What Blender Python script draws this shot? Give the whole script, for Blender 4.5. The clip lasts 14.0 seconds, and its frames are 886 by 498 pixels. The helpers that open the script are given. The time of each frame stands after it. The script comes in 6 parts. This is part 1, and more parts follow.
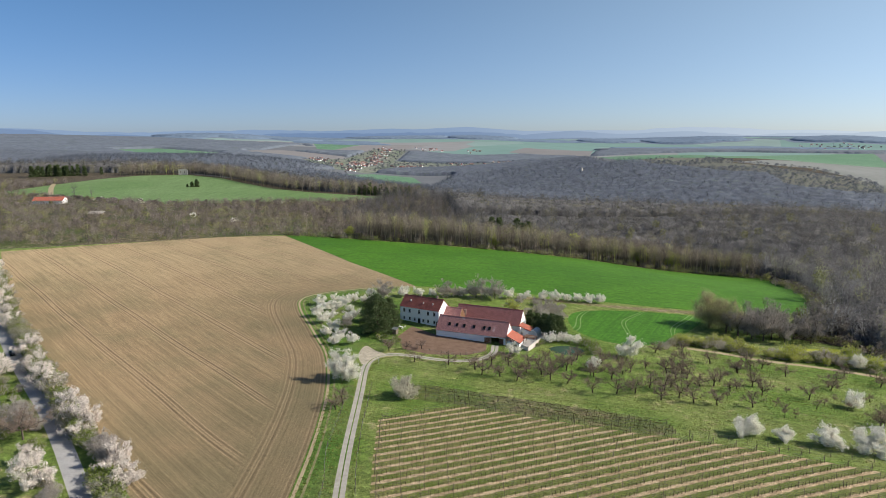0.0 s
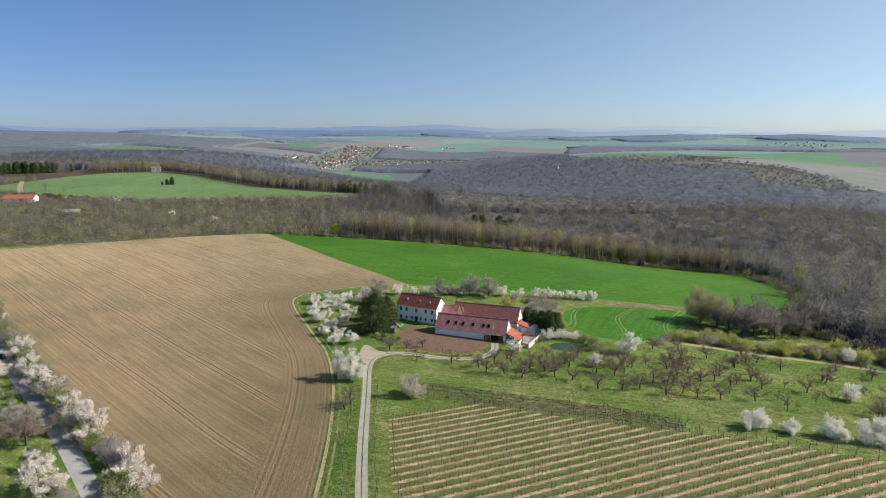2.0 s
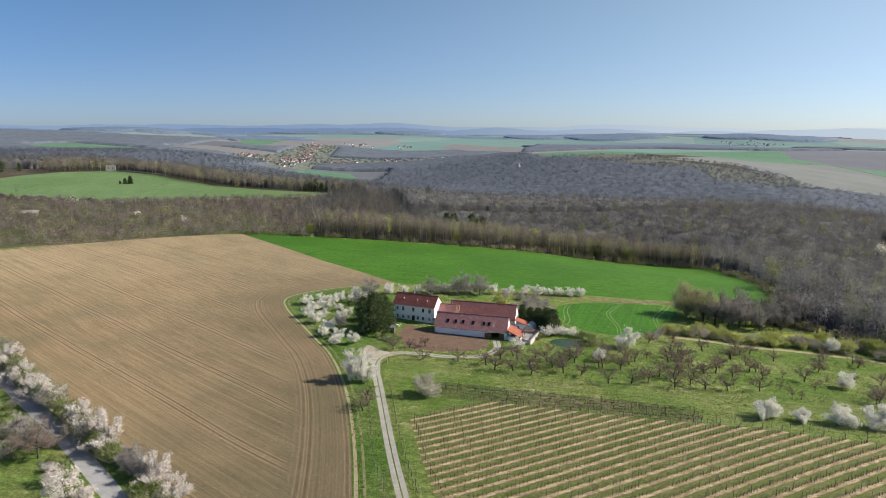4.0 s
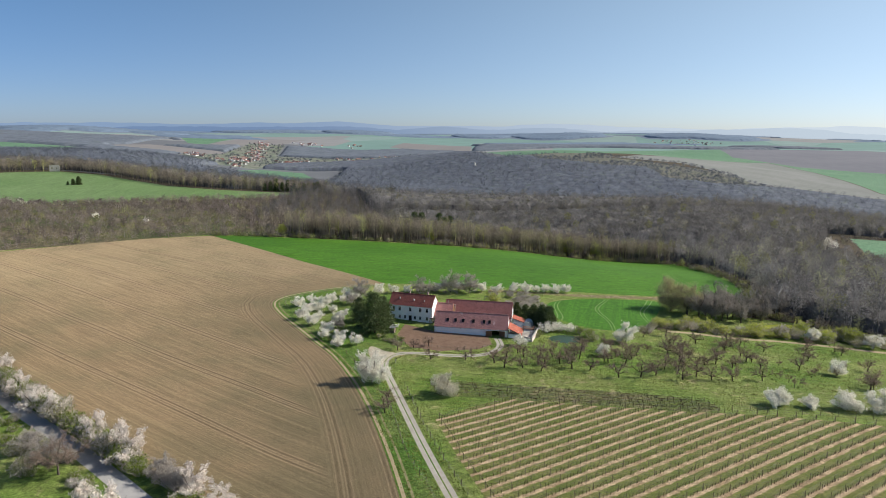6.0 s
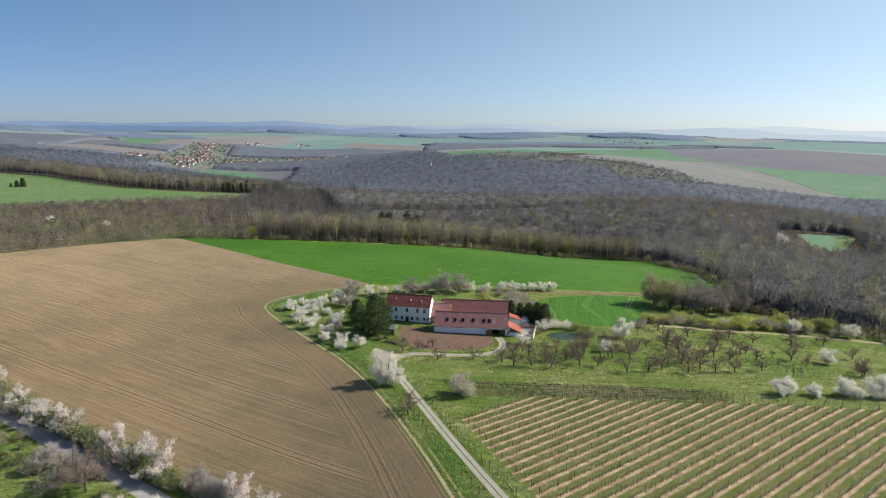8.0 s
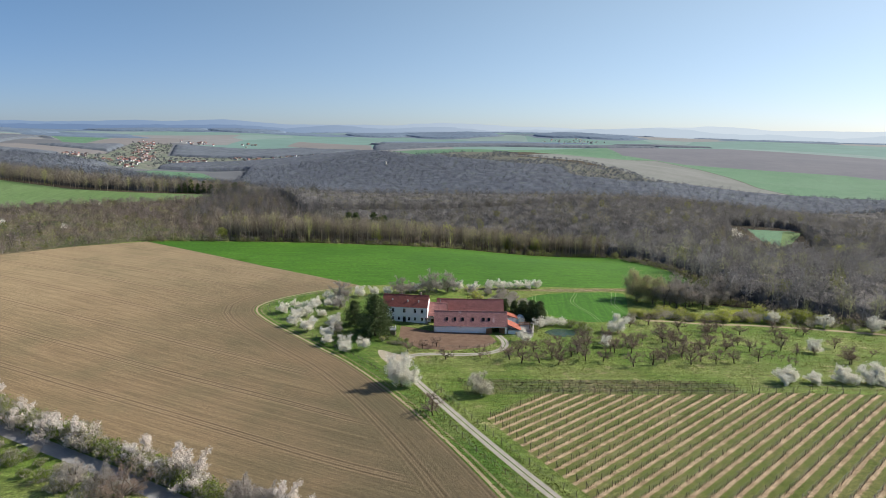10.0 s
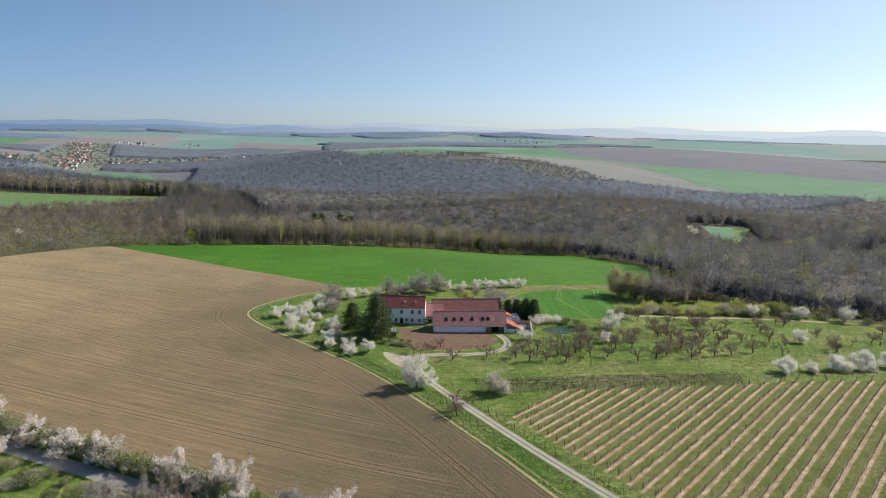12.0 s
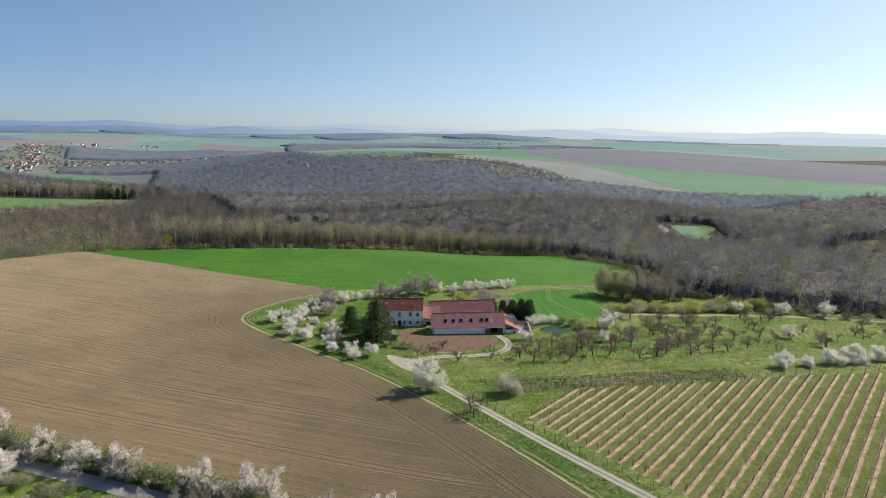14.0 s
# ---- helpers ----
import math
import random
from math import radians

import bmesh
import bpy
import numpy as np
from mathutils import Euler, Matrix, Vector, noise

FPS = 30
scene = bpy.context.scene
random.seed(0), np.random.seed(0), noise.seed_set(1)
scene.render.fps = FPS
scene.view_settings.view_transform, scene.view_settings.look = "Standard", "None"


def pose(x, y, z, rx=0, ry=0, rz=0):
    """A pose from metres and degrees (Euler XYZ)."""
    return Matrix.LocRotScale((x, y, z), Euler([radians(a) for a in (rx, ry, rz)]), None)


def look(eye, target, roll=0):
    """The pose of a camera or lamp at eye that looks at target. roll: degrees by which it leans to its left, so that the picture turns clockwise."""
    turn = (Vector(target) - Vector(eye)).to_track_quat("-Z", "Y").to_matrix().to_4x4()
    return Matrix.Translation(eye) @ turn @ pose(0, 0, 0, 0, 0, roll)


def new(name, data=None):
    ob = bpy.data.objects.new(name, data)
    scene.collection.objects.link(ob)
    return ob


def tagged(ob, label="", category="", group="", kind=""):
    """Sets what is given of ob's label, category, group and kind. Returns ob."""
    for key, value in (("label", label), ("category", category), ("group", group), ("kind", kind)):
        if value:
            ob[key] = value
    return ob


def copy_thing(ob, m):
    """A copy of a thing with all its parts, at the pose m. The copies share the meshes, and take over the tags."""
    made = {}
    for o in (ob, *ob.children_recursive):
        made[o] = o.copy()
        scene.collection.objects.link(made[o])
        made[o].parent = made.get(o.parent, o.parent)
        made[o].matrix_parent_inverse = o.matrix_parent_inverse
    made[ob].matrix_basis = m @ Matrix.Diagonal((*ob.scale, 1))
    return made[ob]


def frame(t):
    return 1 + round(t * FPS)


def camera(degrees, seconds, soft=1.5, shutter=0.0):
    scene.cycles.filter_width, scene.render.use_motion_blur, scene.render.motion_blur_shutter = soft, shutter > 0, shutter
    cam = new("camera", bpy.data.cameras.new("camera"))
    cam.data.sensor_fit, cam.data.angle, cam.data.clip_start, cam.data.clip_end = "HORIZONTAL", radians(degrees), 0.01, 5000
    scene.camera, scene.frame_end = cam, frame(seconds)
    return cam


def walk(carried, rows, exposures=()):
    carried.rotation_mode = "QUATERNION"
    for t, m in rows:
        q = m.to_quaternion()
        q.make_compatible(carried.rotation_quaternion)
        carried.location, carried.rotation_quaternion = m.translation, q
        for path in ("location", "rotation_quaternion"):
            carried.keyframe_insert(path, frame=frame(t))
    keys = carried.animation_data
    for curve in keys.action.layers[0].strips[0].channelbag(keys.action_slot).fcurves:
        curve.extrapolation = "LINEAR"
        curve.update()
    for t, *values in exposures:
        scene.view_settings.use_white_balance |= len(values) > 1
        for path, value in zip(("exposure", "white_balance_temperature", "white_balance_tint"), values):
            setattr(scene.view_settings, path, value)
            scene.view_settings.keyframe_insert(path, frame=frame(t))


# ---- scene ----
cam = camera(68.8, 14.0, soft=0.6)
METRES, EYE, TILT, LEAN, TURN = 130.0, 79.0, -10.0, 0.0, 0.0
ROWS = [
    (0.0, 0.0, 0.0, 0.0, 0.0, 0.0, -0.0),
    (0.5, -0.0142, 0.0003, 0.0004, -0.45, -0.05, 0.02),
    (1.0, -0.0335, 0.0008, 0.0009, -1.03, -0.11, 0.06),
    (1.5, -0.0572, 0.0017, 0.0012, -1.75, -0.17, 0.13),
    (2.0, -0.0847, 0.0033, 0.0016, -2.58, -0.22, 0.23),
    (2.5, -0.1156, 0.0053, 0.0018, -3.5, -0.27, 0.35),
    (3.0, -0.1498, 0.0082, 0.0024, -4.51, -0.32, 0.49),
    (5.5, -0.3467, 0.0386, 0.0059, -10.41, -0.53, 1.37),
    (6.0, -0.3864, 0.047, 0.0072, -11.61, -0.59, 1.56),
    (6.5, -0.426, 0.0565, 0.0084, -12.82, -0.63, 1.73),
    (7.0, -0.4657, 0.0668, 0.0099, -14.04, -0.68, 1.94),
    (7.5, -0.5049, 0.0784, 0.0116, -15.25, -0.73, 2.13),
    (8.0, -0.5442, 0.0905, 0.0133, -16.48, -0.79, 2.31),
    (10.5, -0.7382, 0.1625, 0.0244, -22.67, -1.14, 3.2),
    (11.0, -0.7756, 0.18, 0.0268, -23.92, -1.2, 3.4),
    (11.5, -0.8127, 0.1981, 0.0292, -25.15, -1.29, 3.59),
    (12.0, -0.8496, 0.217, 0.032, -26.39, -1.37, 3.79),
    (12.5, -0.8856, 0.2366, 0.0352, -27.63, -1.45, 4.01),
    (13.0, -0.9159, 0.2541, 0.0381, -28.72, -1.48, 4.17),
    (13.5, -0.9363, 0.2665, 0.04, -29.44, -1.49, 4.27),
    (14.0, -0.9488, 0.2737, 0.0412, -29.87, -1.5, 4.33),
]
walk(cam, [(t, pose(0, 0, EYE, TILT, LEAN, TURN) @ pose(METRES * x, METRES * y, METRES * z, 90 + pitch, roll, yaw)) for t, x, y, z, yaw, pitch, roll in ROWS])

# ---- light ----
SUN_UP, SUN_TURN = radians(35), radians(90)
world = bpy.data.worlds.new("sky")
scene.world = world
world.use_nodes = True
wt = world.node_tree
sky = wt.nodes.new("ShaderNodeTexSky")
sky.sky_type, sky.sun_disc = "NISHITA", False
sky.sun_elevation, sky.sun_rotation = SUN_UP, SUN_TURN
sky.air_density, sky.dust_density, sky.ozone_density, sky.altitude = 0.6, 0.42, 1.1, 300

def blend(fac, a, b, how="MIX"):
    """One colour over another in the sky."""
    n = wt.nodes.new("ShaderNodeMix")
    n.data_type, n.blend_type = "RGBA", how
    for k, v in ((0, fac), (6, a), (7, b)):
        if isinstance(v, bpy.types.NodeSocket):
            wt.links.new(v, n.inputs[k])
        else:
            n.inputs[k].default_value = v
    return n.outputs[2]


def rising(value, lo, hi):
    n = wt.nodes.new("ShaderNodeMapRange")
    n.interpolation_type = "SMOOTHSTEP"
    wt.links.new(value, n.inputs[0])
    n.inputs[1].default_value, n.inputs[2].default_value = lo, hi
    return n.outputs[0]


# spring haze: whiter and brighter towards the sun, duller low on the far side
heaven = wt.nodes.new("ShaderNodeTexCoord")
parts = wt.nodes.new("ShaderNodeSeparateXYZ")
wt.links.new(heaven.outputs["Generated"], parts.inputs[0])
sunward, height = rising(parts.outputs[0], -0.7, 0.75), rising(parts.outputs[2], -0.05, 0.24)
low = blend(sunward, (0.56, 0.62, 0.84, 1), (0.80, 0.85, 1.0, 1))
high = blend(sunward, (0.60, 0.88, 1.06, 1), (1.58, 1.46, 1.2, 1))
tone = blend(1.0, sky.outputs[0], blend(height, low, high), "MULTIPLY")
wt.links.new(tone, wt.nodes["Background"].inputs[0])
wt.nodes["Background"].inputs[1].default_value = 0.1
sun = new("sun", bpy.data.lights.new("sun", "SUN"))
sun.data.energy, sun.data.angle, sun.data.color = 5.0, radians(0.6), (1.0, 0.93, 0.82)
sun.matrix_world = look((math.cos(SUN_UP) * 500, 0, math.sin(SUN_UP) * 500), (0, 0, 0))
scene.view_settings.exposure = 0.17

# ---- materials ----


class Nodes:
    """A small builder of node materials."""

    def __init__(self, name):
        self.m = bpy.data.materials.new(name)
        self.m.use_nodes = True
        self.t = self.m.node_tree
        self.b = self.t.nodes["Principled BSDF"]
        self.b.inputs["Specular IOR Level"].default_value = 0.2

    def node(self, kind, **settings):
        n = self.t.nodes.new("ShaderNode" + kind)
        if "operation" in settings:
            n.operation = settings["operation"]
        if "interpolation_type" in settings:
            n.interpolation_type = settings["interpolation_type"]
        if "data_type" in settings:
            n.data_type = settings["data_type"]
        if "attribute_name" in settings:
            n.attribute_name = settings["attribute_name"]
        return n

    def link(self, a, b):
        self.t.links.new(a, b)

    def feed(self, socket, value):
        if isinstance(value, bpy.types.NodeSocket):
            self.link(value, socket)
        elif isinstance(value, (tuple, list)) and len(value) == 3 and socket.type == "RGBA":
            socket.default_value = (*value, 1)
        else:
            socket.default_value = value

    def coords(self, turn=0.0, stretch=(1, 1, 1)):
        c, g = self.node("TexCoord"), self.node("Mapping")
        self.link(c.outputs["Object"], g.inputs[0])
        g.vector_type = "TEXTURE"
        g.inputs["Rotation"].default_value = (0, 0, radians(-turn))
        g.inputs["Scale"].default_value = [1 / q for q in stretch]
        return g.outputs[0]

    def noise(self, scale, at=None, detail=4.0, rough=0.6):
        n = self.node("TexNoise")
        n.inputs["Scale"].default_value, n.inputs["Detail"].default_value, n.inputs["Roughness"].default_value = scale, detail, rough
        self.link(at if at else self.coords(), n.inputs["Vector"])
        return n.outputs["Fac"]

    def math(self, op, a, b=0.0, c=0.0):
        n = self.node("Math", operation=op)
        for s, v in zip(n.inputs, (a, b, c)):
            self.feed(s, v)
        return n.outputs[0]

    def ramp(self, fac, lo, hi):
        n = self.node("MapRange", interpolation_type="SMOOTHSTEP")
        self.feed(n.inputs[0], fac)
        n.inputs[1].default_value, n.inputs[2].default_value = lo, hi
        return n.outputs[0]

    def mix(self, fac, a, b):
        n = self.node("Mix", data_type="RGBA")
        self.feed(n.inputs[0], fac)
        self.feed(n.inputs[6], a)
        self.feed(n.inputs[7], b)
        return n.outputs[2]

    def scale(self, colour, factor):
        n = self.node("VectorMath", operation="SCALE")
        self.feed(n.inputs[0], colour)
        self.feed(n.inputs[3], factor)
        return n.outputs[0]

    def axis(self, which, at):
        n = self.node("SeparateXYZ")
        self.link(at, n.inputs[0])
        return n.outputs[which]

    def grainy(self, colour, scale, amount, at=None):
        """The colour made lighter and darker by fine grain."""
        g = self.ramp(self.noise(scale, at, 3, 0.7), 0.3, 0.7)
        return self.scale(colour, self.math("ADD", 1 - amount, self.math("MULTIPLY", g, 2 * amount)))

    def attribute(self, name):
        return self.node("Attribute", attribute_name=name).outputs["Fac"]

    def island(self):
        return self.node("NewGeometry").outputs["Random Per Island"]

    def each(self):
        return self.node("ObjectInfo").outputs["Random"]

    def bump(self, height, strength=0.4, distance=0.1):
        n = self.node("Bump")
        n.inputs["Strength"].default_value, n.inputs["Distance"].default_value = strength, distance
        self.feed(n.inputs["Height"], height)
        self.link(n.outputs[0], self.b.inputs["Normal"])

    def sheer(self, colour, rough, share):
        """Ends the material with that share of the light shining through."""
        thin, both = self.node("BsdfTranslucent"), self.node("MixShader")
        self.feed(thin.inputs[0], colour)
        both.inputs[0].default_value = share
        self.done(colour, rough)
        self.link(self.b.outputs[0], both.inputs[1])
        self.link(thin.outputs[0], both.inputs[2])
        self.link(both.outputs[0], self.t.nodes["Material Output"].inputs[0])
        return self.m

    def done(self, colour, rough=0.9, metal=0.0):
        self.feed(self.b.inputs["Base Color"], colour)
        self.feed(self.b.inputs["Roughness"], rough)
        self.b.inputs["Metallic"].default_value = metal
        return self.m


def plain(name, a, b, big, small, rough=0.85, bump=0.3, spread=0.1, metal=0.0, vary=0.0):
    """A surface of two colours, mottled at two sizes; vary: how far repeats differ."""
    n = Nodes(name)
    lump, grain = n.noise(big), n.noise(small, detail=6)
    c = n.mix(n.ramp(n.math("ADD", n.math("MULTIPLY", lump, 0.6), n.math("MULTIPLY", grain, 0.4)), 0.32, 0.68), a, b)
    if vary:
        c = n.scale(c, n.math("ADD", 1 - vary / 2, n.math("MULTIPLY", n.each(), vary)))
    if bump:
        n.bump(grain, bump, spread)
    return n.done(c, rough, metal)


def soil_field():
    """Harrowed loam with long drill streaks, wheel tracks and headland passes along its edge."""
    n = Nodes("harrowed_soil")
    edge = n.attribute("edge")
    round_edge = n.node("CombineXYZ")
    n.link(edge, round_edge.inputs[1])
    lane = n.math("ADD", n.axis(1, n.coords(FURROW_TURN)), n.math("MULTIPLY", n.noise(0.008, detail=1), 6.0))
    head = n.ramp(n.math("ADD", edge, n.math("MULTIPLY", n.noise(0.05), 8.0)), 24.0, 14.0)
    streaks = []
    for scale in (0.55, 1.9):
        a = n.noise(scale, n.coords(FURROW_TURN, (0.006, 1.0, 1.0)), 2, 0.6)
        b = n.noise(scale, round_edge.outputs[0], 2, 0.6)
        streaks.append(n.ramp(n.math("ADD", n.math("MULTIPLY", a, n.math("SUBTRACT", 1.0, head)), n.math("MULTIPLY", b, head)), 0.36, 0.64))
    ruts = []
    for line, gap in ((lane, 11.0), (edge, 5.5)):
        near_rut = n.math("ABSOLUTE", n.math("SUBTRACT", n.math("PINGPONG", line, gap), 1.0))
        ruts.append((n.ramp(near_rut, 0.38, 0.1), n.ramp(n.math("ABSOLUTE", n.math("SUBTRACT", near_rut, 0.6)), 0.3, 0.05)))
    dark = n.mix(head, ruts[0][0], ruts[1][0])
    pale = n.mix(head, ruts[0][1], ruts[1][1])
    crest = n.ramp(n.math("ADD", n.axis(1, n.coords()), n.math("MULTIPLY", n.noise(0.014, detail=4), 150.0)), 330.0, 440.0)
    c = n.mix(n.ramp(n.noise(0.012, detail=5), 0.4, 0.62), (0.205, 0.163, 0.092), (0.295, 0.212, 0.122))
    c = n.mix(n.math("MULTIPLY", crest, 0.75), c, (0.40, 0.30, 0.175))
    c = n.mix(n.math("MULTIPLY", n.ramp(n.noise(0.03, detail=6), 0.46, 0.66), 0.35), c, (0.17, 0.155, 0.085))
    c = n.scale(c, n.math("ADD", 0.80, n.math("ADD", n.math("MULTIPLY", streaks[0], 0.12), n.math("MULTIPLY", streaks[1], n.math("SUBTRACT", 0.28, n.math("MULTIPLY", head, 0.1))))))
    c = n.mix(n.math("MULTIPLY", pale, n.math("SUBTRACT", 0.6, n.math("MULTIPLY", head, 0.25))), c, (0.40, 0.29, 0.18))
    c = n.mix(n.math("MULTIPLY", dark, n.math("SUBTRACT", 0.52, n.math("MULTIPLY", head, 0.2))), c, (0.10, 0.062, 0.038))
    c = n.mix(n.math("MULTIPLY", n.ramp(n.noise(0.5, detail=5, rough=0.75), 0.64, 0.74), 0.4), c, (0.42, 0.33, 0.22))
    c = n.grainy(n.grainy(c, 1.3, 0.12), 4.0, 0.34)
    n.bump(n.noise(2.6, detail=5, rough=0.85), 1.0, 0.2)
    n.b.inputs["Diffuse Roughness"].default_value = 0.7
    return n.done(c, 0.95)


def crop_field(name, a, b, turn, gap, tram_colour, strong=0.5, wave=14.0, grain=0.2):
    """Young cereal in drill rows, with pairs of wheel tracks every gap metres."""
    n = Nodes(name)
    across = n.math("ADD", n.axis(1, n.coords(turn)), n.math("MULTIPLY", n.noise(0.012, detail=1), wave))
    rows = n.ramp(n.noise(0.8, n.coords(turn, (0.02, 1.0, 1.0)), 3), 0.3, 0.7)
    c = n.mix(n.ramp(n.noise(0.01, detail=5), 0.35, 0.65), a, b)
    c = n.scale(c, n.math("ADD", 0.84, n.math("MULTIPLY", rows, 0.32)))
    near_rut = n.math("ABSOLUTE", n.math("SUBTRACT", n.math("PINGPONG", across, gap / 2), 1.0))
    c = n.mix(n.math("MULTIPLY", n.ramp(near_rut, 0.42, 0.12), strong), c, tram_colour)
    c = n.grainy(n.grainy(c, 0.5, grain), 2.5, grain)
    n.bump(n.noise(2.0, detail=4), 0.4, 0.1)
    return n.done(c, 0.8)


def meadow(name, fresh, dull, dry, dry_from=0.5, grain=0.3):
    """Grass of mixed growth, with dry tufts and bare patches."""
    n = Nodes(name)
    lump, tuft = n.noise(0.03, detail=6), n.noise(0.28, detail=5)
    c = n.mix(n.ramp(lump, 0.38, 0.62), fresh, dull)
    c = n.mix(n.math("MULTIPLY", n.ramp(n.math("ADD", n.math("MULTIPLY", tuft, 0.65), n.math("MULTIPLY", lump, 0.35)), dry_from, dry_from + 0.1), 0.75), c, dry)
    c = n.mix(n.math("MULTIPLY", n.ramp(n.noise(0.9, n.coords(-15, (0.45, 1.0, 1.0)), 4, 0.7), 0.56, 0.68), 0.55), c, tuple(0.45 * q for q in fresh))
    c = n.mix(n.math("MULTIPLY", n.ramp(n.noise(0.7, n.coords(40), 4, 0.7), 0.6, 0.7), 0.6), c, dry)
    mown = n.ramp(n.noise(0.55, n.coords(24.8, (0.03, 1.0, 1.0)), 3, 0.6), 0.36, 0.64)
    c = n.scale(c, n.math("ADD", 0.87, n.math("MULTIPLY", mown, 0.26)))
    c = n.grainy(n.grainy(n.grainy(c, 0.45, grain * 0.6), 1.4, grain), 4.0, grain * 1.25)
    n.bump(n.noise(1.6, detail=6, rough=0.85), 1.0, 0.5)
    return n.done(c, 0.95)


def vineyard_floor():
    """Grass lanes with a ragged tilled strip along each vine row."""
    n = Nodes("vineyard_lanes")
    across = n.math("ADD", n.axis(1, n.coords(-ROW_TURN)), n.math("MULTIPLY", n.math("SUBTRACT", n.noise(0.9, detail=6, rough=0.8), 0.5), 2.0))
    near_row = n.math("PINGPONG", n.math("SUBTRACT", across, ROW_FIRST - 0.3), ROW_GAP / 2)
    soil = n.ramp(near_row, 0.78, 0.4)
    grass = n.mix(n.ramp(n.noise(0.15, detail=5), 0.38, 0.62), (0.112, 0.143, 0.028), (0.168, 0.175, 0.055))
    grass = n.mix(n.math("MULTIPLY", n.ramp(n.noise(0.8, detail=4), 0.54, 0.68), 0.6), grass, (0.075, 0.105, 0.02))
    earth = n.mix(n.ramp(n.noise(0.35, detail=6), 0.38, 0.62), (0.335, 0.24, 0.145), (0.51, 0.385, 0.25))
    c = n.grainy(n.grainy(n.mix(soil, grass, earth), 1.5, 0.3), 4.5, 0.48)
    n.bump(n.noise(2.4, detail=6, rough=0.8), 0.7, 0.2)
    return n.done(c, 0.95)


def far_land():
    """Distant farmland in a patchwork of greens and browns, with haze put into the colours."""
    n = Nodes("hazed_farmland")
    v = n.node("TexVoronoi")
    v.inputs["Scale"].default_value = 0.0022
    n.link(n.coords(20, (1, 0.6, 1)), v.inputs["Vector"])
    pick = n.axis(0, v.outputs["Color"])
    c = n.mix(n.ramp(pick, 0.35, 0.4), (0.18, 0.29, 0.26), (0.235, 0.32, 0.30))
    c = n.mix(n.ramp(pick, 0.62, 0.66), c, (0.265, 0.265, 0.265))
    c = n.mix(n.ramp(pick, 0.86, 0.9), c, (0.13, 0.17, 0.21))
    c = n.scale(c, n.math("ADD", 0.8, n.math("MULTIPLY", n.noise(0.01, detail=6), 0.4)))
    return n.done(c, 0.95)


def twigs(name, a, b, tips, rough=0.85, share=0.3, spread=0.7):
    """Bark and twigs; each tree leans to its own tint, some towards bursting leaf; fine sprays let light through."""
    n = Nodes(name)
    tint = n.attribute("tint")
    c = n.mix(n.island(), a, b)
    c = n.mix(n.ramp(n.math("FRACT", n.math("MULTIPLY", tint, 7.31)), 0.78, 1.0), c, tips)
    c = n.scale(c, n.math("ADD", 1 - spread / 2, n.math("MULTIPLY", tint, spread)))
    return n.sheer(c, rough, share)


def canopy_wood(name, a, b, gap, tips=None, grain=0.42, relief=0.9, spread=0.56):
    """The closed top of a bare wood: twiggy grain, painted shade in the gaps, and crowns of differing tint."""
    n = Nodes(name)
    tint = n.attribute("tint")
    fine = n.noise(grain, n.coords(0, (1, 0.22, 0.35)), 5, 0.7)
    c = n.mix(n.ramp(fine, 0.38, 0.62), a, b)
    # noise spots of a darker colour stand in for shade between crowns
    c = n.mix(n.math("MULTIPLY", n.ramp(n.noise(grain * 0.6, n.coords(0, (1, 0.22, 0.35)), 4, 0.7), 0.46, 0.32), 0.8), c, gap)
    if tips:
        c = n.mix(n.math("MULTIPLY", n.ramp(n.math("FRACT", n.math("MULTIPLY", tint, 7.31)), 0.7, 1.0), 0.7), c, tips)
    c = n.scale(c, n.math("ADD", 1 - spread / 2, n.math("MULTIPLY", tint, spread)))
    c = n.scale(c, n.math("ADD", 0.9, n.math("MULTIPLY", n.noise(0.006, detail=2), 0.2)))
    n.bump(fine, 1.0, relief)
    return n.done(c, 0.95)


def leaves(name, a, b, rough=0.7, vary=0.25, thinness=0.25):
    """Leaves or petals; each one differs a little, and light shines through."""
    n = Nodes(name)
    c = n.mix(n.island(), a, b)
    c = n.scale(c, n.math("ADD", 1 - vary / 2, n.math("MULTIPLY", n.each(), vary)))
    return n.sheer(c, rough, thinness)


def tiles(name, a, b, patch, patch_from=0.62):
    """A tiled roof: courses, single tiles of differing tone, and weathered patches."""
    n = Nodes(name)
    at = n.coords()
    br = n.node("TexBrick")
    n.link(at, br.inputs["Vector"])
    n.feed(br.inputs["Color1"], a)
    n.feed(br.inputs["Color2"], b)
    n.feed(br.inputs["Mortar"], tuple(0.45 * q for q in a))
    br.inputs["Scale"].default_value = 1.0
    br.inputs["Mortar Size"].default_value = 0.02
    br.inputs["Brick Width"].default_value, br.inputs["Row Height"].default_value = 0.5, 0.34
    c = n.mix(n.math("MULTIPLY", n.ramp(n.noise(0.22, detail=4), patch_from, patch_from + 0.05), 0.6), br.outputs["Color"], patch)
    c = n.grainy(n.grainy(c, 0.6, 0.14), 3.0, 0.14)
    n.bump(br.outputs["Fac"], 0.3, 0.03)
    return n.done(c, 0.75)


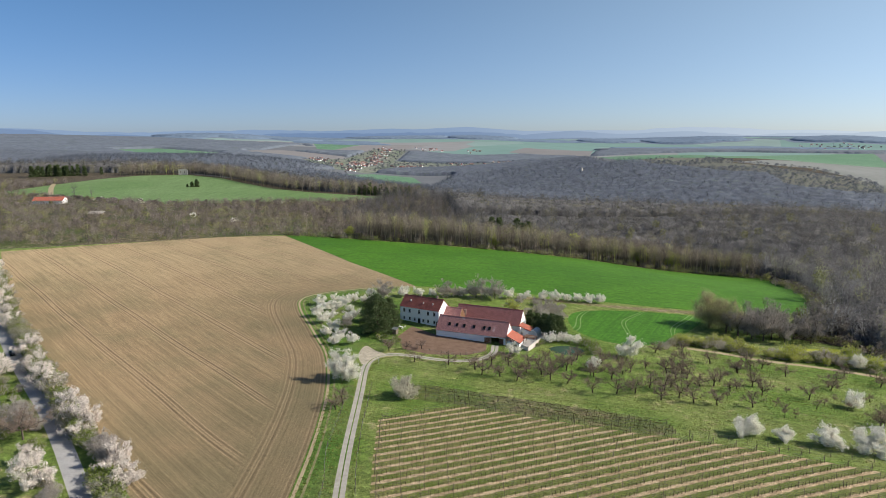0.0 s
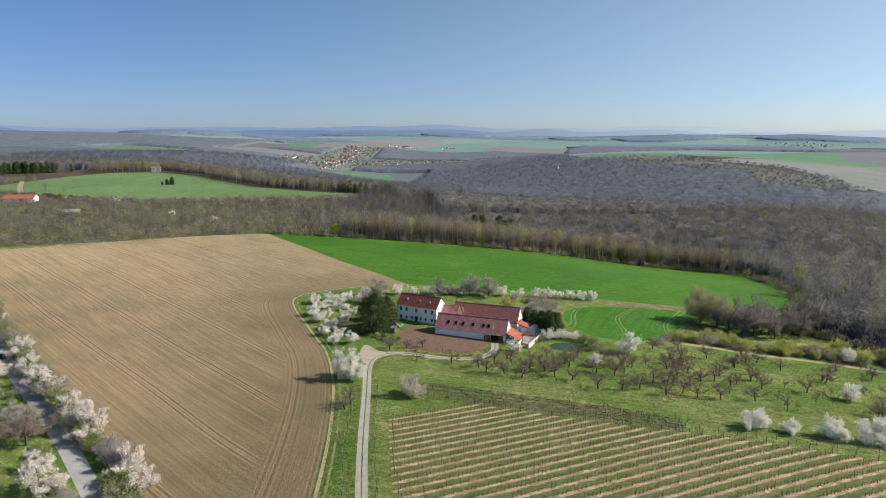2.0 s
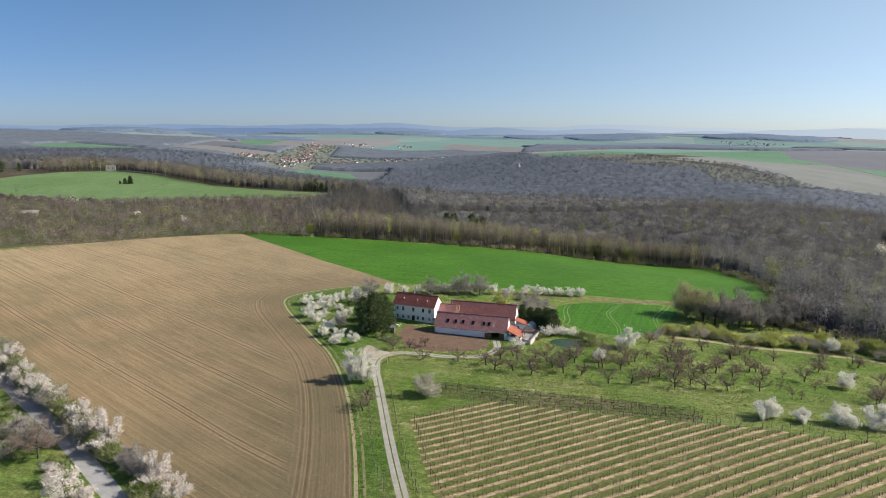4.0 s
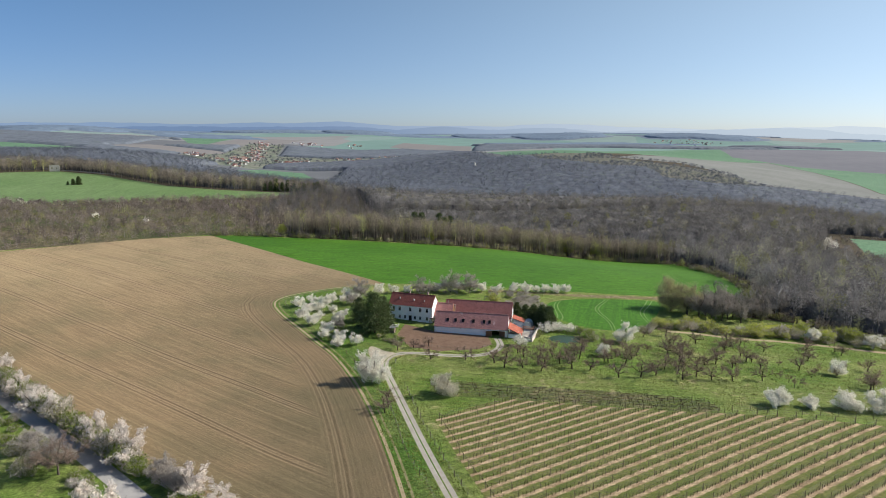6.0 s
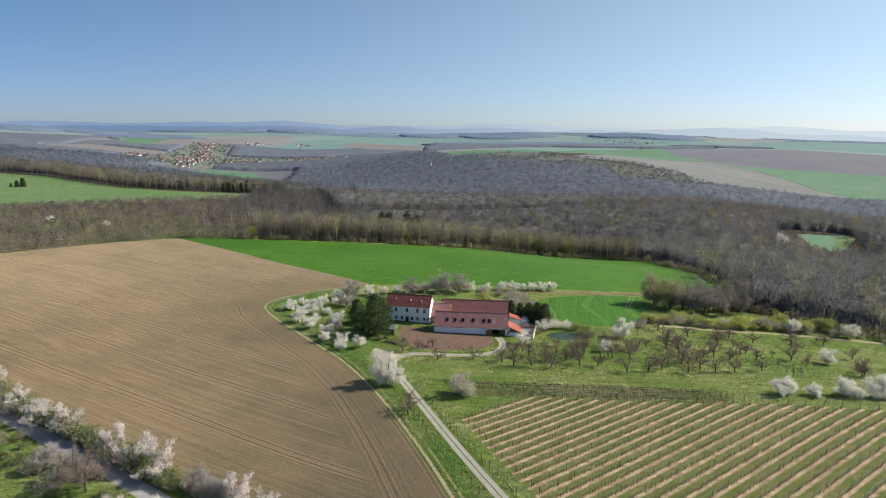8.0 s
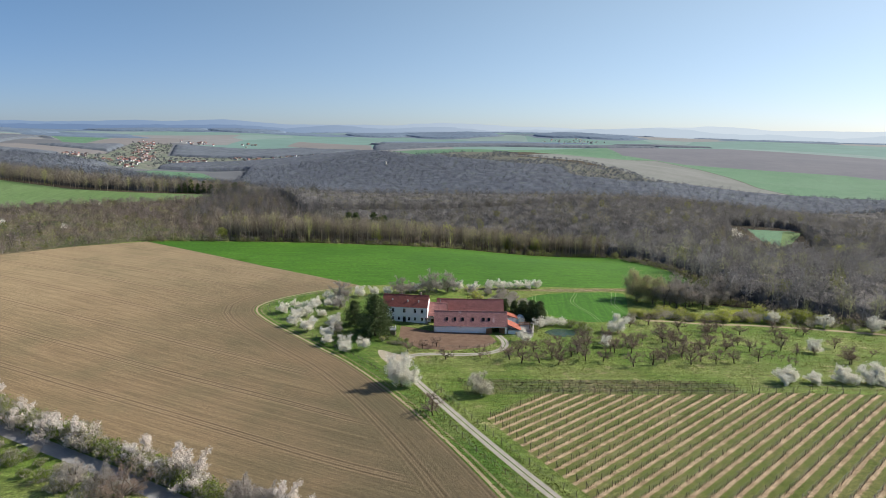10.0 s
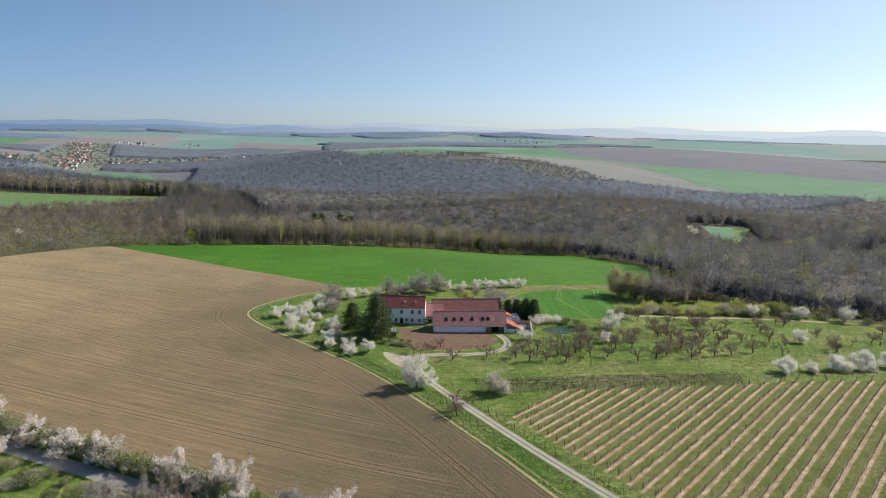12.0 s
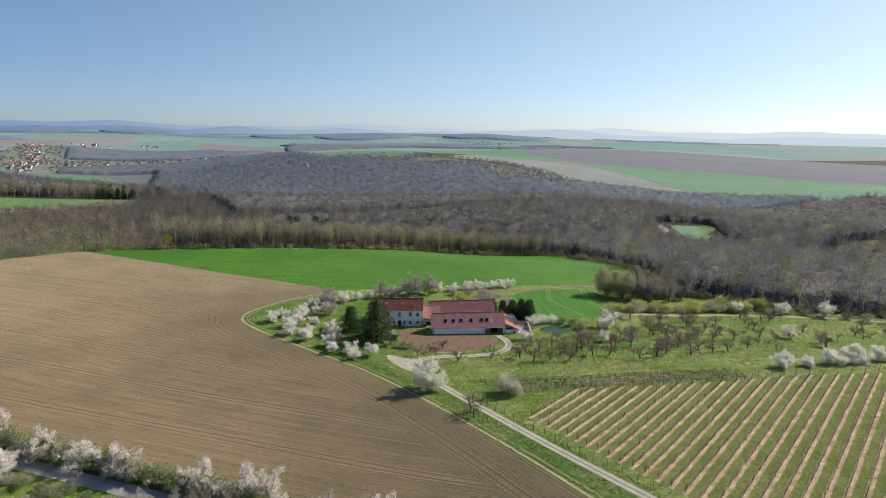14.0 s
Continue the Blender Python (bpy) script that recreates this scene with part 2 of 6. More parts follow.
FURROW_TURN = 47.0
ROW_TURN, ROW_GAP, ROW_FIRST = 20.5, 3.37, 163.9
M = {
    "soil": soil_field(),
    "wheat": crop_field("winter_wheat", (0.05, 0.143, 0.009), (0.07, 0.182, 0.013), 8, 24, (0.07, 0.17, 0.04), 0.25),
    "wheat_small": crop_field("young_wheat", (0.048, 0.148, 0.010), (0.066, 0.185, 0.015), 118, 26, (0.20, 0.30, 0.11), 0.75, 60.0),
    "knoll": crop_field("pale_wheat", (0.13, 0.215, 0.075), (0.165, 0.25, 0.10), 100, 20, (0.15, 0.2, 0.1), 0.4),
    "meadow": meadow("orchard_grass", (0.135, 0.218, 0.038), (0.215, 0.26, 0.074), (0.38, 0.33, 0.175), 0.55),
    "lawn": meadow("verge_grass", (0.095, 0.185, 0.028), (0.155, 0.21, 0.055), (0.28, 0.24, 0.13), 0.58),
    "dry": meadow("dry_grass", (0.20, 0.19, 0.085), (0.26, 0.21, 0.12), (0.34, 0.27, 0.18), 0.5),
    "litter": meadow("wood_floor", (0.085, 0.07, 0.045), (0.105, 0.085, 0.06), (0.15, 0.125, 0.09), 0.55),
    "scrub": meadow("scrub_ground", (0.095, 0.115, 0.04), (0.14, 0.115, 0.07), (0.25, 0.21, 0.14), 0.5),
    "village": meadow("village_gardens", (0.15, 0.19, 0.13), (0.20, 0.21, 0.17), (0.29, 0.27, 0.24), 0.5),
    "vines": vineyard_floor(),
    "gravel": plain("pale_gravel", (0.33, 0.305, 0.265), (0.46, 0.425, 0.375), 0.4, 3.0, 0.95, 0.5),
    "sand": plain("sandy_track", (0.33, 0.26, 0.165), (0.43, 0.35, 0.23), 0.3, 2.0, 0.95, 0.5),
    "rut": plain("grassy_rut", (0.12, 0.145, 0.042), (0.29, 0.245, 0.145), 0.35, 1.1, 0.95, 0.5),
    "asphalt": plain("worn_asphalt", (0.31, 0.305, 0.30), (0.43, 0.42, 0.41), 0.15, 2.0, 0.9, 0.2),
    "garden": plain("dug_soil", (0.15, 0.095, 0.066), (0.225, 0.15, 0.107), 0.35, 1.6, 0.95, 0.7, 0.2),
    "water": None,
    "rape": plain("yellow_crop", (0.30, 0.34, 0.03), (0.40, 0.42, 0.06), 0.3, 2.0, 0.9, 0.3),
    # far ground: aerial haze is mixed into most of these base colours
    "far_land": far_land(),
    "far_green": crop_field("hazed_green_crop", (0.115, 0.23, 0.13), (0.138, 0.252, 0.152), 40, 36, (0.17, 0.26, 0.16), 0.2),
    "far_brown": plain("hazed_fallow", (0.225, 0.212, 0.208), (0.26, 0.245, 0.24), 0.01, 0.2, 0.95, 0.0),
    "far_grey": plain("hazed_stubble", (0.195, 0.205, 0.19), (0.258, 0.265, 0.25), 0.012, 0.15, 0.95, 0.0),
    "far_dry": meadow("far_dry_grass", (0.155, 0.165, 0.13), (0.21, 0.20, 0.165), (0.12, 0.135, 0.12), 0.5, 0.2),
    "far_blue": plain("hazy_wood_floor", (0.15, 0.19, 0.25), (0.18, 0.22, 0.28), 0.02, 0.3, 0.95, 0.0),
    "far_litter": plain("hazed_valley_floor", (0.14, 0.15, 0.165), (0.17, 0.18, 0.195), 0.02, 0.3, 0.95, 0.0),
    "bark": plain("grey_bark", (0.09, 0.07, 0.055), (0.15, 0.125, 0.10), 2.0, 12.0, 0.95, 0.4, 0.03, vary=0.3),
    "dark_bark": plain("dark_bark", (0.05, 0.035, 0.03), (0.09, 0.065, 0.055), 2.0, 12.0, 0.95, 0.4, 0.03, vary=0.3),
    "twig": leaves("bare_twigs", (0.235, 0.172, 0.138), (0.385, 0.295, 0.24), 0.85, 0.3, 0.25),
    "twig_grey": leaves("grey_twigs", (0.40, 0.36, 0.32), (0.58, 0.53, 0.48), 0.85, 0.25, 0.42),
    "wood_grey": twigs("grey_leafless_wood", (0.15, 0.143, 0.138), (0.315, 0.302, 0.295), (0.36, 0.36, 0.19), share=0.38, spread=0.9),
    "wood_near": twigs("leafless_wood", (0.19, 0.16, 0.128), (0.37, 0.32, 0.255), (0.40, 0.41, 0.14), spread=0.95),
    "wood_scrub": twigs("leafless_scrub", (0.17, 0.142, 0.125), (0.33, 0.28, 0.25), (0.30, 0.30, 0.13), spread=0.9),
    # haze in the base colours: wood_mid greyed a little, wood_far blued
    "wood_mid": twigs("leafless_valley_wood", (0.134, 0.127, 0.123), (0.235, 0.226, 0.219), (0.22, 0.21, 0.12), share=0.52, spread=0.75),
    "wood_far": twigs("hazed_leafless_wood", (0.13, 0.142, 0.172), (0.18, 0.195, 0.225), (0.17, 0.195, 0.175), share=0.55, spread=0.5),
    # canopy tops: the third colour is the shade painted between crowns
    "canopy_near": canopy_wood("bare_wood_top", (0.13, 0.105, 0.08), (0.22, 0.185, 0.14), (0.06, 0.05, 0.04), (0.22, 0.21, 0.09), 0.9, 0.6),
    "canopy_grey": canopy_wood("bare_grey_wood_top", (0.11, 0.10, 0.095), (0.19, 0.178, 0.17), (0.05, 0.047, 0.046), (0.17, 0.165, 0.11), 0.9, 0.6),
    # aerial haze is put into the colours: canopy_mid greyed, the next three blued
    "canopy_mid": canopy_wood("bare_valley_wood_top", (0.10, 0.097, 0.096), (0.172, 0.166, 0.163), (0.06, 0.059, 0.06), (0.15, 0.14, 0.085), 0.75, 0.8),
    "canopy_far": canopy_wood("hazed_hillside_wood_top", (0.105, 0.118, 0.152), (0.142, 0.158, 0.192), (0.085, 0.097, 0.128), (0.14, 0.17, 0.155), 0.6, 0.5, 0.35),
    "canopy_haze": canopy_wood("hazed_distant_wood_top", (0.132, 0.152, 0.188), (0.155, 0.177, 0.213), (0.118, 0.138, 0.173), (0.15, 0.185, 0.185), 0.3, 0.4, 0.25),
    "canopy_blue": canopy_wood("hazed_horizon_wood_top", (0.15, 0.205, 0.28), (0.165, 0.222, 0.298), (0.142, 0.195, 0.268), None, 0.1, 0.2, 0.15),
    # brown soil with distance haze put into its colour
    "far_violet": plain("hazed_brown_soil", (0.165, 0.168, 0.195), (0.20, 0.20, 0.22), 0.006, 0.05, 0.95, 0.0),
    "blossom": leaves("white_blossom", (0.82, 0.79, 0.69), (0.95, 0.93, 0.85), 0.7, 0.08, 0.32),
    "blossom_pink": leaves("pinkish_blossom", (0.82, 0.73, 0.66), (0.95, 0.89, 0.82), 0.7, 0.1, 0.32),
    "blossom_grey": leaves("fading_blossom", (0.55, 0.52, 0.40), (0.75, 0.72, 0.60), 0.7, 0.15, 0.4),
    "leaf": leaves("fresh_leaves", (0.15, 0.205, 0.034), (0.27, 0.335, 0.066), thinness=0.35),
    "leaf_yellow": leaves("yellow_green_leaves", (0.38, 0.43, 0.085), (0.58, 0.59, 0.16), thinness=0.4),
    "leaf_dull": leaves("budding_leaves", (0.21, 0.22, 0.085), (0.34, 0.335, 0.155), thinness=0.35),
    "leaf_pale": leaves("pale_flushing_leaves", (0.38, 0.37, 0.18), (0.52, 0.49, 0.27), thinness=0.4),
    "tuft": leaves("grass_tufts", (0.16, 0.225, 0.042), (0.33, 0.32, 0.12), 0.9, 0.2, 0.3),
    "old_rows": meadow("neglected_vineyard_grass", (0.125, 0.165, 0.042), (0.19, 0.185, 0.08), (0.29, 0.235, 0.14), 0.5, 0.34),
    "wall_pink": plain("pinkish_limewash", (0.60, 0.50, 0.46), (0.74, 0.66, 0.62), 0.5, 3.0, 0.9, 0.2, 0.02),
    "plastic": plain("white_plastic", (0.80, 0.80, 0.79), (0.86, 0.86, 0.85), 1.0, 8.0, 0.5, 0.0),
    "bare": meadow("trodden_earth", (0.44, 0.38, 0.285), (0.52, 0.46, 0.355), (0.26, 0.25, 0.12), 0.6, 0.2),
    "vine": plain("vine_bark", (0.10, 0.07, 0.05), (0.17, 0.125, 0.09), 2.0, 12.0, 0.95, 0.0),
    "twig_wood": leaves("brown_grey_twigs", (0.29, 0.26, 0.23), (0.45, 0.41, 0.37), 0.85, 0.25, 0.35),
    "needle": leaves("dark_needles", (0.06, 0.095, 0.033), (0.13, 0.165, 0.068), 0.7, 0.2, 0.25),
    "plaster": plain("white_plaster", (0.91, 0.915, 0.92), (0.96, 0.96, 0.96), 0.3, 3.0, 0.9, 0.15, 0.02),
    "roof_house": tiles("dark_red_tiles", (0.26, 0.088, 0.07), (0.31, 0.11, 0.088), (0.215, 0.095, 0.082), 0.6),
    "roof_barn": tiles("faded_red_tiles", (0.44, 0.215, 0.195), (0.525, 0.265, 0.24), (0.64, 0.49, 0.46), 0.6),
    "roof_rear": tiles("red_tiles", (0.32, 0.138, 0.128), (0.37, 0.163, 0.15), (0.29, 0.13, 0.12), 0.6),
    "roof_new": tiles("orange_red_tiles", (0.42, 0.13, 0.085), (0.50, 0.165, 0.11), (0.40, 0.14, 0.10), 0.7),
    # red tiles with distance haze dulled into the colour
    "roof_far": tiles("hazed_village_tiles", (0.29, 0.17, 0.14), (0.34, 0.21, 0.18), (0.28, 0.2, 0.18), 0.6),
    "timber": plain("brown_timber", (0.16, 0.085, 0.045), (0.24, 0.135, 0.075), 0.8, 6.0, 0.8, 0.3, 0.02),
    "post": plain("weathered_post", (0.16, 0.13, 0.10), (0.24, 0.20, 0.16), 1.0, 8.0, 0.9, 0.3, 0.02, vary=0.3),
    "wire": plain("steel_wire", (0.25, 0.25, 0.25), (0.32, 0.32, 0.32), 1.0, 5.0, 0.5, 0.0, metal=0.6),
    "frame": plain("painted_frame", (0.60, 0.59, 0.56), (0.68, 0.67, 0.64), 1.0, 8.0, 0.6, 0.1, 0.01),
    "inside": plain("dark_interior", (0.035, 0.03, 0.028), (0.05, 0.045, 0.04), 1.0, 8.0, 0.95, 0.0),
    "brick": plain("chimney_brick", (0.30, 0.22, 0.18), (0.42, 0.34, 0.29), 1.0, 8.0, 0.9, 0.3, 0.02),
    "stone": plain("pale_stone", (0.38, 0.36, 0.33), (0.5, 0.47, 0.43), 0.5, 4.0, 0.9, 0.4, 0.05),
}


def glass_like(name, colour, rough):
    n = Nodes(name)
    n.b.inputs["Specular IOR Level"].default_value = 0.16
    n.bump(n.noise(1.2, detail=3), 0.05, 0.05)
    return n.done(colour, rough)


M["water"] = glass_like("pond_water", (0.035, 0.075, 0.05), 0.2)
M["pane"] = glass_like("window_glass", (0.02, 0.022, 0.025), 0.08)
M["film"] = glass_like("greenhouse_film", (0.62, 0.72, 0.74), 0.3)
M["metal"] = plain("grey_metal", (0.35, 0.36, 0.37), (0.45, 0.46, 0.47), 1.0, 6.0, 0.45, 0.0, metal=0.7)
M["paint_dark"] = plain("dark_car_paint", (0.012, 0.013, 0.016), (0.018, 0.019, 0.022), 1.0, 6.0, 0.25, 0.0)
M["rubber"] = plain("tyre_rubber", (0.015, 0.015, 0.015), (0.02, 0.02, 0.02), 1.0, 6.0, 0.8, 0.0)

# ---- mesh helpers ----


def mesh_of(name, verts, faces, mats=(), smooth=False, which=None):
    me = bpy.data.meshes.new(name)
    me.from_pydata([tuple(v) for v in verts], [], [tuple(f) for f in faces])
    for m in mats:
        me.materials.append(m)
    if which is not None:
        me.polygons.foreach_set("material_index", np.asarray(which, dtype=np.int32))
    if smooth:
        me.polygons.foreach_set("use_smooth", np.ones(len(me.polygons), dtype=bool))
    me.update()
    return me


def tri_mesh(name, verts, tris, mats, tint=None, which=None):
    """A mesh of triangles straight from arrays."""
    verts, tris = np.asarray(verts, dtype=np.float32), np.asarray(tris, dtype=np.int32)
    me = bpy.data.meshes.new(name)
    me.vertices.add(len(verts))
    me.vertices.foreach_set("co", verts.ravel())
    me.loops.add(tris.size)
    me.loops.foreach_set("vertex_index", tris.ravel())
    me.polygons.add(len(tris))
    me.polygons.foreach_set("loop_start", np.arange(0, tris.size, 3, dtype=np.int32))
    for m in mats:
        me.materials.append(m)
    if which is not None:
        me.polygons.foreach_set("material_index", np.asarray(which, dtype=np.int32))
    if tint is not None:
        me.attributes.new("tint", "FLOAT", "POINT").data.foreach_set("value", np.asarray(tint, dtype=np.float32))
    me.update(calc_edges=True)
    return me


def empty(name, m, label, category, group="", kind=""):
    ob = new(name)
    ob.matrix_world = m
    return tagged(ob, label, category, group, kind)


def child(name, me, parent, label=""):
    ob = new(name, me)
    ob.parent = parent
    return tagged(ob, label) if label else ob


def boxes(name, items, mat):
    """One mesh of boxes, each given by its lower and upper corner."""
    v, f = [], []
    for lo, hi in items:
        k = len(v)
        v += [(x, y, z) for x in (lo[0], hi[0]) for y in (lo[1], hi[1]) for z in (lo[2], hi[2])]
        f += [(k, k + 1, k + 3, k + 2), (k + 4, k + 6, k + 7, k + 5), (k, k + 4, k + 5, k + 1), (k + 2, k + 3, k + 7, k + 6), (k, k + 2, k + 6, k + 4), (k + 1, k + 5, k + 7, k + 3)]
    return mesh_of(name, v, f, [mat])


def tube_arrays(points, radii, sides=5):
    """A tapering tube through points, as triangles."""
    v, f = [], []
    for i, (p, r) in enumerate(zip(points, radii)):
        p = np.asarray(p, float)
        d = np.asarray(points[min(i + 1, len(points) - 1)], float) - np.asarray(points[max(i - 1, 0)], float)
        d = d / (np.linalg.norm(d) + 1e-9)
        a = np.cross(d, (0.3, 0.9, 0.2) if abs(d[1]) < 0.8 else (1, 0, 0))
        a /= np.linalg.norm(a) + 1e-9
        b = np.cross(d, a)
        for s in range(sides):
            w = 2 * math.pi * s / sides
            v.append(p + r * (math.cos(w) * a + math.sin(w) * b))
    for i in range(len(points) - 1):
        for s in range(sides):
            q, w = i * sides + s, i * sides + (s + 1) % sides
            f += [(q, w, w + sides), (q, w + sides, q + sides)]
    return np.array(v), np.array(f, dtype=np.int32).reshape(-1, 3)


def joined(pieces):
    """Several pairs of arrays as one pair."""
    v, f, k = [], [], 0
    for a, b in pieces:
        v.append(a)
        f.append(np.asarray(b) + k)
        k += len(a)
    return np.concatenate(v), np.concatenate(f)


def cards(rng, centres, size, flat=0.0):
    """Small bent leaf clumps of four triangles' worth at the centres, turned at random."""
    n = len(centres)
    a = rng.normal(size=(n, 3))
    a[:, 2] *= 1 - flat
    a /= np.linalg.norm(a, axis=1)[:, None]
    b = np.cross(a, rng.normal(size=(n, 3)))
    b /= np.linalg.norm(b, axis=1)[:, None]
    c = np.cross(a, b)
    s = size * rng.uniform(0.6, 1.4, (n, 1))
    v = np.stack([centres - a * s, centres + b * s * 0.7 + c * s * 0.25, centres + a * s, centres - b * s * 0.7 + c * s * 0.25], 1)
    k = 4 * np.arange(n)[:, None]
    f = np.concatenate([k + [0, 1, 3], k + [1, 2, 3]])
    return v.reshape(-1, 3), f.astype(np.int32)


def blades(rng, start, end, width):
    """Thin tapering twigs from start to end, one triangle each."""
    d = end - start
    s = np.cross(d, rng.normal(size=d.shape))
    s *= np.asarray(width).reshape(-1, 1) / (np.linalg.norm(s, axis=1)[:, None] + 1e-9)
    v = np.stack([start - s, start + s, end], 1)
    f = np.arange(len(start) * 3).reshape(-1, 3)
    return v.reshape(-1, 3), f.astype(np.int32)

# ---- the lie of the land ----
GROUND_BASE = 25.5
SWELLS = [
    (420, 315, 70, 21.8), (455, 420, 70, -37.3), (0, 385, 70, -0.2), (600, 120, 120, -15.0), (175, 455, 70, -12.0),
    (-35, 245, 70, -4.6), (350, 210, 70, -26.6), (-105, 560, 70, -0.8), (0, -105, 70, -2.9), (315, 385, 70, -1.3),
    (385, 0, 70, -4.2), (210, 140, 70, -7.6), (-300, 540, 120, -7.4), (-140, 350, 70, 2.2), (140, 70, 70, 1.3),
    (210, 315, 70, 0.5),
]
DIPS = [
    (300, 540, 120, 4.3), (-210, 105, 70, -0.2), (140, 280, 70, -5.0), (0, 560, 70, -1.9), (-35, 140, 70, -1.6),
    (-280, 525, 70, 6.8), (-210, -210, 70, -0.8), (350, 315, 70, -30.7), (315, 245, 70, 30.8), (140, 385, 70, 7.4),
    (140, 140, 70, 4.0), (-105, 175, 70, 1.9), (-175, 280, 70, -1.0), (480, 360, 120, 29.3), (315, 490, 70, -6.5),
    (0, 315, 70, 3.5),
]
HILLS = [
    (500, 400, 200, -11.7), (-1100, 3300, 1100, 17.8), (600, 1200, 200, 9.5), (-600, 900, 300, -3.6), (1000, 700, 200, -16.6),
    (1750, 3150, 700, 31.7), (-200, -200, 200, -8.8), (-1575, 1575, 450, 19.2), (1050, 0, 300, -92.0), (200, 700, 200, -15.6),
    (-100, 1200, 200, -31.3), (1350, 1650, 300, 4.7), (0, 1800, 300, -24.6), (200, 400, 200, -24.1), (700, 600, 200, -52.9),
    (-300, 1200, 200, 24.7), (300, 1200, 200, 25.2), (-200, 100, 200, -17.6), (400, 0, 200, -21.5), (600, 200, 200, -14.9),
    (1800, 900, 450, -24.4), (-2450, 2450, 700, 38.5), (900, 1100, 200, -15.7), (1650, 4950, 1100, 19.6),
]
RIDGES = [
    (-300, 500, 200, -8.8), (300, 1000, 200, -13.4), (-1000, 0, 200, -14.3), (0, -1000, 200, -14.1), (900, 2700, 450, -19.9),
    (1950, 0, 300, -17.9), (500, 800, 200, 6.8), (1200, 800, 200, -14.0), (-1350, 2250, 450, 19.4), (225, 3375, 450, 15.8),
    (-2750, 4950, 1100, 21.3), (-300, 1500, 200, -8.2), (100, 1100, 200, -26.7), (-450, 1950, 300, 8.3), (0, -2925, 450, -11.7),
    (1800, 2475, 450, -15.1), (2750, 4950, 1100, 24.6), (-1650, 4950, 1100, 19.7), (750, 2100, 300, 5.6), (1000, 0, 200, 43.2),
    (3500, 0, 700, -10.5), (900, 500, 200, 12.0), (2475, 2250, 450, 11.0), (2475, 1575, 450, -7.1),
]


GULLY = [(0, 585, 50, -8), (75, 585, 50, -8), (150, 575, 50, -8), (225, 555, 50, -7)]

HOLLOW = [(90, 850, 55, -10), (200, 845, 55, -12), (310, 805, 55, -14), (415, 775, 50, -11)]
HILLTOPS = [(-1010, 2660, 150, 16), (-830, 2700, 140, 14), (-640, 2760, 130, 8), (199, 3298, 170, 11), (-243, 3502, 260, 14), (1258, 3035, 130, 16), (1120, 3060, 170, 8), (1669, 2821, 150, 16), (1820, 2760, 190, 10), (810, 3192, 150, 8)]


def land(x, y):
    """Height of the ground."""
    z = GROUND_BASE
    for group in (SWELLS, DIPS, HILLS, RIDGES, GULLY, HOLLOW, HILLTOPS):
        for a, b, s, h in group:
            z = z + h * np.exp(-((x - a) ** 2 + (y - b) ** 2) / (2.0 * s * s))
    return z


def spot(x, y, sink=0.0):
    return (x, y, float(land(x, y)) - sink)


def ribbon(line, width):
    """The outline of a strip of that width along a line."""
    line = [np.array(p, float) for p in line]
    left, right = [], []
    for i, p in enumerate(line):
        d = line[min(i + 1, len(line) - 1)] - line[max(i - 1, 0)]
        d /= np.linalg.norm(d)
        n = np.array((-d[1], d[0])) * width / 2
        left.append(tuple(p + n))
        right.append(tuple(p - n))
    return left + right[::-1]


def shifted(line, by):
    line = [np.array(p, float) for p in line]
    out = []
    for i, p in enumerate(line):
        d = line[min(i + 1, len(line) - 1)] - line[max(i - 1, 0)]
        d /= np.linalg.norm(d)
        out.append(tuple(p + np.array((-d[1], d[0])) * by))
    return out


def smoothed(line, times=2):
    for _ in range(times):
        out = [line[0]]
        for a, b in zip(line, line[1:]):
            out += [(0.75 * a[0] + 0.25 * b[0], 0.75 * a[1] + 0.25 * b[1]), (0.25 * a[0] + 0.75 * b[0], 0.25 * a[1] + 0.75 * b[1])]
        line = out + [line[-1]]
    return line


def inside(poly, x, y):
    """Which of the points lie in the polygon."""
    x, y = np.asarray(x, float), np.asarray(y, float)
    hit = np.zeros(x.shape, bool)
    for (ax, ay), (bx, by) in zip(poly, poly[1:] + poly[:1]):
        hit ^= ((ay > y) != (by > y)) & (x < (bx - ax) * (y - ay) / ((by - ay) or 1e-9) + ax)
    return hit


def distance(line, x, y):
    """Distance of the points from a line of several pieces."""
    best = np.full(np.shape(x), 1e9)
    for (ax, ay), (bx, by) in zip(line, line[1:]):
        dx, dy = bx - ax, by - ay
        t = np.clip(((x - ax) * dx + (y - ay) * dy) / (dx * dx + dy * dy), 0, 1)
        best = np.minimum(best, np.hypot(x - ax - t * dx, y - ay - t * dy))
    return best


FIELD_EDGE = smoothed([(-14, 322), (-38, 317), (-61, 305), (-68.5, 294), (-64, 277), (-57, 261), (-50, 243), (-43, 226), (-37, 195), (-34, 160), (-33, 128), (-33, 60)])
SOIL = [(-272, 392), (-217, 420), (-155, 456), (-116, 470), (-54, 373)] + FIELD_EDGE + [(-45, 60), (-40, 100), (-66, 126), (-100.5, 167), (-145, 221), (-202, 289)]
WHEAT = [(-116, 470), (-60, 466), (-22, 462), (50, 458), (115, 465), (187, 460), (222, 446), (228, 425), (215, 385), (187, 314), (137, 306.5), (100, 309), (60, 313), (30, 319), (-14, 322), (-54, 373)]
SMALL = smoothed([(55, 262), (55, 280), (62, 291), (75, 296), (90, 298), (110, 299), (124, 297), (118, 286), (105, 268), (91, 250), (75, 243), (62, 248), (55, 262)])[:-1]
BALK = smoothed([(36, 309), (60, 306), (84, 303), (110, 303.5), (140, 302), (165, 303)])
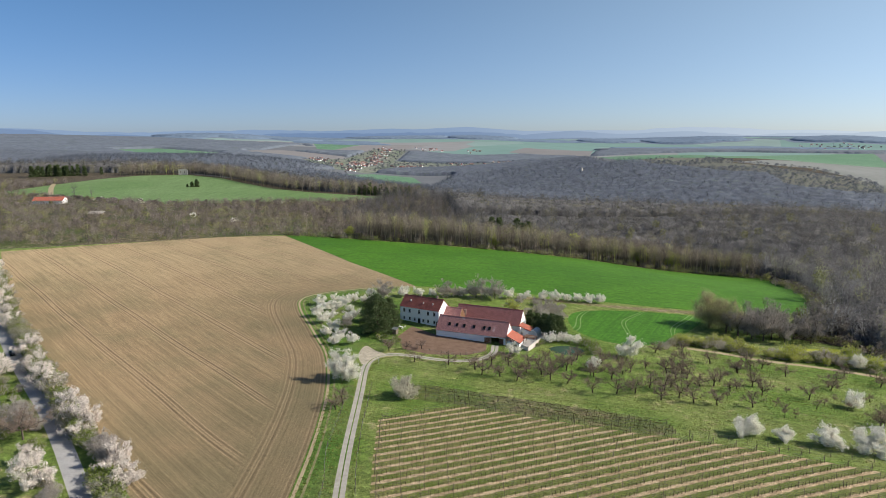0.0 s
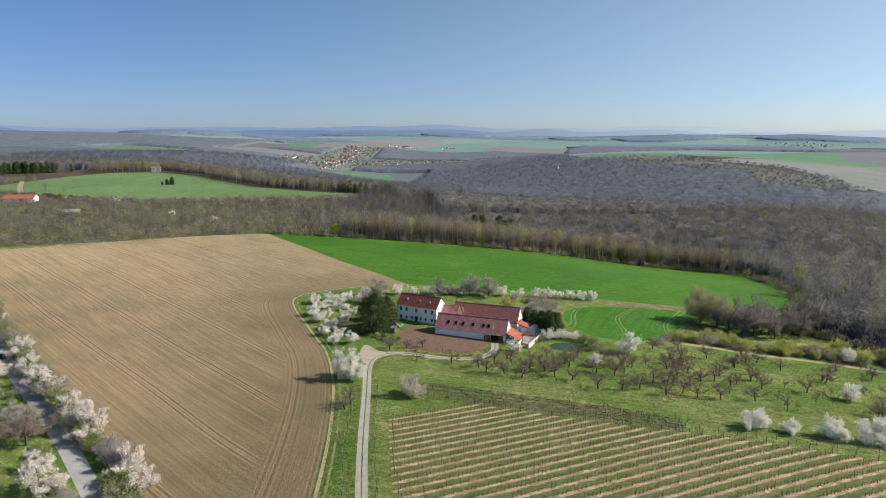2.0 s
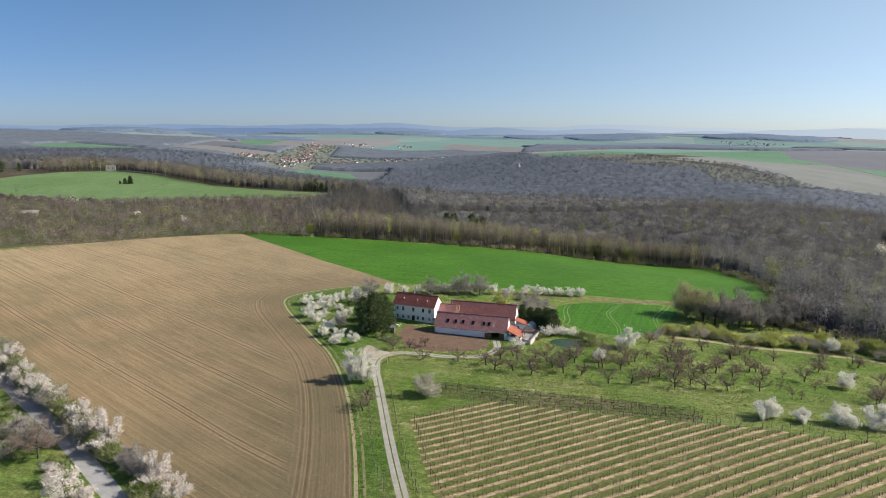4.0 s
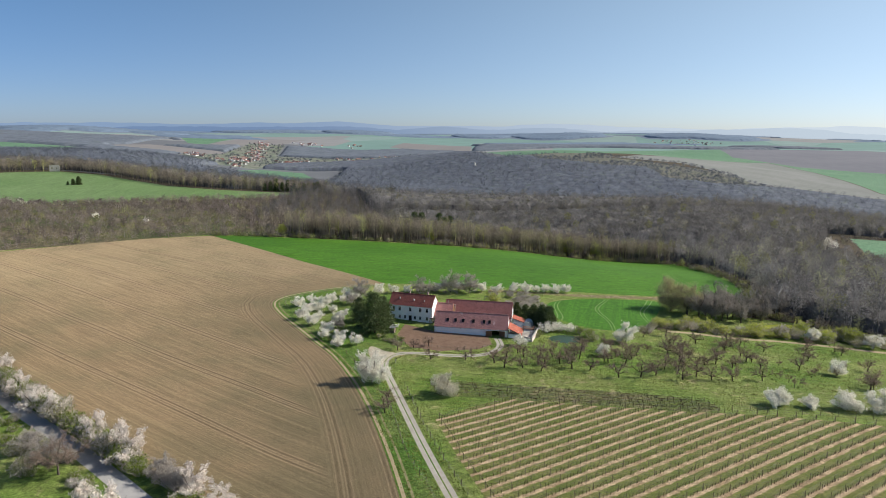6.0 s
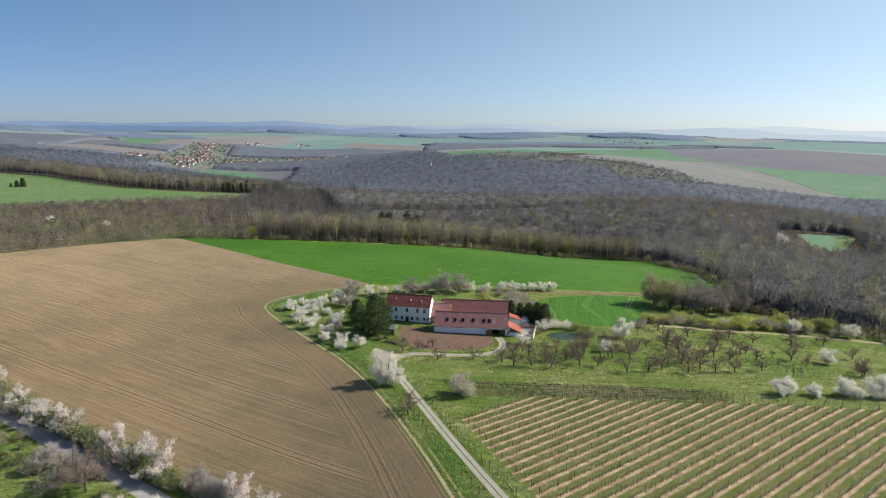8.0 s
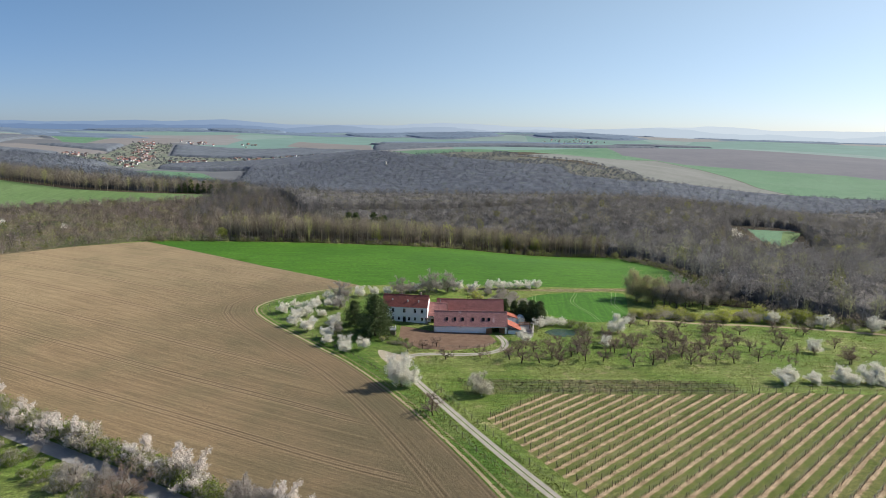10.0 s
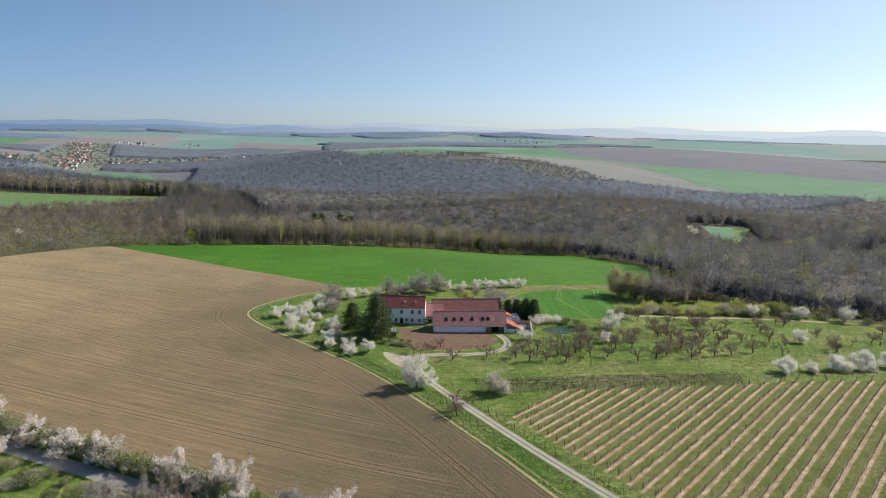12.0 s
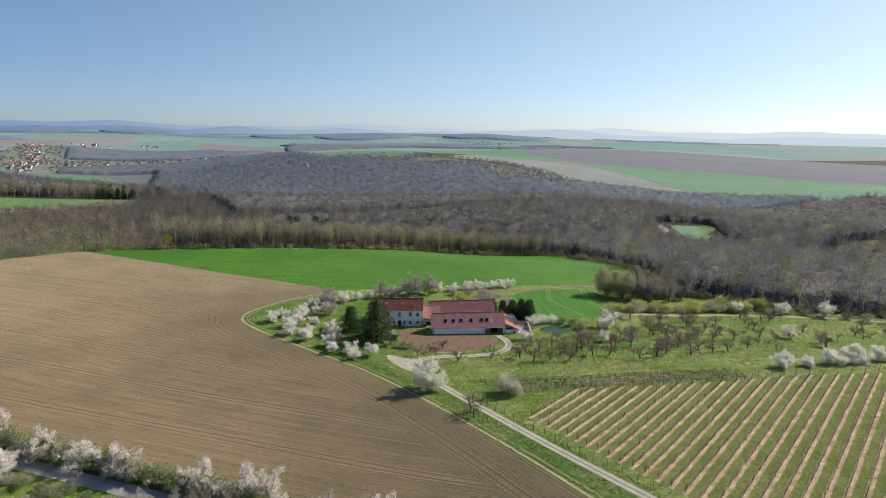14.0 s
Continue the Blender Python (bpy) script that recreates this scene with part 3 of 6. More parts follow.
TRACK = smoothed([(-16, 60), (-20, 100), (-22.5, 128), (-24, 150), (-25, 172), (-26, 195), (-27, 212), (-26, 221), (-21, 227), (-12, 226), (-3, 221.5), (7, 219.5), (14, 222), (19, 229), (20, 238)])
EARTH = smoothed([(-28.6, 216), (-30.6, 223), (-31, 230), (-29.6, 236.5), (-27.2, 234), (-25, 230), (-22.5, 228.4), (-20.5, 226.8), (-24, 222.5), (-26, 217), (-28.6, 216)])[:-1]
LAWN = [(-62, 284), (-52, 296), (-36, 304), (-8, 306), (-6, 287), (-21, 268), (-18, 248), (-14, 238), (-24, 229), (-35, 229), (-44, 240)]
YARD = [(30.2, 235.2), (32.2, 231.8), (38.0, 241.6), (42.0, 256), (33.5, 259), (26, 243)]
OLD_ROWS = smoothed([(-16, 186.5), (-14, 199), (9, 190), (39, 176), (62, 164), (60, 153), (36, 164), (8, 178)])
ROAD = smoothed([(-38, 76), (-62, 107), (-78.4, 128.6), (-94.7, 150.4), (-112, 172), (-131.8, 194.5), (-150.8, 217), (-168, 238), (-204, 285), (-252, 350), (-300, 420)])
LANE = smoothed([(96, 244), (108, 240), (120, 232), (140, 227), (165, 212), (200, 190), (230, 160)])
VINEYARD = [(-18, 169), (-4, 176), (5, 179), (27, 168), (46, 159), (71, 149), (99, 136), (150, 113), (150, 40), (-11, 40), (-15, 119), (-17, 145)]
GARDEN = [(-18, 247), (-13, 260), (-3, 250), (17, 241), (16, 231), (9, 226.5), (-5, 227), (-15, 233)]
POND = smoothed([(40, 237), (44, 240.5), (50, 240), (54, 236), (52, 231), (47.5, 229), (42, 232), (40, 237)])[:-1]
RAPE = [(146, 252), (158, 254), (168, 250), (160, 244), (147, 245)]
NEAR = [(-330, 380), (-205, 428), (-118, 474), (-22, 466), (50, 462), (115, 469), (187, 464), (226, 449), (232, 425), (219, 385), (191, 313), (178, 290), (150, 268), (168, 254), (175, 225), (200, 200), (235, 160), (330, 40), (330, -120), (-330, -120)]
SCRUB = [(-330, 380), (-205, 428), (-118, 474), (-60, 471), (-75, 520), (-140, 600), (-250, 620), (-360, 645), (-460, 690), (-620, 700), (-620, 400)]
KNOLL = [(-470, 692), (-457, 758), (-436, 830), (-407, 876), (-354, 898), (-300, 875), (-265, 837), (-204, 775), (-145, 748), (-55, 748), (-60, 735), (-109, 685), (-192, 657), (-268, 631), (-367, 662), (-424, 670)]
PLATEAU_DRY = [(338, 1210), (416, 1200), (500, 1180), (500, 1110), (479, 1092), (491, 1018), (463, 1035), (374, 1090)]
DRY_SLOPE = [(359, 1170), (433, 1130), (499, 1082), (541, 1018), (618, 939), (605, 878), (617, 818), (518, 823), (465, 870), (487, 959), (431, 985), (400, 1051), (361, 1112)]
STUBBLE = [(494, 1106), (640, 1203), (800, 1233), (932, 1252), (897, 1079), (806, 840), (822, 755), (715, 793), (600, 830), (602, 951), (590, 1040)]
SLOPE_GREEN = [(640, 1205), (900, 1650), (1150, 1750), (935, 1380), (950, 1180), (1166, 961), (1240, 690), (1000, 540), (927, 680), (824, 753), (809, 840), (900, 1079), (935, 1255), (800, 1235)]
NOTCH = [(470, 540), (530, 530), (466, 484), (450, 500)]
# kept clear of trees towards the camera, so the valley field shows
SKIRT = [(395, 490), (450, 545), (530, 535), (475, 465), (425, 425), (390, 430)]
NOTCH_PALE = [(512, 531), (531, 523), (470, 486), (462, 490)]
SLOPE_BROWN = [(1150, 1750), (935, 1380), (950, 1180), (1166, 961), (1240, 690), (1500, 640), (1900, 1000), (1700, 1800)]
PLATEAU_GREEN = [(330, 1212), (416, 1202), (500, 1182), (640, 1206), (900, 1650), (600, 1560), (300, 1650), (320, 1400)]
FAR_GREEN = [(-505, 2557), (-313, 2523), (-339, 2040), (-393, 2040)]
FAR_BROWN = [(-339, 2040), (-290, 2620), (-53, 2581), (-151, 2100)]
FAR_TAN = [(217, 2162), (317, 2516), (491, 2135), (396, 1790), (298, 1958)]
CLEARING = [(392, 322), (424, 322), (458, 308), (425, 290), (398, 303)]
STRIP = [(-822, 1645), (-758, 1743), (-571, 1665), (-550, 1595), (-613, 1465), (-715, 1521)]
FALLOW = [(-557, 1772), (-463, 1889), (-287, 1815), (-212, 1710), (-260, 1634), (-464, 1711)]
VALLEY_GREEN = [(-200, 1180), (-140, 1300), (-60, 1300), (-40, 1220), (-90, 1160)]

KNOLL_PATH = [(-463, 772), (-440, 727), (-401, 660)]
VILLAGE = [(-199, 1543, 22, 60, 26), (-178, 1662, 13, 72, 20), (-186, 1922, 11, 83, 22), (-181, 2117, 14, 69, 14), (-76, 1490, 20, 22, 16), (-46, 2245, 28, 39, 16), (42, 1569, 22, 58, 14), (164, 1631, 28, 72, 10), (-312, 1647, 15, 55, 16), (-197, 1344, 9, 44, 8), (107, 2223, 18, 38, 6), (1506, 2507, 59, 90, 30), (1122, 2569, 22, 79, 8)]
VILLAGE_GROUND = [(-260, 1300), (-350, 1640), (-260, 1720), (-240, 2000), (-230, 2180), (-120, 2180), (-130, 1750), (110, 1640), (230, 1690), (230, 1590), (20, 1500), (-120, 1420), (-150, 1300)]

REGIONS = [
    ("ground", None, "litter", "leaf-littered brown woodland ground rolling away to hills"),
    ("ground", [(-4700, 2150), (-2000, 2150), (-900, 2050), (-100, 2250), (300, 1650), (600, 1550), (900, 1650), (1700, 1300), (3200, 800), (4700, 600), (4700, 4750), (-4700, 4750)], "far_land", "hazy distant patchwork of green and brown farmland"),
    ("ground", [(-1600, 900), (-400, 930), (-100, 800), (300, 850), (700, 600), (1100, 500), (1300, 700), (816, 750), (560, 860), (400, 1100), (360, 1300), (300, 1650), (-100, 2250), (-900, 2050), (-1600, 2100)], "far_litter", "wooded valley ground far off, blue-grey from painted haze"),
    *[("hilltop", [(a + c * (1.25 + 0.3 * noise.noise((k, a, 0.3))) * math.cos(k * 0.35), b + 1.25 * c * math.sin(k * 0.35)) for k in range(18)], "far_blue", "wooded crown of a distant hill, blued with painted haze") for a, b, c, _ in HILLTOPS],
    ("ground", SCRUB, "scrub", "rough scrubby ground with dry grass and bare soil"),
    ("meadow", NEAR, "meadow", "orchard meadow of short green grass with dry tufts"),
    ("field_soil", SOIL, "soil", "large harrowed brown field with drill lines and wheel tracks"),
    ("field_wheat", WHEAT, "wheat", "large bright green field of young winter wheat"),
    ("field_wheat", SMALL, "wheat_small", "small rounded green wheat field with pale wheel tracks"),
    ("field_knoll", KNOLL, "knoll", "pale green wheat field on a distant knoll"),
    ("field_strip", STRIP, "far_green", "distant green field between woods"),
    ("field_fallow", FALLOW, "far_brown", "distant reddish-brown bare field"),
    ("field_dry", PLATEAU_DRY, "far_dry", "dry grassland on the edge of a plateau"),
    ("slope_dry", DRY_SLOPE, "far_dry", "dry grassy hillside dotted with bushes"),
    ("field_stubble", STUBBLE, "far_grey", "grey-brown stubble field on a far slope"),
    ("field_slope", SLOPE_BROWN, "far_violet", "brown ploughed field along a far ridge, made violet by painted haze"),
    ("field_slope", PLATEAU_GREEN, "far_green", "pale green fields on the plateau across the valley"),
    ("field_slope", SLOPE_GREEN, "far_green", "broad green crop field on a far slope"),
    ("field_valley", NOTCH, "far_green", "small green field in a wooded valley"),
    ("field_valley", NOTCH_PALE, "knoll", "pale strip of meadow in a wooded valley"),
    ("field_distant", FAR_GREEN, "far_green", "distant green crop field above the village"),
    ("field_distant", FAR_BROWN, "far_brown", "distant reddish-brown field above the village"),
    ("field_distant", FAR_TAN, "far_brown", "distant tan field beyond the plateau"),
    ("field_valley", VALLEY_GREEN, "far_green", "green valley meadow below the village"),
    ("village_ground", VILLAGE_GROUND, "village", "gardens and meadows between village houses in a valley"),
    ("path_knoll", ribbon(KNOLL_PATH, 5.0), "sand", "pale dirt path across the distant green knoll"),
    ("clearing", CLEARING, "dry", "pale dry clearing among woods on a slope"),
    ("field_yellow", RAPE, "rape", "small yellow-green flowering plot beside the woods"),
    ("path_balk", ribbon(BALK, 5.0), "dry", "dry grass strip between two green fields"),
    ("garden_lawn", LAWN, "lawn", "fresh green garden grass under blossoming trees"),
    ("old_vineyard", OLD_ROWS, "old_rows", "dull brownish grass between neglected trellis rows"),
    ("yard_ground", YARD, "stone", "pale paved floor of the farm yard"),
    ("verge", FIELD_EDGE[3:] + shifted(FIELD_EDGE, 9.0)[3:][::-1], "lawn", "green grass verge along the brown field"),
    ("track_field", ribbon(shifted(FIELD_EDGE, 0.9), 0.85), "sand", "sandy wheel rut along the field edge"),
    ("track_field", ribbon(shifted(FIELD_EDGE, 2.8), 0.6), "rut", "sandy wheel rut beside green grass"),
    ("vineyard_ground", VINEYARD, "vines", "grass lanes with tilled soil strips between vine rows"),
    ("lane", ribbon(LANE, 3.0), "sand", "pale dirt lane along the orchard's upper edge"),
    ("garden_bed", GARDEN, "garden", "dug reddish-brown garden soil in front of the barn"),
    ("track", ribbon(TRACK, 2.7), "gravel", "pale gravel farm track with worn wheel ruts"),
    ("earth_patch", EARTH, "bare", "worn bare earth patch where the track turns"),
    ("track_middle", ribbon(TRACK, 0.32), "lawn", "thin grass strip down the middle of the track"),
    ("road", ribbon(ROAD, 4.4), "asphalt", "narrow pale grey asphalt country road"),
    ("pond", POND, "water", "dark green pond with a still surface"),
]
POND_LEVEL = float(land(47.0, 235.0)) - 0.5


def build_land():
    """One sheet of ground, cut along the edges of fields and tracks."""
    from mathutils.geometry import delaunay_2d_cdt
    pts = []
    for lo, hi, step, skip in (((-340, 40), (340, 520), 9.0, None), ((-1400, -350), (1500, 1700), 45.0, (-335, 45, 335, 515)), ((-4750, -2500), (4750, 4800), 150.0, (-1395, -345, 1495, 1695))):
        xs, ys = np.arange(lo[0], hi[0] + 1, step), np.arange(lo[1], hi[1] + 1, step)
        for i, y in enumerate(ys):
            for x in xs + (step / 2 if i % 2 else 0):
                if skip is None or not (skip[0] < x < skip[2] and skip[1] < y < skip[3]):
                    pts.append((x, y))
    loops = []
    for _, poly, _, _ in REGIONS[1:]:
        dense = []
        for (ax, ay), (bx, by) in zip(poly, poly[1:] + poly[:1]):
            n = max(1, int(math.hypot(bx - ax, by - ay) / (12 if math.hypot(ax, ay) < 600 else 60)))
            dense += [(ax + (bx - ax) * k / n, ay + (by - ay) * k / n) for k in range(n)]
        loops.append(list(range(len(pts), len(pts) + len(dense))))
        pts += dense
    borders = [(a, b) for loop in loops for a, b in zip(loop, loop[1:] + loop[:1])]
    verts, _, faces, _, _, _ = delaunay_2d_cdt([Vector(p) for p in pts], borders, [], 0, 0.001)
    xy = np.array([tuple(v) for v in verts])
    tri = np.array(faces, dtype=np.int32)
    middle = xy[tri].mean(1)
    owner = np.zeros(len(tri), int)
    for k, (_, poly, _, _) in enumerate(REGIONS):
        if poly:
            owner[inside(poly, middle[:, 0], middle[:, 1])] = k
    z = land(xy[:, 0], xy[:, 1])
    z[np.unique(tri[owner == len(REGIONS) - 1])] = POND_LEVEL
    edge = distance(FIELD_EDGE, xy[:, 0], xy[:, 1])
    for k, (name, _, mat, label) in enumerate(REGIONS):
        mine = tri[owner == k]
        if not len(mine):
            continue
        used, back = np.unique(mine, return_inverse=True)
        co = np.column_stack([xy[used], z[used]])
        t = back.reshape(-1, 3)
        up = np.cross(co[t[:, 1]] - co[t[:, 0]], co[t[:, 2]] - co[t[:, 0]])[:, 2] < 0
        t[up] = t[up][:, ::-1]
        me = tri_mesh(name, co, t, [M[mat]])
        me.attributes.new("edge", "FLOAT", "POINT").data.foreach_set("value", edge[used].astype(np.float32))
        me.polygons.foreach_set("use_smooth", np.ones(len(t), dtype=bool))
        tagged(new(name, me), label, name.split("_")[0], kind="structure")


build_land()

# blue ridges past the land's end; glowing haze colour, paler towards the sun
def ridges(radius, base, swell, seed, colour, pale, label):
    v, f = [], []
    for i in range(401):
        a = radians(-100 + 200 * i / 400)
        crest = base + swell * (noise.noise((i * 0.035, seed, 0)) + 0.45 * noise.noise((i * 0.11, seed + 4, 0)) + 0.12 * noise.noise((i * 0.6, seed + 9, 0)))
        v += [(radius * math.sin(a), radius * math.cos(a), -300), (radius * math.sin(a), radius * math.cos(a), crest)]
        if i:
            f.append((2 * i - 2, 2 * i, 2 * i + 1, 2 * i - 1))
    n = Nodes("glowing_haze_ridges")
    # emission stands in for haze; the ridges are no light source
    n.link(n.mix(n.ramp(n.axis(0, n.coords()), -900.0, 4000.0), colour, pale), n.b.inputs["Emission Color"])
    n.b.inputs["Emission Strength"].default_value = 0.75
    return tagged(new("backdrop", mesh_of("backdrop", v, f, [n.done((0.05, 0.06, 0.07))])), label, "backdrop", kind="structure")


ridges(4640, 86, 55, 3.1, (0.17, 0.265, 0.45), (0.68, 0.78, 0.87), "glowing backdrop of hazy blue wooded hills near the horizon")
ridges(4720, 108, 40, 8.3, (0.25, 0.36, 0.55), (0.78, 0.87, 0.94), "glowing backdrop of pale blue hazy ridges on the horizon")

# ---- trees ----


def skeleton_of(rng, height, spread, fork=0.3, limbs=5, boughs=4, sprays=5, lean=0.0, upright=0.5, stout=1.0):
    """Trunk, limbs and boughs as tubes, and the ends from which twigs grow."""
    pieces, ends = [], []
    base = height * fork
    bend = rng.normal(size=2) * lean
    top = np.array((bend[0], bend[1], base))
    r = height * 0.022 * stout
    pieces.append(tube_arrays([(0, 0, -0.4), (bend[0] * 0.4, bend[1] * 0.4, base * 0.55), top], [r * 1.35, r * 1.05, r * 0.9], 6))
    for i in range(limbs):
        a = 2 * math.pi * (i + rng.uniform(-0.3, 0.3)) / limbs
        climb = 0.95 if i == 0 else rng.uniform(upright * 0.6, 0.95)
        reach = spread * math.sqrt(max(0.06, 1 - climb ** 2)) * rng.uniform(0.7, 0.95)
        rise = (height - base) * climb * 0.92
        tip = top + (math.cos(a) * reach, math.sin(a) * reach, rise)
        mid = top + (tip - top) * 0.5 + np.array((0, 0, -0.06 * height)) + rng.normal(size=3) * 0.05 * height
        pieces.append(tube_arrays([top, mid, tip], [r * 0.62, r * 0.42, r * 0.15], 4))
        for _ in range(boughs):
            t = rng.uniform(0.25, 0.95)
            start = top + (mid - top) * t * 2 if t < 0.5 else mid + (tip - mid) * (t * 2 - 1)
            out = rng.normal(size=3) * (1, 1, 0.6)
            out[:2] += np.array((math.cos(a), math.sin(a))) * 0.7
            out[2] += 0.45
            out /= np.linalg.norm(out)
            end = start + out * spread * rng.uniform(0.3, 0.55)
            end[2] = min(end[2], height * 1.02)
            pieces.append(tube_arrays([start, start + (end - start) * 0.5 + rng.normal(size=3) * 0.04 * height, end], [r * 0.28, r * 0.2, r * 0.07], 3))
            for k in range(sprays):
                q = start + (end - start) * (0.3 + 0.7 * k / max(1, sprays - 1))
                ends.append(q + rng.normal(size=3) * 0.03 * height)
    return joined(pieces), np.array(ends)


def twig_blades(rng, ends, per, length, width):
    start = np.repeat(ends, per, 0)
    d = rng.normal(size=start.shape) + (0, 0, 0.35)
    d /= np.linalg.norm(d, axis=1)[:, None]
    d *= length * rng.uniform(0.5, 1.3, (len(d), 1))
    return blades(rng, start - d * 0.1, start + d, width * rng.uniform(0.6, 1.4, len(d)))


def tree_kind(name, seed, height, spread, bark, label, category="tree", bloom=None, petals=9, petal=0.16, twigs_per=5, twig_len=0.9, twig_wide=0.035, twig_mat="twig", puff=0.42, group="", **shape):
    """One tree under an empty at its foot: trunk, twigs and, where it has any, a crown of petals or leaves."""
    rng = np.random.default_rng(seed)
    (tv, tf), ends = skeleton_of(rng, height, spread, **shape)
    ob = empty(name, Matrix.Identity(4), label, category, group)
    child("trunk", tri_mesh(name + "_trunk", tv, tf, [M[bark]]), ob)
    v, f = twig_blades(rng, ends, twigs_per, twig_len, twig_wide)
    child("twig_crown", tri_mesh(name + "_twigs", v, f, [M[twig_mat]]), ob)
    if bloom:
        at = np.repeat(ends, petals, 0)
        at = at + rng.normal(size=at.shape) * puff
        v, f = cards(rng, at, petal)
        child("crown", tri_mesh(name + "_crown", v, f, [M[bloom]]), ob)
    return ob


def bush_kind(name, seed, height, spread, leaf, label, count=400, size=0.2, stems=26, category="bush", group=""):
    """A shrub: many stems from the ground and clumps of leaves on an uneven dome."""
    rng = np.random.default_rng(seed)
    ob = empty(name, Matrix.Identity(4), label, category, group)
    a, q = rng.uniform(0, 2 * math.pi, stems), np.sqrt(rng.uniform(0, 1, stems))
    tips = np.column_stack([np.cos(a) * q * spread, np.sin(a) * q * spread, height * (1 - 0.45 * q ** 2) * rng.uniform(0.75, 1.1, stems)])
    feet = tips * (0.25, 0.25, 0) - (0, 0, 0.2)
    v, f = joined([blades(rng, feet, tips, np.full(stems, 0.07)), twig_blades(rng, tips * (1, 1, 0.8), 8, 0.8, 0.04)])
    child("brushwood", tri_mesh(name + "_stems", v, f, [M["twig_grey"]]), ob)
    if leaf:
        lobes = tips[rng.integers(0, stems, count)] * rng.uniform(0.45, 1.0, (count, 1))
        at = lobes + rng.normal(size=(count, 3)) * (0.32, 0.32, 0.3)
        at[:, 2] = np.maximum(at[:, 2], 0.05)
        v, f = cards(rng, at, size)
        child("foliage", tri_mesh(name + "_foliage", v, f, [M[leaf]]), ob)
    return ob


def conifer_kind(name, seed, height, spread, label, tiers=30, round_top=False, size=0.24, dense=2.4, taper=0.8):
    """A conifer: straight trunk, whorled drooping branches, sprays of needles."""
    rng = np.random.default_rng(seed)
    ob = empty(name, Matrix.Identity(4), label, "conifer")
    tv, tf = tube_arrays([(0, 0, -0.5), (0, 0, height * 0.5), (0, 0, height * 0.97)], [height * 0.025, height * 0.017, 0.03], 7)
    pieces, at = [(tv, tf)], []
    for i in range(tiers):
        h = height * (0.06 + 0.92 * i / tiers)
        share = (1 - h / height)
        reach = spread * (math.sqrt(share) if round_top else share ** taper) * rng.uniform(0.8, 1.1)
        for k in range(7):
            a = rng.uniform(0, 2 * math.pi)
            w = reach * rng.uniform(0.6, 1.1)
            tip = np.array((math.cos(a) * w, math.sin(a) * w, h - 0.12 * w + rng.uniform(-0.3, 0.3)))
            pieces.append(tube_arrays([(0, 0, h), tip], [0.06, 0.02], 3))
            n = int((5 + 10 * w / spread) * dense)
            t = rng.uniform(0.25, 1.0, n)[:, None]
            at.append(np.array((0, 0, h)) * (1 - t) + tip * t + rng.normal(size=(n, 3)) * (0.36, 0.36, 0.24))
    v, f = joined(pieces)
    child("trunk", tri_mesh(name + "_trunk", v, f, [M["dark_bark"]]), ob)
    v, f = cards(rng, np.concatenate(at), size)
    child("crown", tri_mesh(name + "_crown", v, f, [M["needle"]]), ob)
    return ob


PICK = random.Random(5)


def plant(kinds, x, y, scale=1.0, sink=0.1):
    """A copy of one of the kinds on the ground there, turned at random."""
    kind = PICK.choice(kinds)
    s = scale * PICK.uniform(0.9, 1.1)
    m = Matrix.LocRotScale(spot(x, y, sink), Euler((0, 0, PICK.uniform(0, 6.28))), None)
    ob = copy_thing(kind, m)
    ob.scale = (s, s, s * PICK.uniform(0.92, 1.08))
    return ob


def retire(kinds):
    """Takes away the patterns from which the copies were made."""
    for k in kinds:
        for o in (*k.children_recursive, k):
            bpy.data.objects.remove(o)


# blossom by the house, along the road and in the orchard
white = [tree_kind("blossom_tree", 10 + i, 6.2, 3.5, "bark", "white blossoming fruit tree standing in grass", bloom="blossom", petals=24, petal=0.155, fork=0.2, puff=0.36, twigs_per=3, twig_len=0.5, limbs=7, group="white blossoming trees") for i in range(4)]
for x, y, s in [(-54, 270, 1.0), (-47.6, 280, 0.95), (-44.6, 287, 1.0), (-41.2, 292, 1.0), (-36.4, 290.5, 0.8), (-41.6, 278, 0.9), (-37.2, 271, 0.85), (-51.5, 278.5, 1.0), (-50.3, 262, 1.1), (-44.5, 253, 1.1), (-40.4, 242.5, 1.05), (-34.5, 237, 1.0), (-41.5, 236.5, 0.8), (-40, 263.5, 1.0), (-47.6, 268, 0.9), (-56, 287, 0.95), (-50, 292, 0.9), (-34, 300, 0.9), (-28, 301, 0.8), (-19, 303, 1.1), (-12, 304, 1.0), (-5, 305, 0.9), (-46, 246, 0.9), (-31, 294, 0.75)]:
    plant(white, x, y, 0.84 * s)
for x, y in [(49, 307), (54.8, 306.5), (60.3, 307), (65.8, 307.3), (71.2, 307.5), (77, 308), (40, 305.5), (32, 306), (20.5, 307), (10, 306.5)]:
    plant(white, x, y, 0.84)
for x, y, s in [(25.8, 228.3, 0.75), (68.9, 227.6, 1.25), (51.5, 211.5, 0.85)]:
    plant(white, x, y, s)
wide_white = [tree_kind("blossom_tree", 15 + i, 4.7, 4.0, "dark_bark", "blossoming orchard tree, white tinged with pink, on meadow grass", bloom="blossom", petals=34, petal=0.14, fork=0.24, puff=0.36, twigs_per=3, twig_len=0.5, limbs=8, boughs=5, upright=0.25, group="white blossoming trees") for i in range(3)]
for x, y, s in [(78, 156, 1.0), (86, 152.5, 0.7), (95.5, 149.5, 1.0), (105, 147, 1.15), (116, 145, 1.1), (128, 141, 1.0)]:
    plant(wide_white, x, y, s)
for x, y, s in [(122, 181, 0.9), (152, 226, 0.9), (170, 214, 1.1)]:
    plant(white, x, y, s)
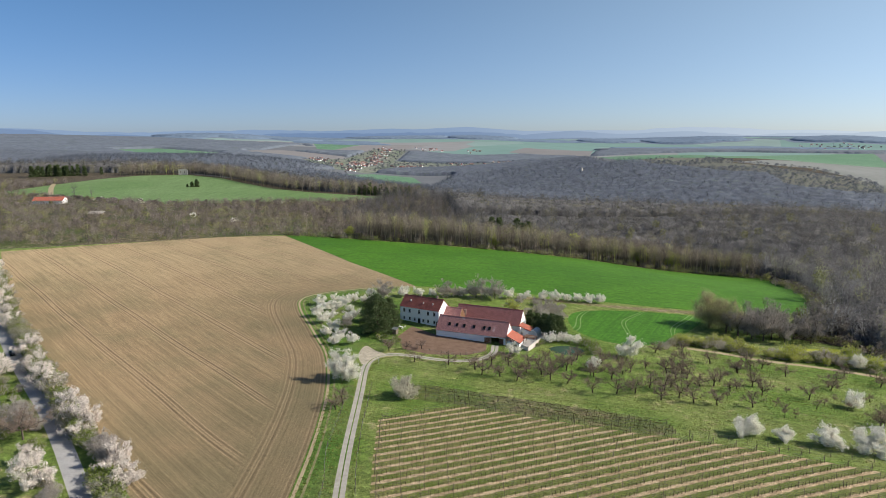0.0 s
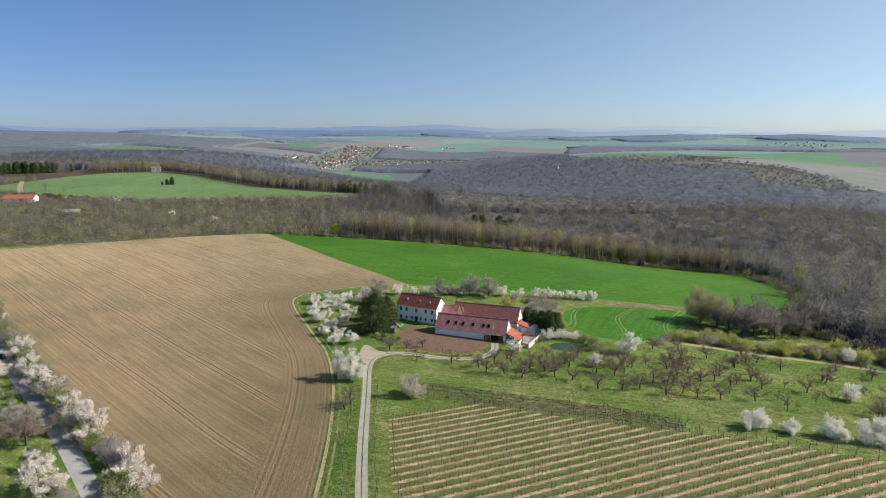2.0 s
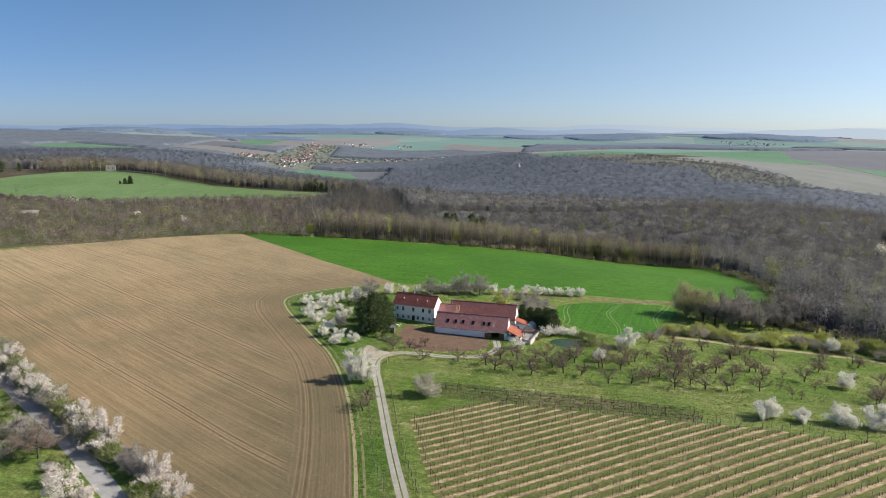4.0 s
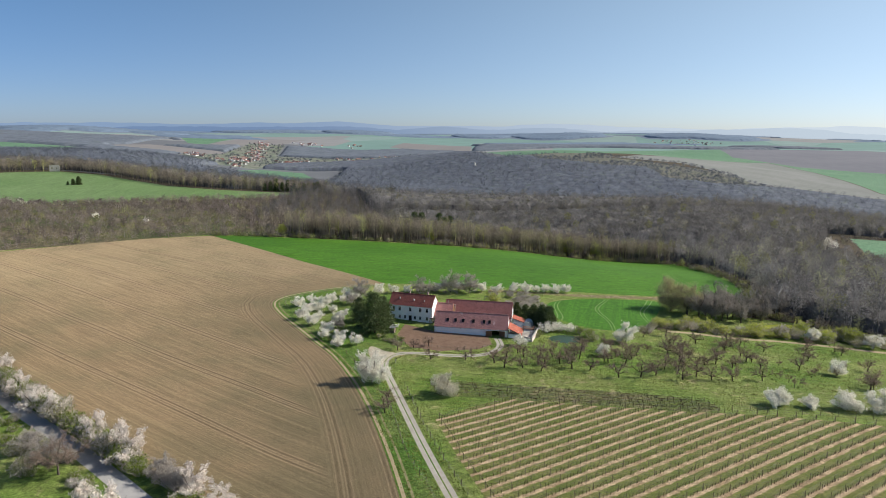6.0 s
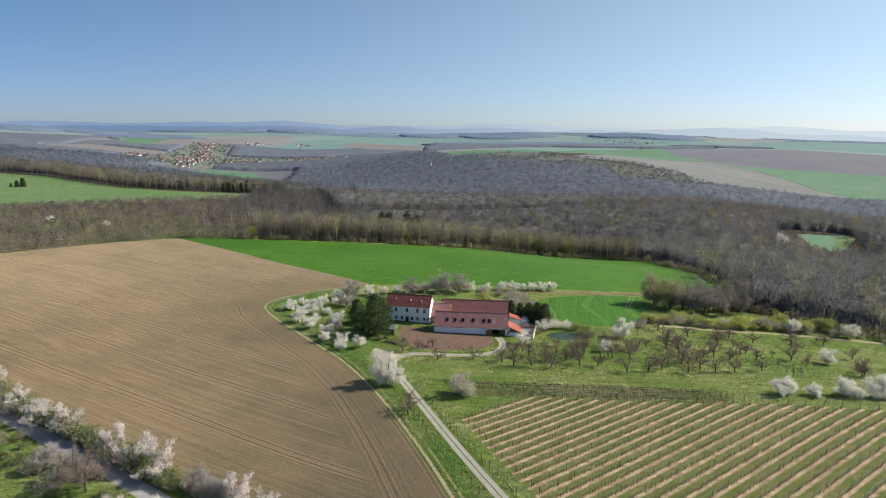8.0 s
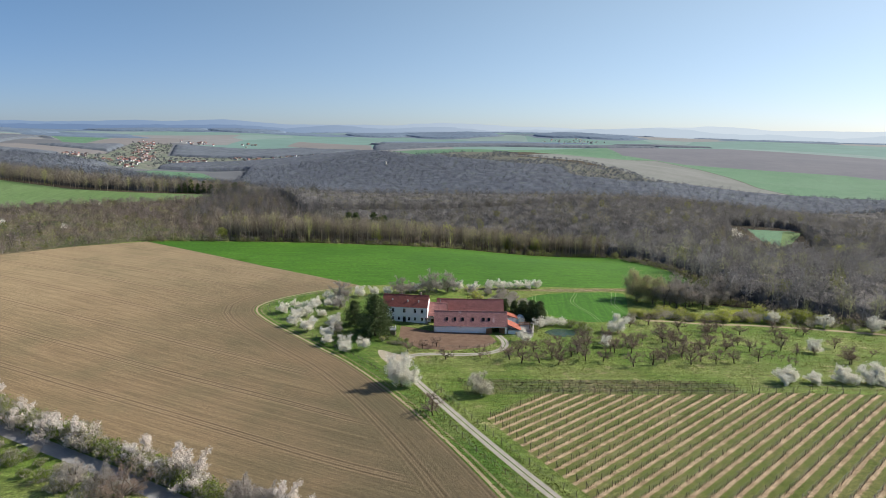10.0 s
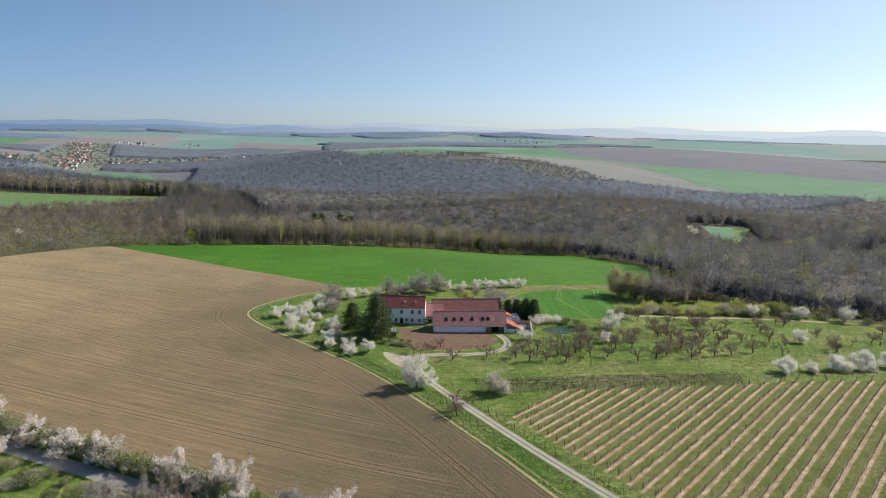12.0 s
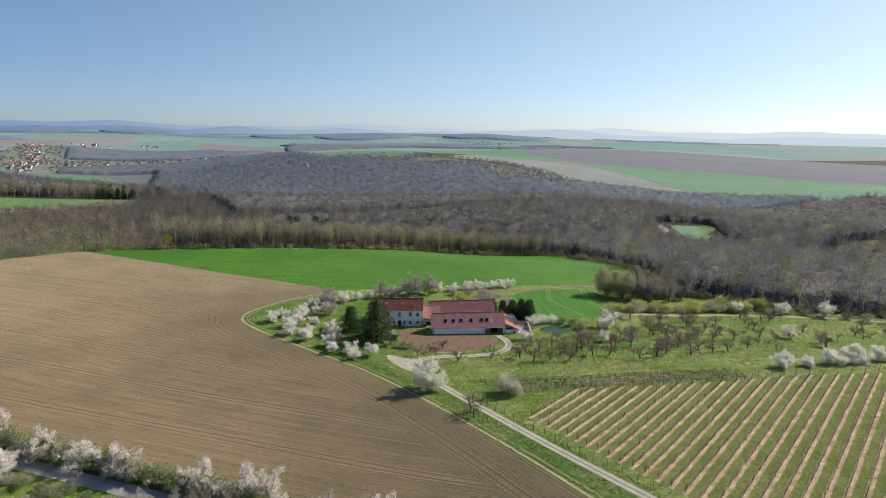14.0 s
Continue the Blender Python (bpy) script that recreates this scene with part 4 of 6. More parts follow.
hedge_white = [tree_kind("hedge_blossom", 30 + i, 6.6, 4.4, "bark", "white flowering hedge tree beside the country road", bloom="blossom_pink", petals=34, petal=0.125, fork=0.10, puff=0.28, twigs_per=4, twig_len=0.6, limbs=8, upright=0.35, group="flowering roadside trees") for i in range(3)]
for x, y, s in [(-143.5, 214.5, 0.95), (-133, 201, 0.9), (-125, 192, 1.0), (-118, 184, 1.0), (-104, 170, 1.05), (-97, 162, 1.1), (-93, 157, 1.0), (-76, 139, 1.0), (-70, 131, 1.0), (-170, 244, 1.0), (-181, 258, 0.9), (-192, 272, 1.0), (-205, 290, 1.1), (-216, 305, 1.0), (-228, 322, 1.0), (-240, 340, 1.0), (-141, 196, 0.9), (-90, 131, 1.0), (-157, 208, 0.9), (-98, 141, 0.6), (-148, 204, 0.8)]:
    plant(hedge_white, x, y, 1.15 * s)

big = tree_kind("cherry_tree", 51, 12.5, 5.0, "dark_bark", "tall white cherry tree in full blossom beside the track", bloom="blossom", petals=44, petal=0.135, twigs_per=3, twig_len=0.6, limbs=9, boughs=8, sprays=6, fork=0.13, puff=0.4, upright=0.25)
big.matrix_world = Matrix.Translation(spot(-32, 201))
fade = tree_kind("fading_cherry_tree", 52, 7.4, 4.6, "dark_bark", "round greyish-white fading blossom tree on the meadow", bloom="blossom_grey", petals=26, petal=0.14, limbs=8, boughs=6, sprays=6, fork=0.1, puff=0.42, upright=0.3, twigs_per=6, twig_len=0.6)
fade.matrix_world = Matrix.Translation(spot(-11.5, 186))

# bare orchard trees
bare = [tree_kind("orchard_tree", 70 + i, 5.2, 3.9, "dark_bark", "bare old orchard tree with a crooked dark trunk", limbs=5, boughs=5, sprays=6, fork=0.3, lean=0.35, twigs_per=10, twig_len=0.75, twig_wide=0.017, stout=1.5, group="orchard trees", upright=0.3) for i in range(6)]
small_bare = [tree_kind("orchard_tree", 80 + i, 3.2, 1.5, "dark_bark", "small bare orchard tree on sparse meadow grass", limbs=4, boughs=3, sprays=4, fork=0.4, lean=0.4, twigs_per=5, twig_len=0.6, twig_wide=0.03, group="orchard trees", upright=0.4) for i in range(3)]
for x, y in [(11, 211), (13, 206), (17, 216), (23, 215), (19, 204), (24, 200), (33, 206), (37, 208), (35, 200), (40, 197), (45, 216), (48, 222), (50, 204), (61, 212), (55, 201), (46, 188), (86, 222), (76, 209), (53, 187), (77, 203), (69, 191), (102, 214), (65, 182), (91, 202), (97, 224), (91, 236), (42, 210), (56, 218)]:
    plant(bare, x, y, 1.1)
for x, y in [(118, 212), (74, 180), (133, 208), (80, 178), (90, 177), (112, 187), (149, 211), (138, 185), (125, 170), (120, 165), (155, 173), (152, 168), (179, 182), (178, 172), (82, 196), (81, 204), (90, 192), (59, 188), (65, 193), (72, 194), (127, 202), (126, 199), (147, 206), (119, 165), (102, 213), (71, 184), (109, 222), (141, 216)]:
    plant(bare, x, y, 1.0)
for k in range(28):
    q = PICK.uniform(0, 1)
    x, y = 20 + 95 * q + PICK.uniform(-8, 8), 215 - 6 * q + PICK.gauss(0, 11)
    if distance(LANE, np.array(x), np.array(y)) > 4.0 and distance(TRACK, np.array(x), np.array(y)) > 5.0 and y > 186 and not inside(POND, np.array([x]), np.array([y]))[0] and not (x < 62 and y > 226):
        plant(bare, x, y, PICK.uniform(0.75, 1.15))
for x, y in [(83, 187), (97, 174), (98, 169), (107, 191), (105, 195), (109, 178), (113, 181), (119, 186), (127, 185), (132, 189), (95, 169), (97, 178), (118, 178), (121, 180), (140, 172), (85, 183)]:
    plant(small_bare, x, y)
for x, y, s in [(-29.5, 180, 1.1), (-31, 176, 0.9), (-20, 230, 0.9), (-10, 219, 0.9), (2, 216, 1.0), (-8, 233, 0.9), (-14, 232, 0.8)]:
    tagged(plant(bare, x, y, s), "bare dark-twigged tree beside the gravel track")
grey = [tree_kind("grey_tree", 90 + i, 10.0, 6.2, "bark", "tall bare grey tree behind the farm buildings", limbs=9, boughs=7, sprays=7, fork=0.15, twigs_per=12, twig_len=1.2, twig_wide=0.042, upright=0.3, twig_mat="twig_grey", group="bare trees behind the farm") for i in range(3)]
for x, y, s in [(16, 305, 1.15), (1, 305, 0.85), (7, 305.5, 0.7), (25, 303.5, 0.95), (-28, 299, 0.85), (36, 298, 0.5), (44, 297, 0.5), (50, 293, 0.5), (46, 288, 0.5), (52, 285, 0.45), (-32, 287.6, 0.7), (-39.5, 258, 0.45), (-111, 160, 0.75), (-117, 166, 0.7), (-84, 148, 0.55), (-79, 143, 0.55)]:
    plant(grey, x, y, s)

road_tree = tree_kind("roadside_tree", 97, 10.0, 6.0, "bark", "large bare reddish-brown tree beside the country road", limbs=8, boughs=6, sprays=6, fork=0.26, twigs_per=18, twig_len=1.0, twig_wide=0.022, upright=0.35)
road_tree.matrix_world = Matrix.Translation(spot(-106.5, 153.2))

# conifers by the house and behind the yard
fir = [conifer_kind("conifer", 100 + i, 12.6, 7.4, "tall dark green conifer close to the farmhouse", taper=0.5) for i in range(3)]
for x, y, s in [(-26.3, 251, 1.3), (-22.3, 257.5, 1.05), (-31, 265.5, 0.85)]:
    plant(fir, x, y, s)
yard_fir = [conifer_kind("conifer", 104 + i, 8.0, 3.6, "dense dark green conifer beside the farm yard", tiers=20, round_top=True) for i in range(2)]
for x, y, s in [(37, 266, 0.85), (39.5, 262, 0.95), (42, 258.5, 1.0), (44, 254.5, 1.05), (45.5, 250.5, 1.05), (43.5, 247.5, 0.9), (47.5, 254, 0.9), (42, 252, 0.8), (40, 257, 0.7)]:
    plant(yard_fir, x, y, s)
for x, y, s in [(-297, 767, 0.85), (-292, 769, 1.05), (-302, 766, 0.5)]:
    tagged(plant(yard_fir, x, y, s), "dark rounded conifer standing alone in a green field")

# shrubs
green_bush = [bush_kind("bush", 120 + i, 2.6, 2.0, "leaf", "bushy shrub in fresh green leaf", 560, 0.14, group="green shrubs") for i in range(3)]
yellow_bush = [bush_kind("bush", 130 + i, 4.0, 2.8, "leaf_yellow", "yellow-green willow shrub coming into leaf", 750, 0.18, group="yellow-green shrubs") for i in range(3)]
dull_bush = [bush_kind("bush", 140 + i, 3.6, 2.6, "leaf_dull", "olive-brown shrub with opening buds", 420, 0.13, 50, group="budding shrubs") for i in range(3)]
white_bush = [bush_kind("bush", 150 + i, 3.4, 2.6, "blossom", "low white flowering shrub by the pond", 520, 0.2, group="white shrubs") for i in range(2)]
grey_bush = [bush_kind("bush", 146 + i, 4.0, 2.8, "twig_grey", "leafless grey shrub at the wood's foot", 160, 0.16, 60, group="grey shrubs") for i in range(2)]
for x, y, s in [(97, 248, 0.9), (129, 236, 1.0), (132, 233, 0.9), (146, 236, 1.2), (143, 230, 0.9), (151, 228, 0.8), (136, 238, 1.3), (157, 229, 0.8), (125, 240, 0.8), (31, 284, 1.6), (33, 286, 1.2), (139, 241, 1.0), (120, 243, 0.7)]:
    plant(yellow_bush, x, y, s)
for k in range(84):
    q = PICK.uniform(0, 1)
    x, y = 88 + 90 * q + PICK.uniform(-2, 2), 250 - 30 * q + PICK.gauss(1.0, 4.0)
    if distance(LANE, np.array(x), np.array(y)) > 4.0 and not inside(SMALL, np.array([x]), np.array([y]))[0]:
        plant(PICK.choice((yellow_bush, yellow_bush, yellow_bush, green_bush, dull_bush, grey_bush)), x, y, PICK.uniform(0.7, 1.5))
for x, y, s in [(85, 243, 0.8), (104, 246, 1.0), (112, 243, 0.9), (116, 239, 0.8), (160, 232, 1.0), (165, 217, 1.0), (170, 222, 1.1), (175, 214, 1.0), (180, 208, 1.1), (186, 203, 1.0), (192, 196, 1.0), (200, 190, 1.1), (58, 232, 0.8), (90, 246, 0.7), (205, 183, 1.0), (212, 176, 1.1)]:
    plant(dull_bush, x, y, s)
for x, y in [(41.5, 243.5), (45, 245), (48.5, 245), (52, 243.5)]:
    plant(white_bush, x, y, 1.2)
for x, y, s in [(55, 241, 1.3), (57, 236, 1.2), (56, 230, 1.0), (38, 241, 0.9), (-19, 243, 0.7), (-17, 241, 0.6), (-23, 246, 0.6), (36, 237, 0.6)]:
    plant(green_bush, x, y, s)
thicket = [bush_kind("bush", 155 + i, 4.6, 3.2, None, "leafless grey-brown roadside thicket", stems=150, group="bare thickets") for i in range(2)]
for x, y, s in [(-84, 148, 1.0), (-79.5, 142.5, 1.0), (-76, 138.5, 0.9), (-82, 145, 0.9), (-101.5, 147, 0.5), (-113, 163, 0.7), (48, 270, 0.9), (52, 276, 0.9), (44, 276, 1.0), (49, 283, 0.9), (43, 285, 0.9), (52, 289, 0.8), (38, 281, 0.8), (56, 294, 0.6)]:
    plant(thicket, x, y, s)
hedge = [bush_kind("bush", 158, 1.3, 1.2, "leaf", "low clipped green hedge bush by the garden", 260, 0.15, group="hedge by the garden")]
for x, y in [(-23.4, 241.2), (-22.2, 240.2), (-21, 239.2), (-19.9, 238.3)]:
    plant(hedge, x, y)
forsythia = [bush_kind("bush", 159, 2.4, 1.4, "leaf_yellow", "small bright yellow flowering shrub under conifers", 300, 0.16)]
plant(forsythia, -25.3, 244.4)
road_left, road_right = shifted(ROAD, 5.6), shifted(ROAD, -4.4)
for k in range(3, len(ROAD) - 2):
    for line, far in ((road_right, 1.3), (road_left, 1.8)):
        for _ in range(5 if line is road_right else 2):
            (ax, ay), (bx, by) = line[k], line[k + 1]
            t = PICK.random()
            x, y = ax + (bx - ax) * t + PICK.uniform(-far, far), ay + (by - ay) * t + PICK.uniform(-far, far)
            if y < 330 and not (line is road_right and 136 < y < 150):
                kinds = (green_bush, green_bush, green_bush, dull_bush) if line is road_right else (green_bush, dull_bush, dull_bush, thicket)
                plant(PICK.choice(kinds), x, y, PICK.uniform(1.0, 1.7) * (0.5 if line is road_left else 1.0))

verge_line = shifted(ROAD, 10.0)
for k in range(len(verge_line) - 1):
    (ax, ay), (bx, by) = verge_line[k], verge_line[k + 1]
    for _ in range(2):
        t = PICK.random()
        x, y = ax + (bx - ax) * t + PICK.uniform(-3.0, 3.0), ay + (by - ay) * t + PICK.uniform(-3.0, 3.0)
        if 150 < y < 215:
            plant(PICK.choice((green_bush, green_bush, dull_bush, dull_bush)), x, y, PICK.uniform(0.7, 1.3))

# the clump of tall trees at the wheat field's corner, and others on the wood's edge
tall = [tree_kind("woodland_tree", 160 + i, 14.0, 5.6, "bark", "tall leafless tree at the edge of the wood", limbs=8, boughs=6, sprays=6, fork=0.2, twigs_per=10, twig_len=1.7, twig_wide=0.065, upright=0.4, twig_mat="twig_wood", group="trees at the wood's edge") for i in range(3)]
tall_leafy = tree_kind("woodland_tree", 170, 15.0, 6.4, "bark", "tall tree flushing pale yellow-green at the wood's edge", limbs=8, boughs=6, sprays=6, fork=0.18, bloom="leaf_pale", petals=24, petal=0.18, puff=0.9, twigs_per=6, twig_len=1.5, twig_wide=0.05, upright=0.4, group="trees at the wood's edge")
for x, y, s in [(119, 279, 1.25), (124, 273, 1.1), (122, 284, 0.9)]:
    plant([tall_leafy], x, y, s)
for x, y, s in [(127, 268, 1.05), (131, 264, 1.0), (142, 258, 0.9), (154, 260, 0.9), (170, 268, 1.0), (176, 280, 1.0), (168, 282, 1.0), (160, 278, 1.0), (135, 281, 0.95), (144, 284, 1.0), (153, 287, 1.0), (135, 262, 0.85), (140, 265, 0.85), (132, 270, 0.85), (145, 268, 0.8), (150, 266, 0.75), (138, 273, 0.8), (156, 268, 0.8), (163, 270, 0.8), (128, 276, 0.8), (147, 275, 0.8)]:
    plant(tall, x, y, s)
retire(white + wide_white + hedge_white + bare + small_bare + grey + fir + green_bush + yellow_bush + dull_bush + white_bush + grey_bush + yard_fir + thicket + hedge + forsythia + tall + [tall_leafy])

# ---- woods ----


def wood_pattern(rng, height, spread, boughs, sprays, wide, low=0.35, stout=1.0):
    """A light bare tree: stem, rising boughs and a rounded mass of twig sprays."""
    stem = tube_arrays([(0, 0, -0.5), (rng.normal() * 0.3, rng.normal() * 0.3, height * 0.5), (rng.normal() * 0.5, rng.normal() * 0.5, height * 0.85)], [0.2 * wide * stout, 0.13 * wide * stout, 0.05], 3)
    a = rng.uniform(0, 2 * math.pi, boughs)
    h = rng.uniform(low, 0.6, boughs) * height
    w = spread * rng.uniform(0.4, 0.9, boughs)
    start = np.column_stack([np.zeros(boughs), np.zeros(boughs), h])
    tip = np.column_stack([np.cos(a) * w, np.sin(a) * w, np.minimum(h + height * rng.uniform(0.2, 0.4, boughs), height * 0.93)])
    limbs = blades(rng, start, tip, np.full(boughs, 0.13 * wide))
    d = rng.normal(size=(sprays, 3))
    d /= np.linalg.norm(d, axis=1)[:, None]
    d *= rng.uniform(0.45, 1.0, (sprays, 1)) ** 0.6
    mid = height * (1 + low) / 2
    at = d * (spread, spread, height * (1 - low) / 2) * (1 + 0.18 * rng.normal(size=(sprays, 1))) + (0, 0, mid)
    go = d * 0.7 + rng.normal(size=(sprays, 3)) * 0.55 + (0, 0, 0.2)
    go /= np.linalg.norm(go, axis=1)[:, None]
    go *= 0.72 * math.sqrt(wide) * rng.uniform(0.6, 1.5, (sprays, 1))
    return joined([stem, limbs, blades(rng, at - go, at + go, wide * rng.uniform(0.08, 0.19, sprays))])


def shrub_pattern(rng, height, spread, count, size):
    d = rng.normal(size=(count, 3))
    d /= np.linalg.norm(d, axis=1)[:, None]
    d *= rng.uniform(0.5, 1.0, (count, 1)) * (spread, spread, height / 2)
    return cards(rng, d + (0, 0, height / 2), size)


def scatter(seed, box, gap):
    """Points spread evenly but irregularly over a box."""
    rng = np.random.default_rng(seed)
    x0, y0, x1, y1 = box
    xs, ys = np.meshgrid(np.arange(x0, x1, gap), np.arange(y0, y1, gap))
    return xs.ravel() + rng.uniform(-0.5, 0.5, xs.size) * gap, ys.ravel() + rng.uniform(-0.5, 0.5, xs.size) * gap


def grow(name, seed, x, y, patterns, material, label, low=0.75, high=1.2):
    """Many trees of the patterns in one mesh."""
    rng = np.random.default_rng(seed)
    pick = rng.integers(0, len(patterns), len(x))
    z = land(x, y)
    vs, fs, ts, k = [], [], [], 0
    for i, (pv, pf) in enumerate(patterns):
        mine = np.where(pick == i)[0]
        if not len(mine):
            continue
        a = rng.uniform(0, 2 * math.pi, len(mine))
        s = rng.uniform(low, high, len(mine))
        c, q = np.cos(a) * s, np.sin(a) * s
        vx = pv[None, :, 0] * c[:, None] - pv[None, :, 1] * q[:, None] + x[mine][:, None]
        vy = pv[None, :, 0] * q[:, None] + pv[None, :, 1] * c[:, None] + y[mine][:, None]
        vz = pv[None, :, 2] * s[:, None] + z[mine][:, None]
        vs.append(np.stack([vx, vy, vz], 2).reshape(-1, 3))
        fs.append((pf[None] + (np.arange(len(mine)) * len(pv))[:, None, None]).reshape(-1, 3) + k)
        ts.append(np.repeat(rng.uniform(0, 1, len(mine)), len(pv)))
        k += len(mine) * len(pv)
    ob = new(name, tri_mesh(name, np.concatenate(vs), np.concatenate(fs), [M[material]], np.concatenate(ts)))
    return tagged(ob, label, "woodland", kind="stuff")


def canopy(name, seed, box, step, cell, tall, keep, material, label, rough=0.5, floor=0.78, swell=0.09, rim_low=0.4, vary=0.3):
    """The joined crowns of a closed wood: domes that meet, sinking to the ground at the wood's edge."""
    rng = np.random.default_rng(seed)
    table = rng.random((4096, 4))
    x0, y0, x1, y1 = box
    nx, ny = int((x1 - x0) / step) + 1, int((y1 - y0) / step) + 1
    gx, gy = (g.ravel() for g in np.meshgrid(np.arange(nx), np.arange(ny)))
    x = x0 + (gx + 0.5 * (gy % 2) + rng.uniform(-0.25, 0.25, gx.size)) * step
    y = y0 + (gy + rng.uniform(-0.25, 0.25, gx.size)) * step
    rim = (gx == 0) | (gy == 0) | (gx == nx - 1) | (gy == ny - 1)
    mine = keep(x, y) & ~rim
    share = np.mean([keep(x + dx * cell, y + dy * cell) for dx, dy in ((0.8, 0), (-0.8, 0), (0, 0.8), (0, -0.8))], axis=0)
    mine &= share > 0.9
    share = np.mean([keep(x + dx * cell, y + dy * cell) for dx, dy in ((2, 0), (-2, 0), (0, 2), (0, -2))], axis=0)
    top, tint = np.full(x.shape, floor * tall), np.full(x.shape, 0.3)
    cx, cy = np.floor(x / cell).astype(int), np.floor(y / cell).astype(int)
    for dx in (-1, 0, 1):
        for dy in (-1, 0, 1):
            r = table[((cx + dx) * 7349 + (cy + dy) * 9151) & 4095]
            d = np.hypot(x - (cx + dx + r[:, 0]) * cell, y - (cy + dy + r[:, 1]) * cell) / (cell * (0.6 + 0.35 * r[:, 2]))
            dome = tall * (1.05 - vary * (1 - r[:, 2])) * (1 - swell * d * d)
            higher = dome > top
            top, tint = np.where(higher, dome, top), np.where(higher, r[:, 3], tint)
    z = land(x, y) + np.where(mine, top * (rim_low + (1 - rim_low) * share) + rng.normal(size=x.size) * rough, -0.6)
    i, j = (g.ravel() for g in np.meshgrid(np.arange(nx - 1), np.arange(ny - 1)))
    a, b, c, d = j * nx + i, j * nx + i + 1, (j + 1) * nx + i, (j + 1) * nx + i + 1
    odd = (j % 2).astype(bool)
    tri = np.concatenate([np.where(odd[:, None], np.column_stack([a, b, d]), np.column_stack([a, b, c])), np.where(odd[:, None], np.column_stack([a, d, c]), np.column_stack([b, d, c]))])
    tri = tri[mine[tri].any(1)]
    used, back = np.unique(tri, return_inverse=True)
    me = tri_mesh(name, np.column_stack([x, y, z])[used], back.reshape(-1, 3), [M[material]], tint[used])
    me.polygons.foreach_set("use_smooth", np.ones(len(me.polygons), dtype=bool))
    return tagged(new(name, me), label, "woodland", kind="stuff")


OPEN = [PLATEAU_GREEN, FAR_GREEN, FAR_BROWN, FAR_TAN, SLOPE_BROWN, KNOLL, STRIP, FALLOW, PLATEAU_DRY, DRY_SLOPE, STUBBLE, SLOPE_GREEN, NOTCH, SKIRT, CLEARING, NEAR, VALLEY_GREEN, RAPE]


def wooded(x, y):
    keep = np.ones(len(x), bool)
    for poly in OPEN:
        keep &= ~inside(poly, x, y)
    return keep & (x > -0.71 * y - 40) & (x < 2.25 * (y - 36) - 60)


LOW_WOOD = [(-330, 545), (-30, 545), (10, 640), (0, 770), (-110, 690), (-330, 640)]
rng = np.random.default_rng(3)
EDGE_LINE = [(-118, 473), (-22, 465), (50, 461), (115, 468), (187, 463), (226, 448)]
BELT_LINE = [(-410, 890), (-354, 903), (-298, 880), (-262, 842), (-200, 780), (-143, 753), (-50, 753)]


def near_wood(x, y):
    return wooded(x, y) & ~inside(SCRUB, x, y) & ((x < 430) | (y > 250)) & (x * 0.75 + 30 < y + 120) & ~inside(LOW_WOOD, x, y) & (y < 660) & (x < 620) & (x > -140)


def deep_wood(x, y):
    """Well inside the near wood, behind its open edge, with the gully between its two belts left open."""
    keep = near_wood(x, y) & (distance(EDGE_LINE, x, y) > 12) & ~gully(x, y)
    for dx, dy in ((-9, 0), (9, 0), (0, -11), (0, 9)):
        keep &= near_wood(x + dx, y + dy)
    return keep


def gully(x, y):
    return (distance([(-40, 556), (0, 562), (75, 560), (150, 552), (225, 532)], x, y) < 11)


def valley_wood(x, y):
    return wooded(x, y) & (distance(BELT_LINE, x, y) > 12) & ~((x < -395) & (y < 905)) & ~inside(SCRUB, x, y) & ~inside(LOW_WOOD, x, y) & ~inside(VILLAGE_GROUND, x, y) & ~((y < 655) & (x < 615)) & (y > 240) & ~((x > 300) & (y > 1185)) & ~((x > 950) & (y > 600)) & ~((x > 480) & (y > 880)) & ~inside([(455, 995), (510, 1010), (610, 1040), (660, 1215), (495, 1195), (470, 1095)], x, y) & ~inside([(-260, 1130), (-20, 1130), (20, 1330), (-200, 1330)], x, y)


def front(x, y):
    """The belt of wood before the gully."""
    return y < np.interp(x, (-40, 0, 75, 150, 225, 300, 400), (556, 562, 560, 552, 532, 500, 440))


def near_half(x, y):
    return y < np.interp(x, (-400, -50, 84, 215, 330, 443, 600, 1300), (1000, 800, 785, 768, 722, 700, 670, 520))


# slim poles along the wood's edge
pole_kinds = [wood_pattern(rng, 16.5 + rng.uniform(-1.5, 1.5), 2.7, 7, 120, 0.8, 0.3, 1.5) for _ in range(8)]
x, y = scatter(1, (-140, 440, 260, 530), 3.3)
keep = wooded(x, y) & ~inside(SCRUB, x, y) & (distance(EDGE_LINE, x, y) < 26) & (x < 225)
grow("woodland", 11, x[keep], y[keep], pole_kinds, "wood_near", "edge of leafless woodland with slender upright trunks", 0.8, 1.12)
near_kinds = [wood_pattern(rng, 16.0 + rng.uniform(-2, 2), 3.7, 7, 135, 0.95, 0.26) for _ in range(8)]
x, y = scatter(2, (-140, 180, 620, 660), 6.6)
keep = near_wood(x, y) & ~gully(x, y) & ~((distance(EDGE_LINE, x, y) < 25) & (x < 225))
grey_side = x > 190 + 0.25 * (y - 460) - 6
fore = front(x, y)
grow("woodland", 12, x[keep & ~grey_side & fore], y[keep & ~grey_side & fore], near_kinds, "wood_near", "leafless brown deciduous woodland behind the wheat field", 0.7, 1.25)
grow("woodland", 13, x[keep & grey_side & fore], y[keep & grey_side & fore], near_kinds, "wood_grey", "grey leafless woodland dropping into the valley", 0.65, 1.25)
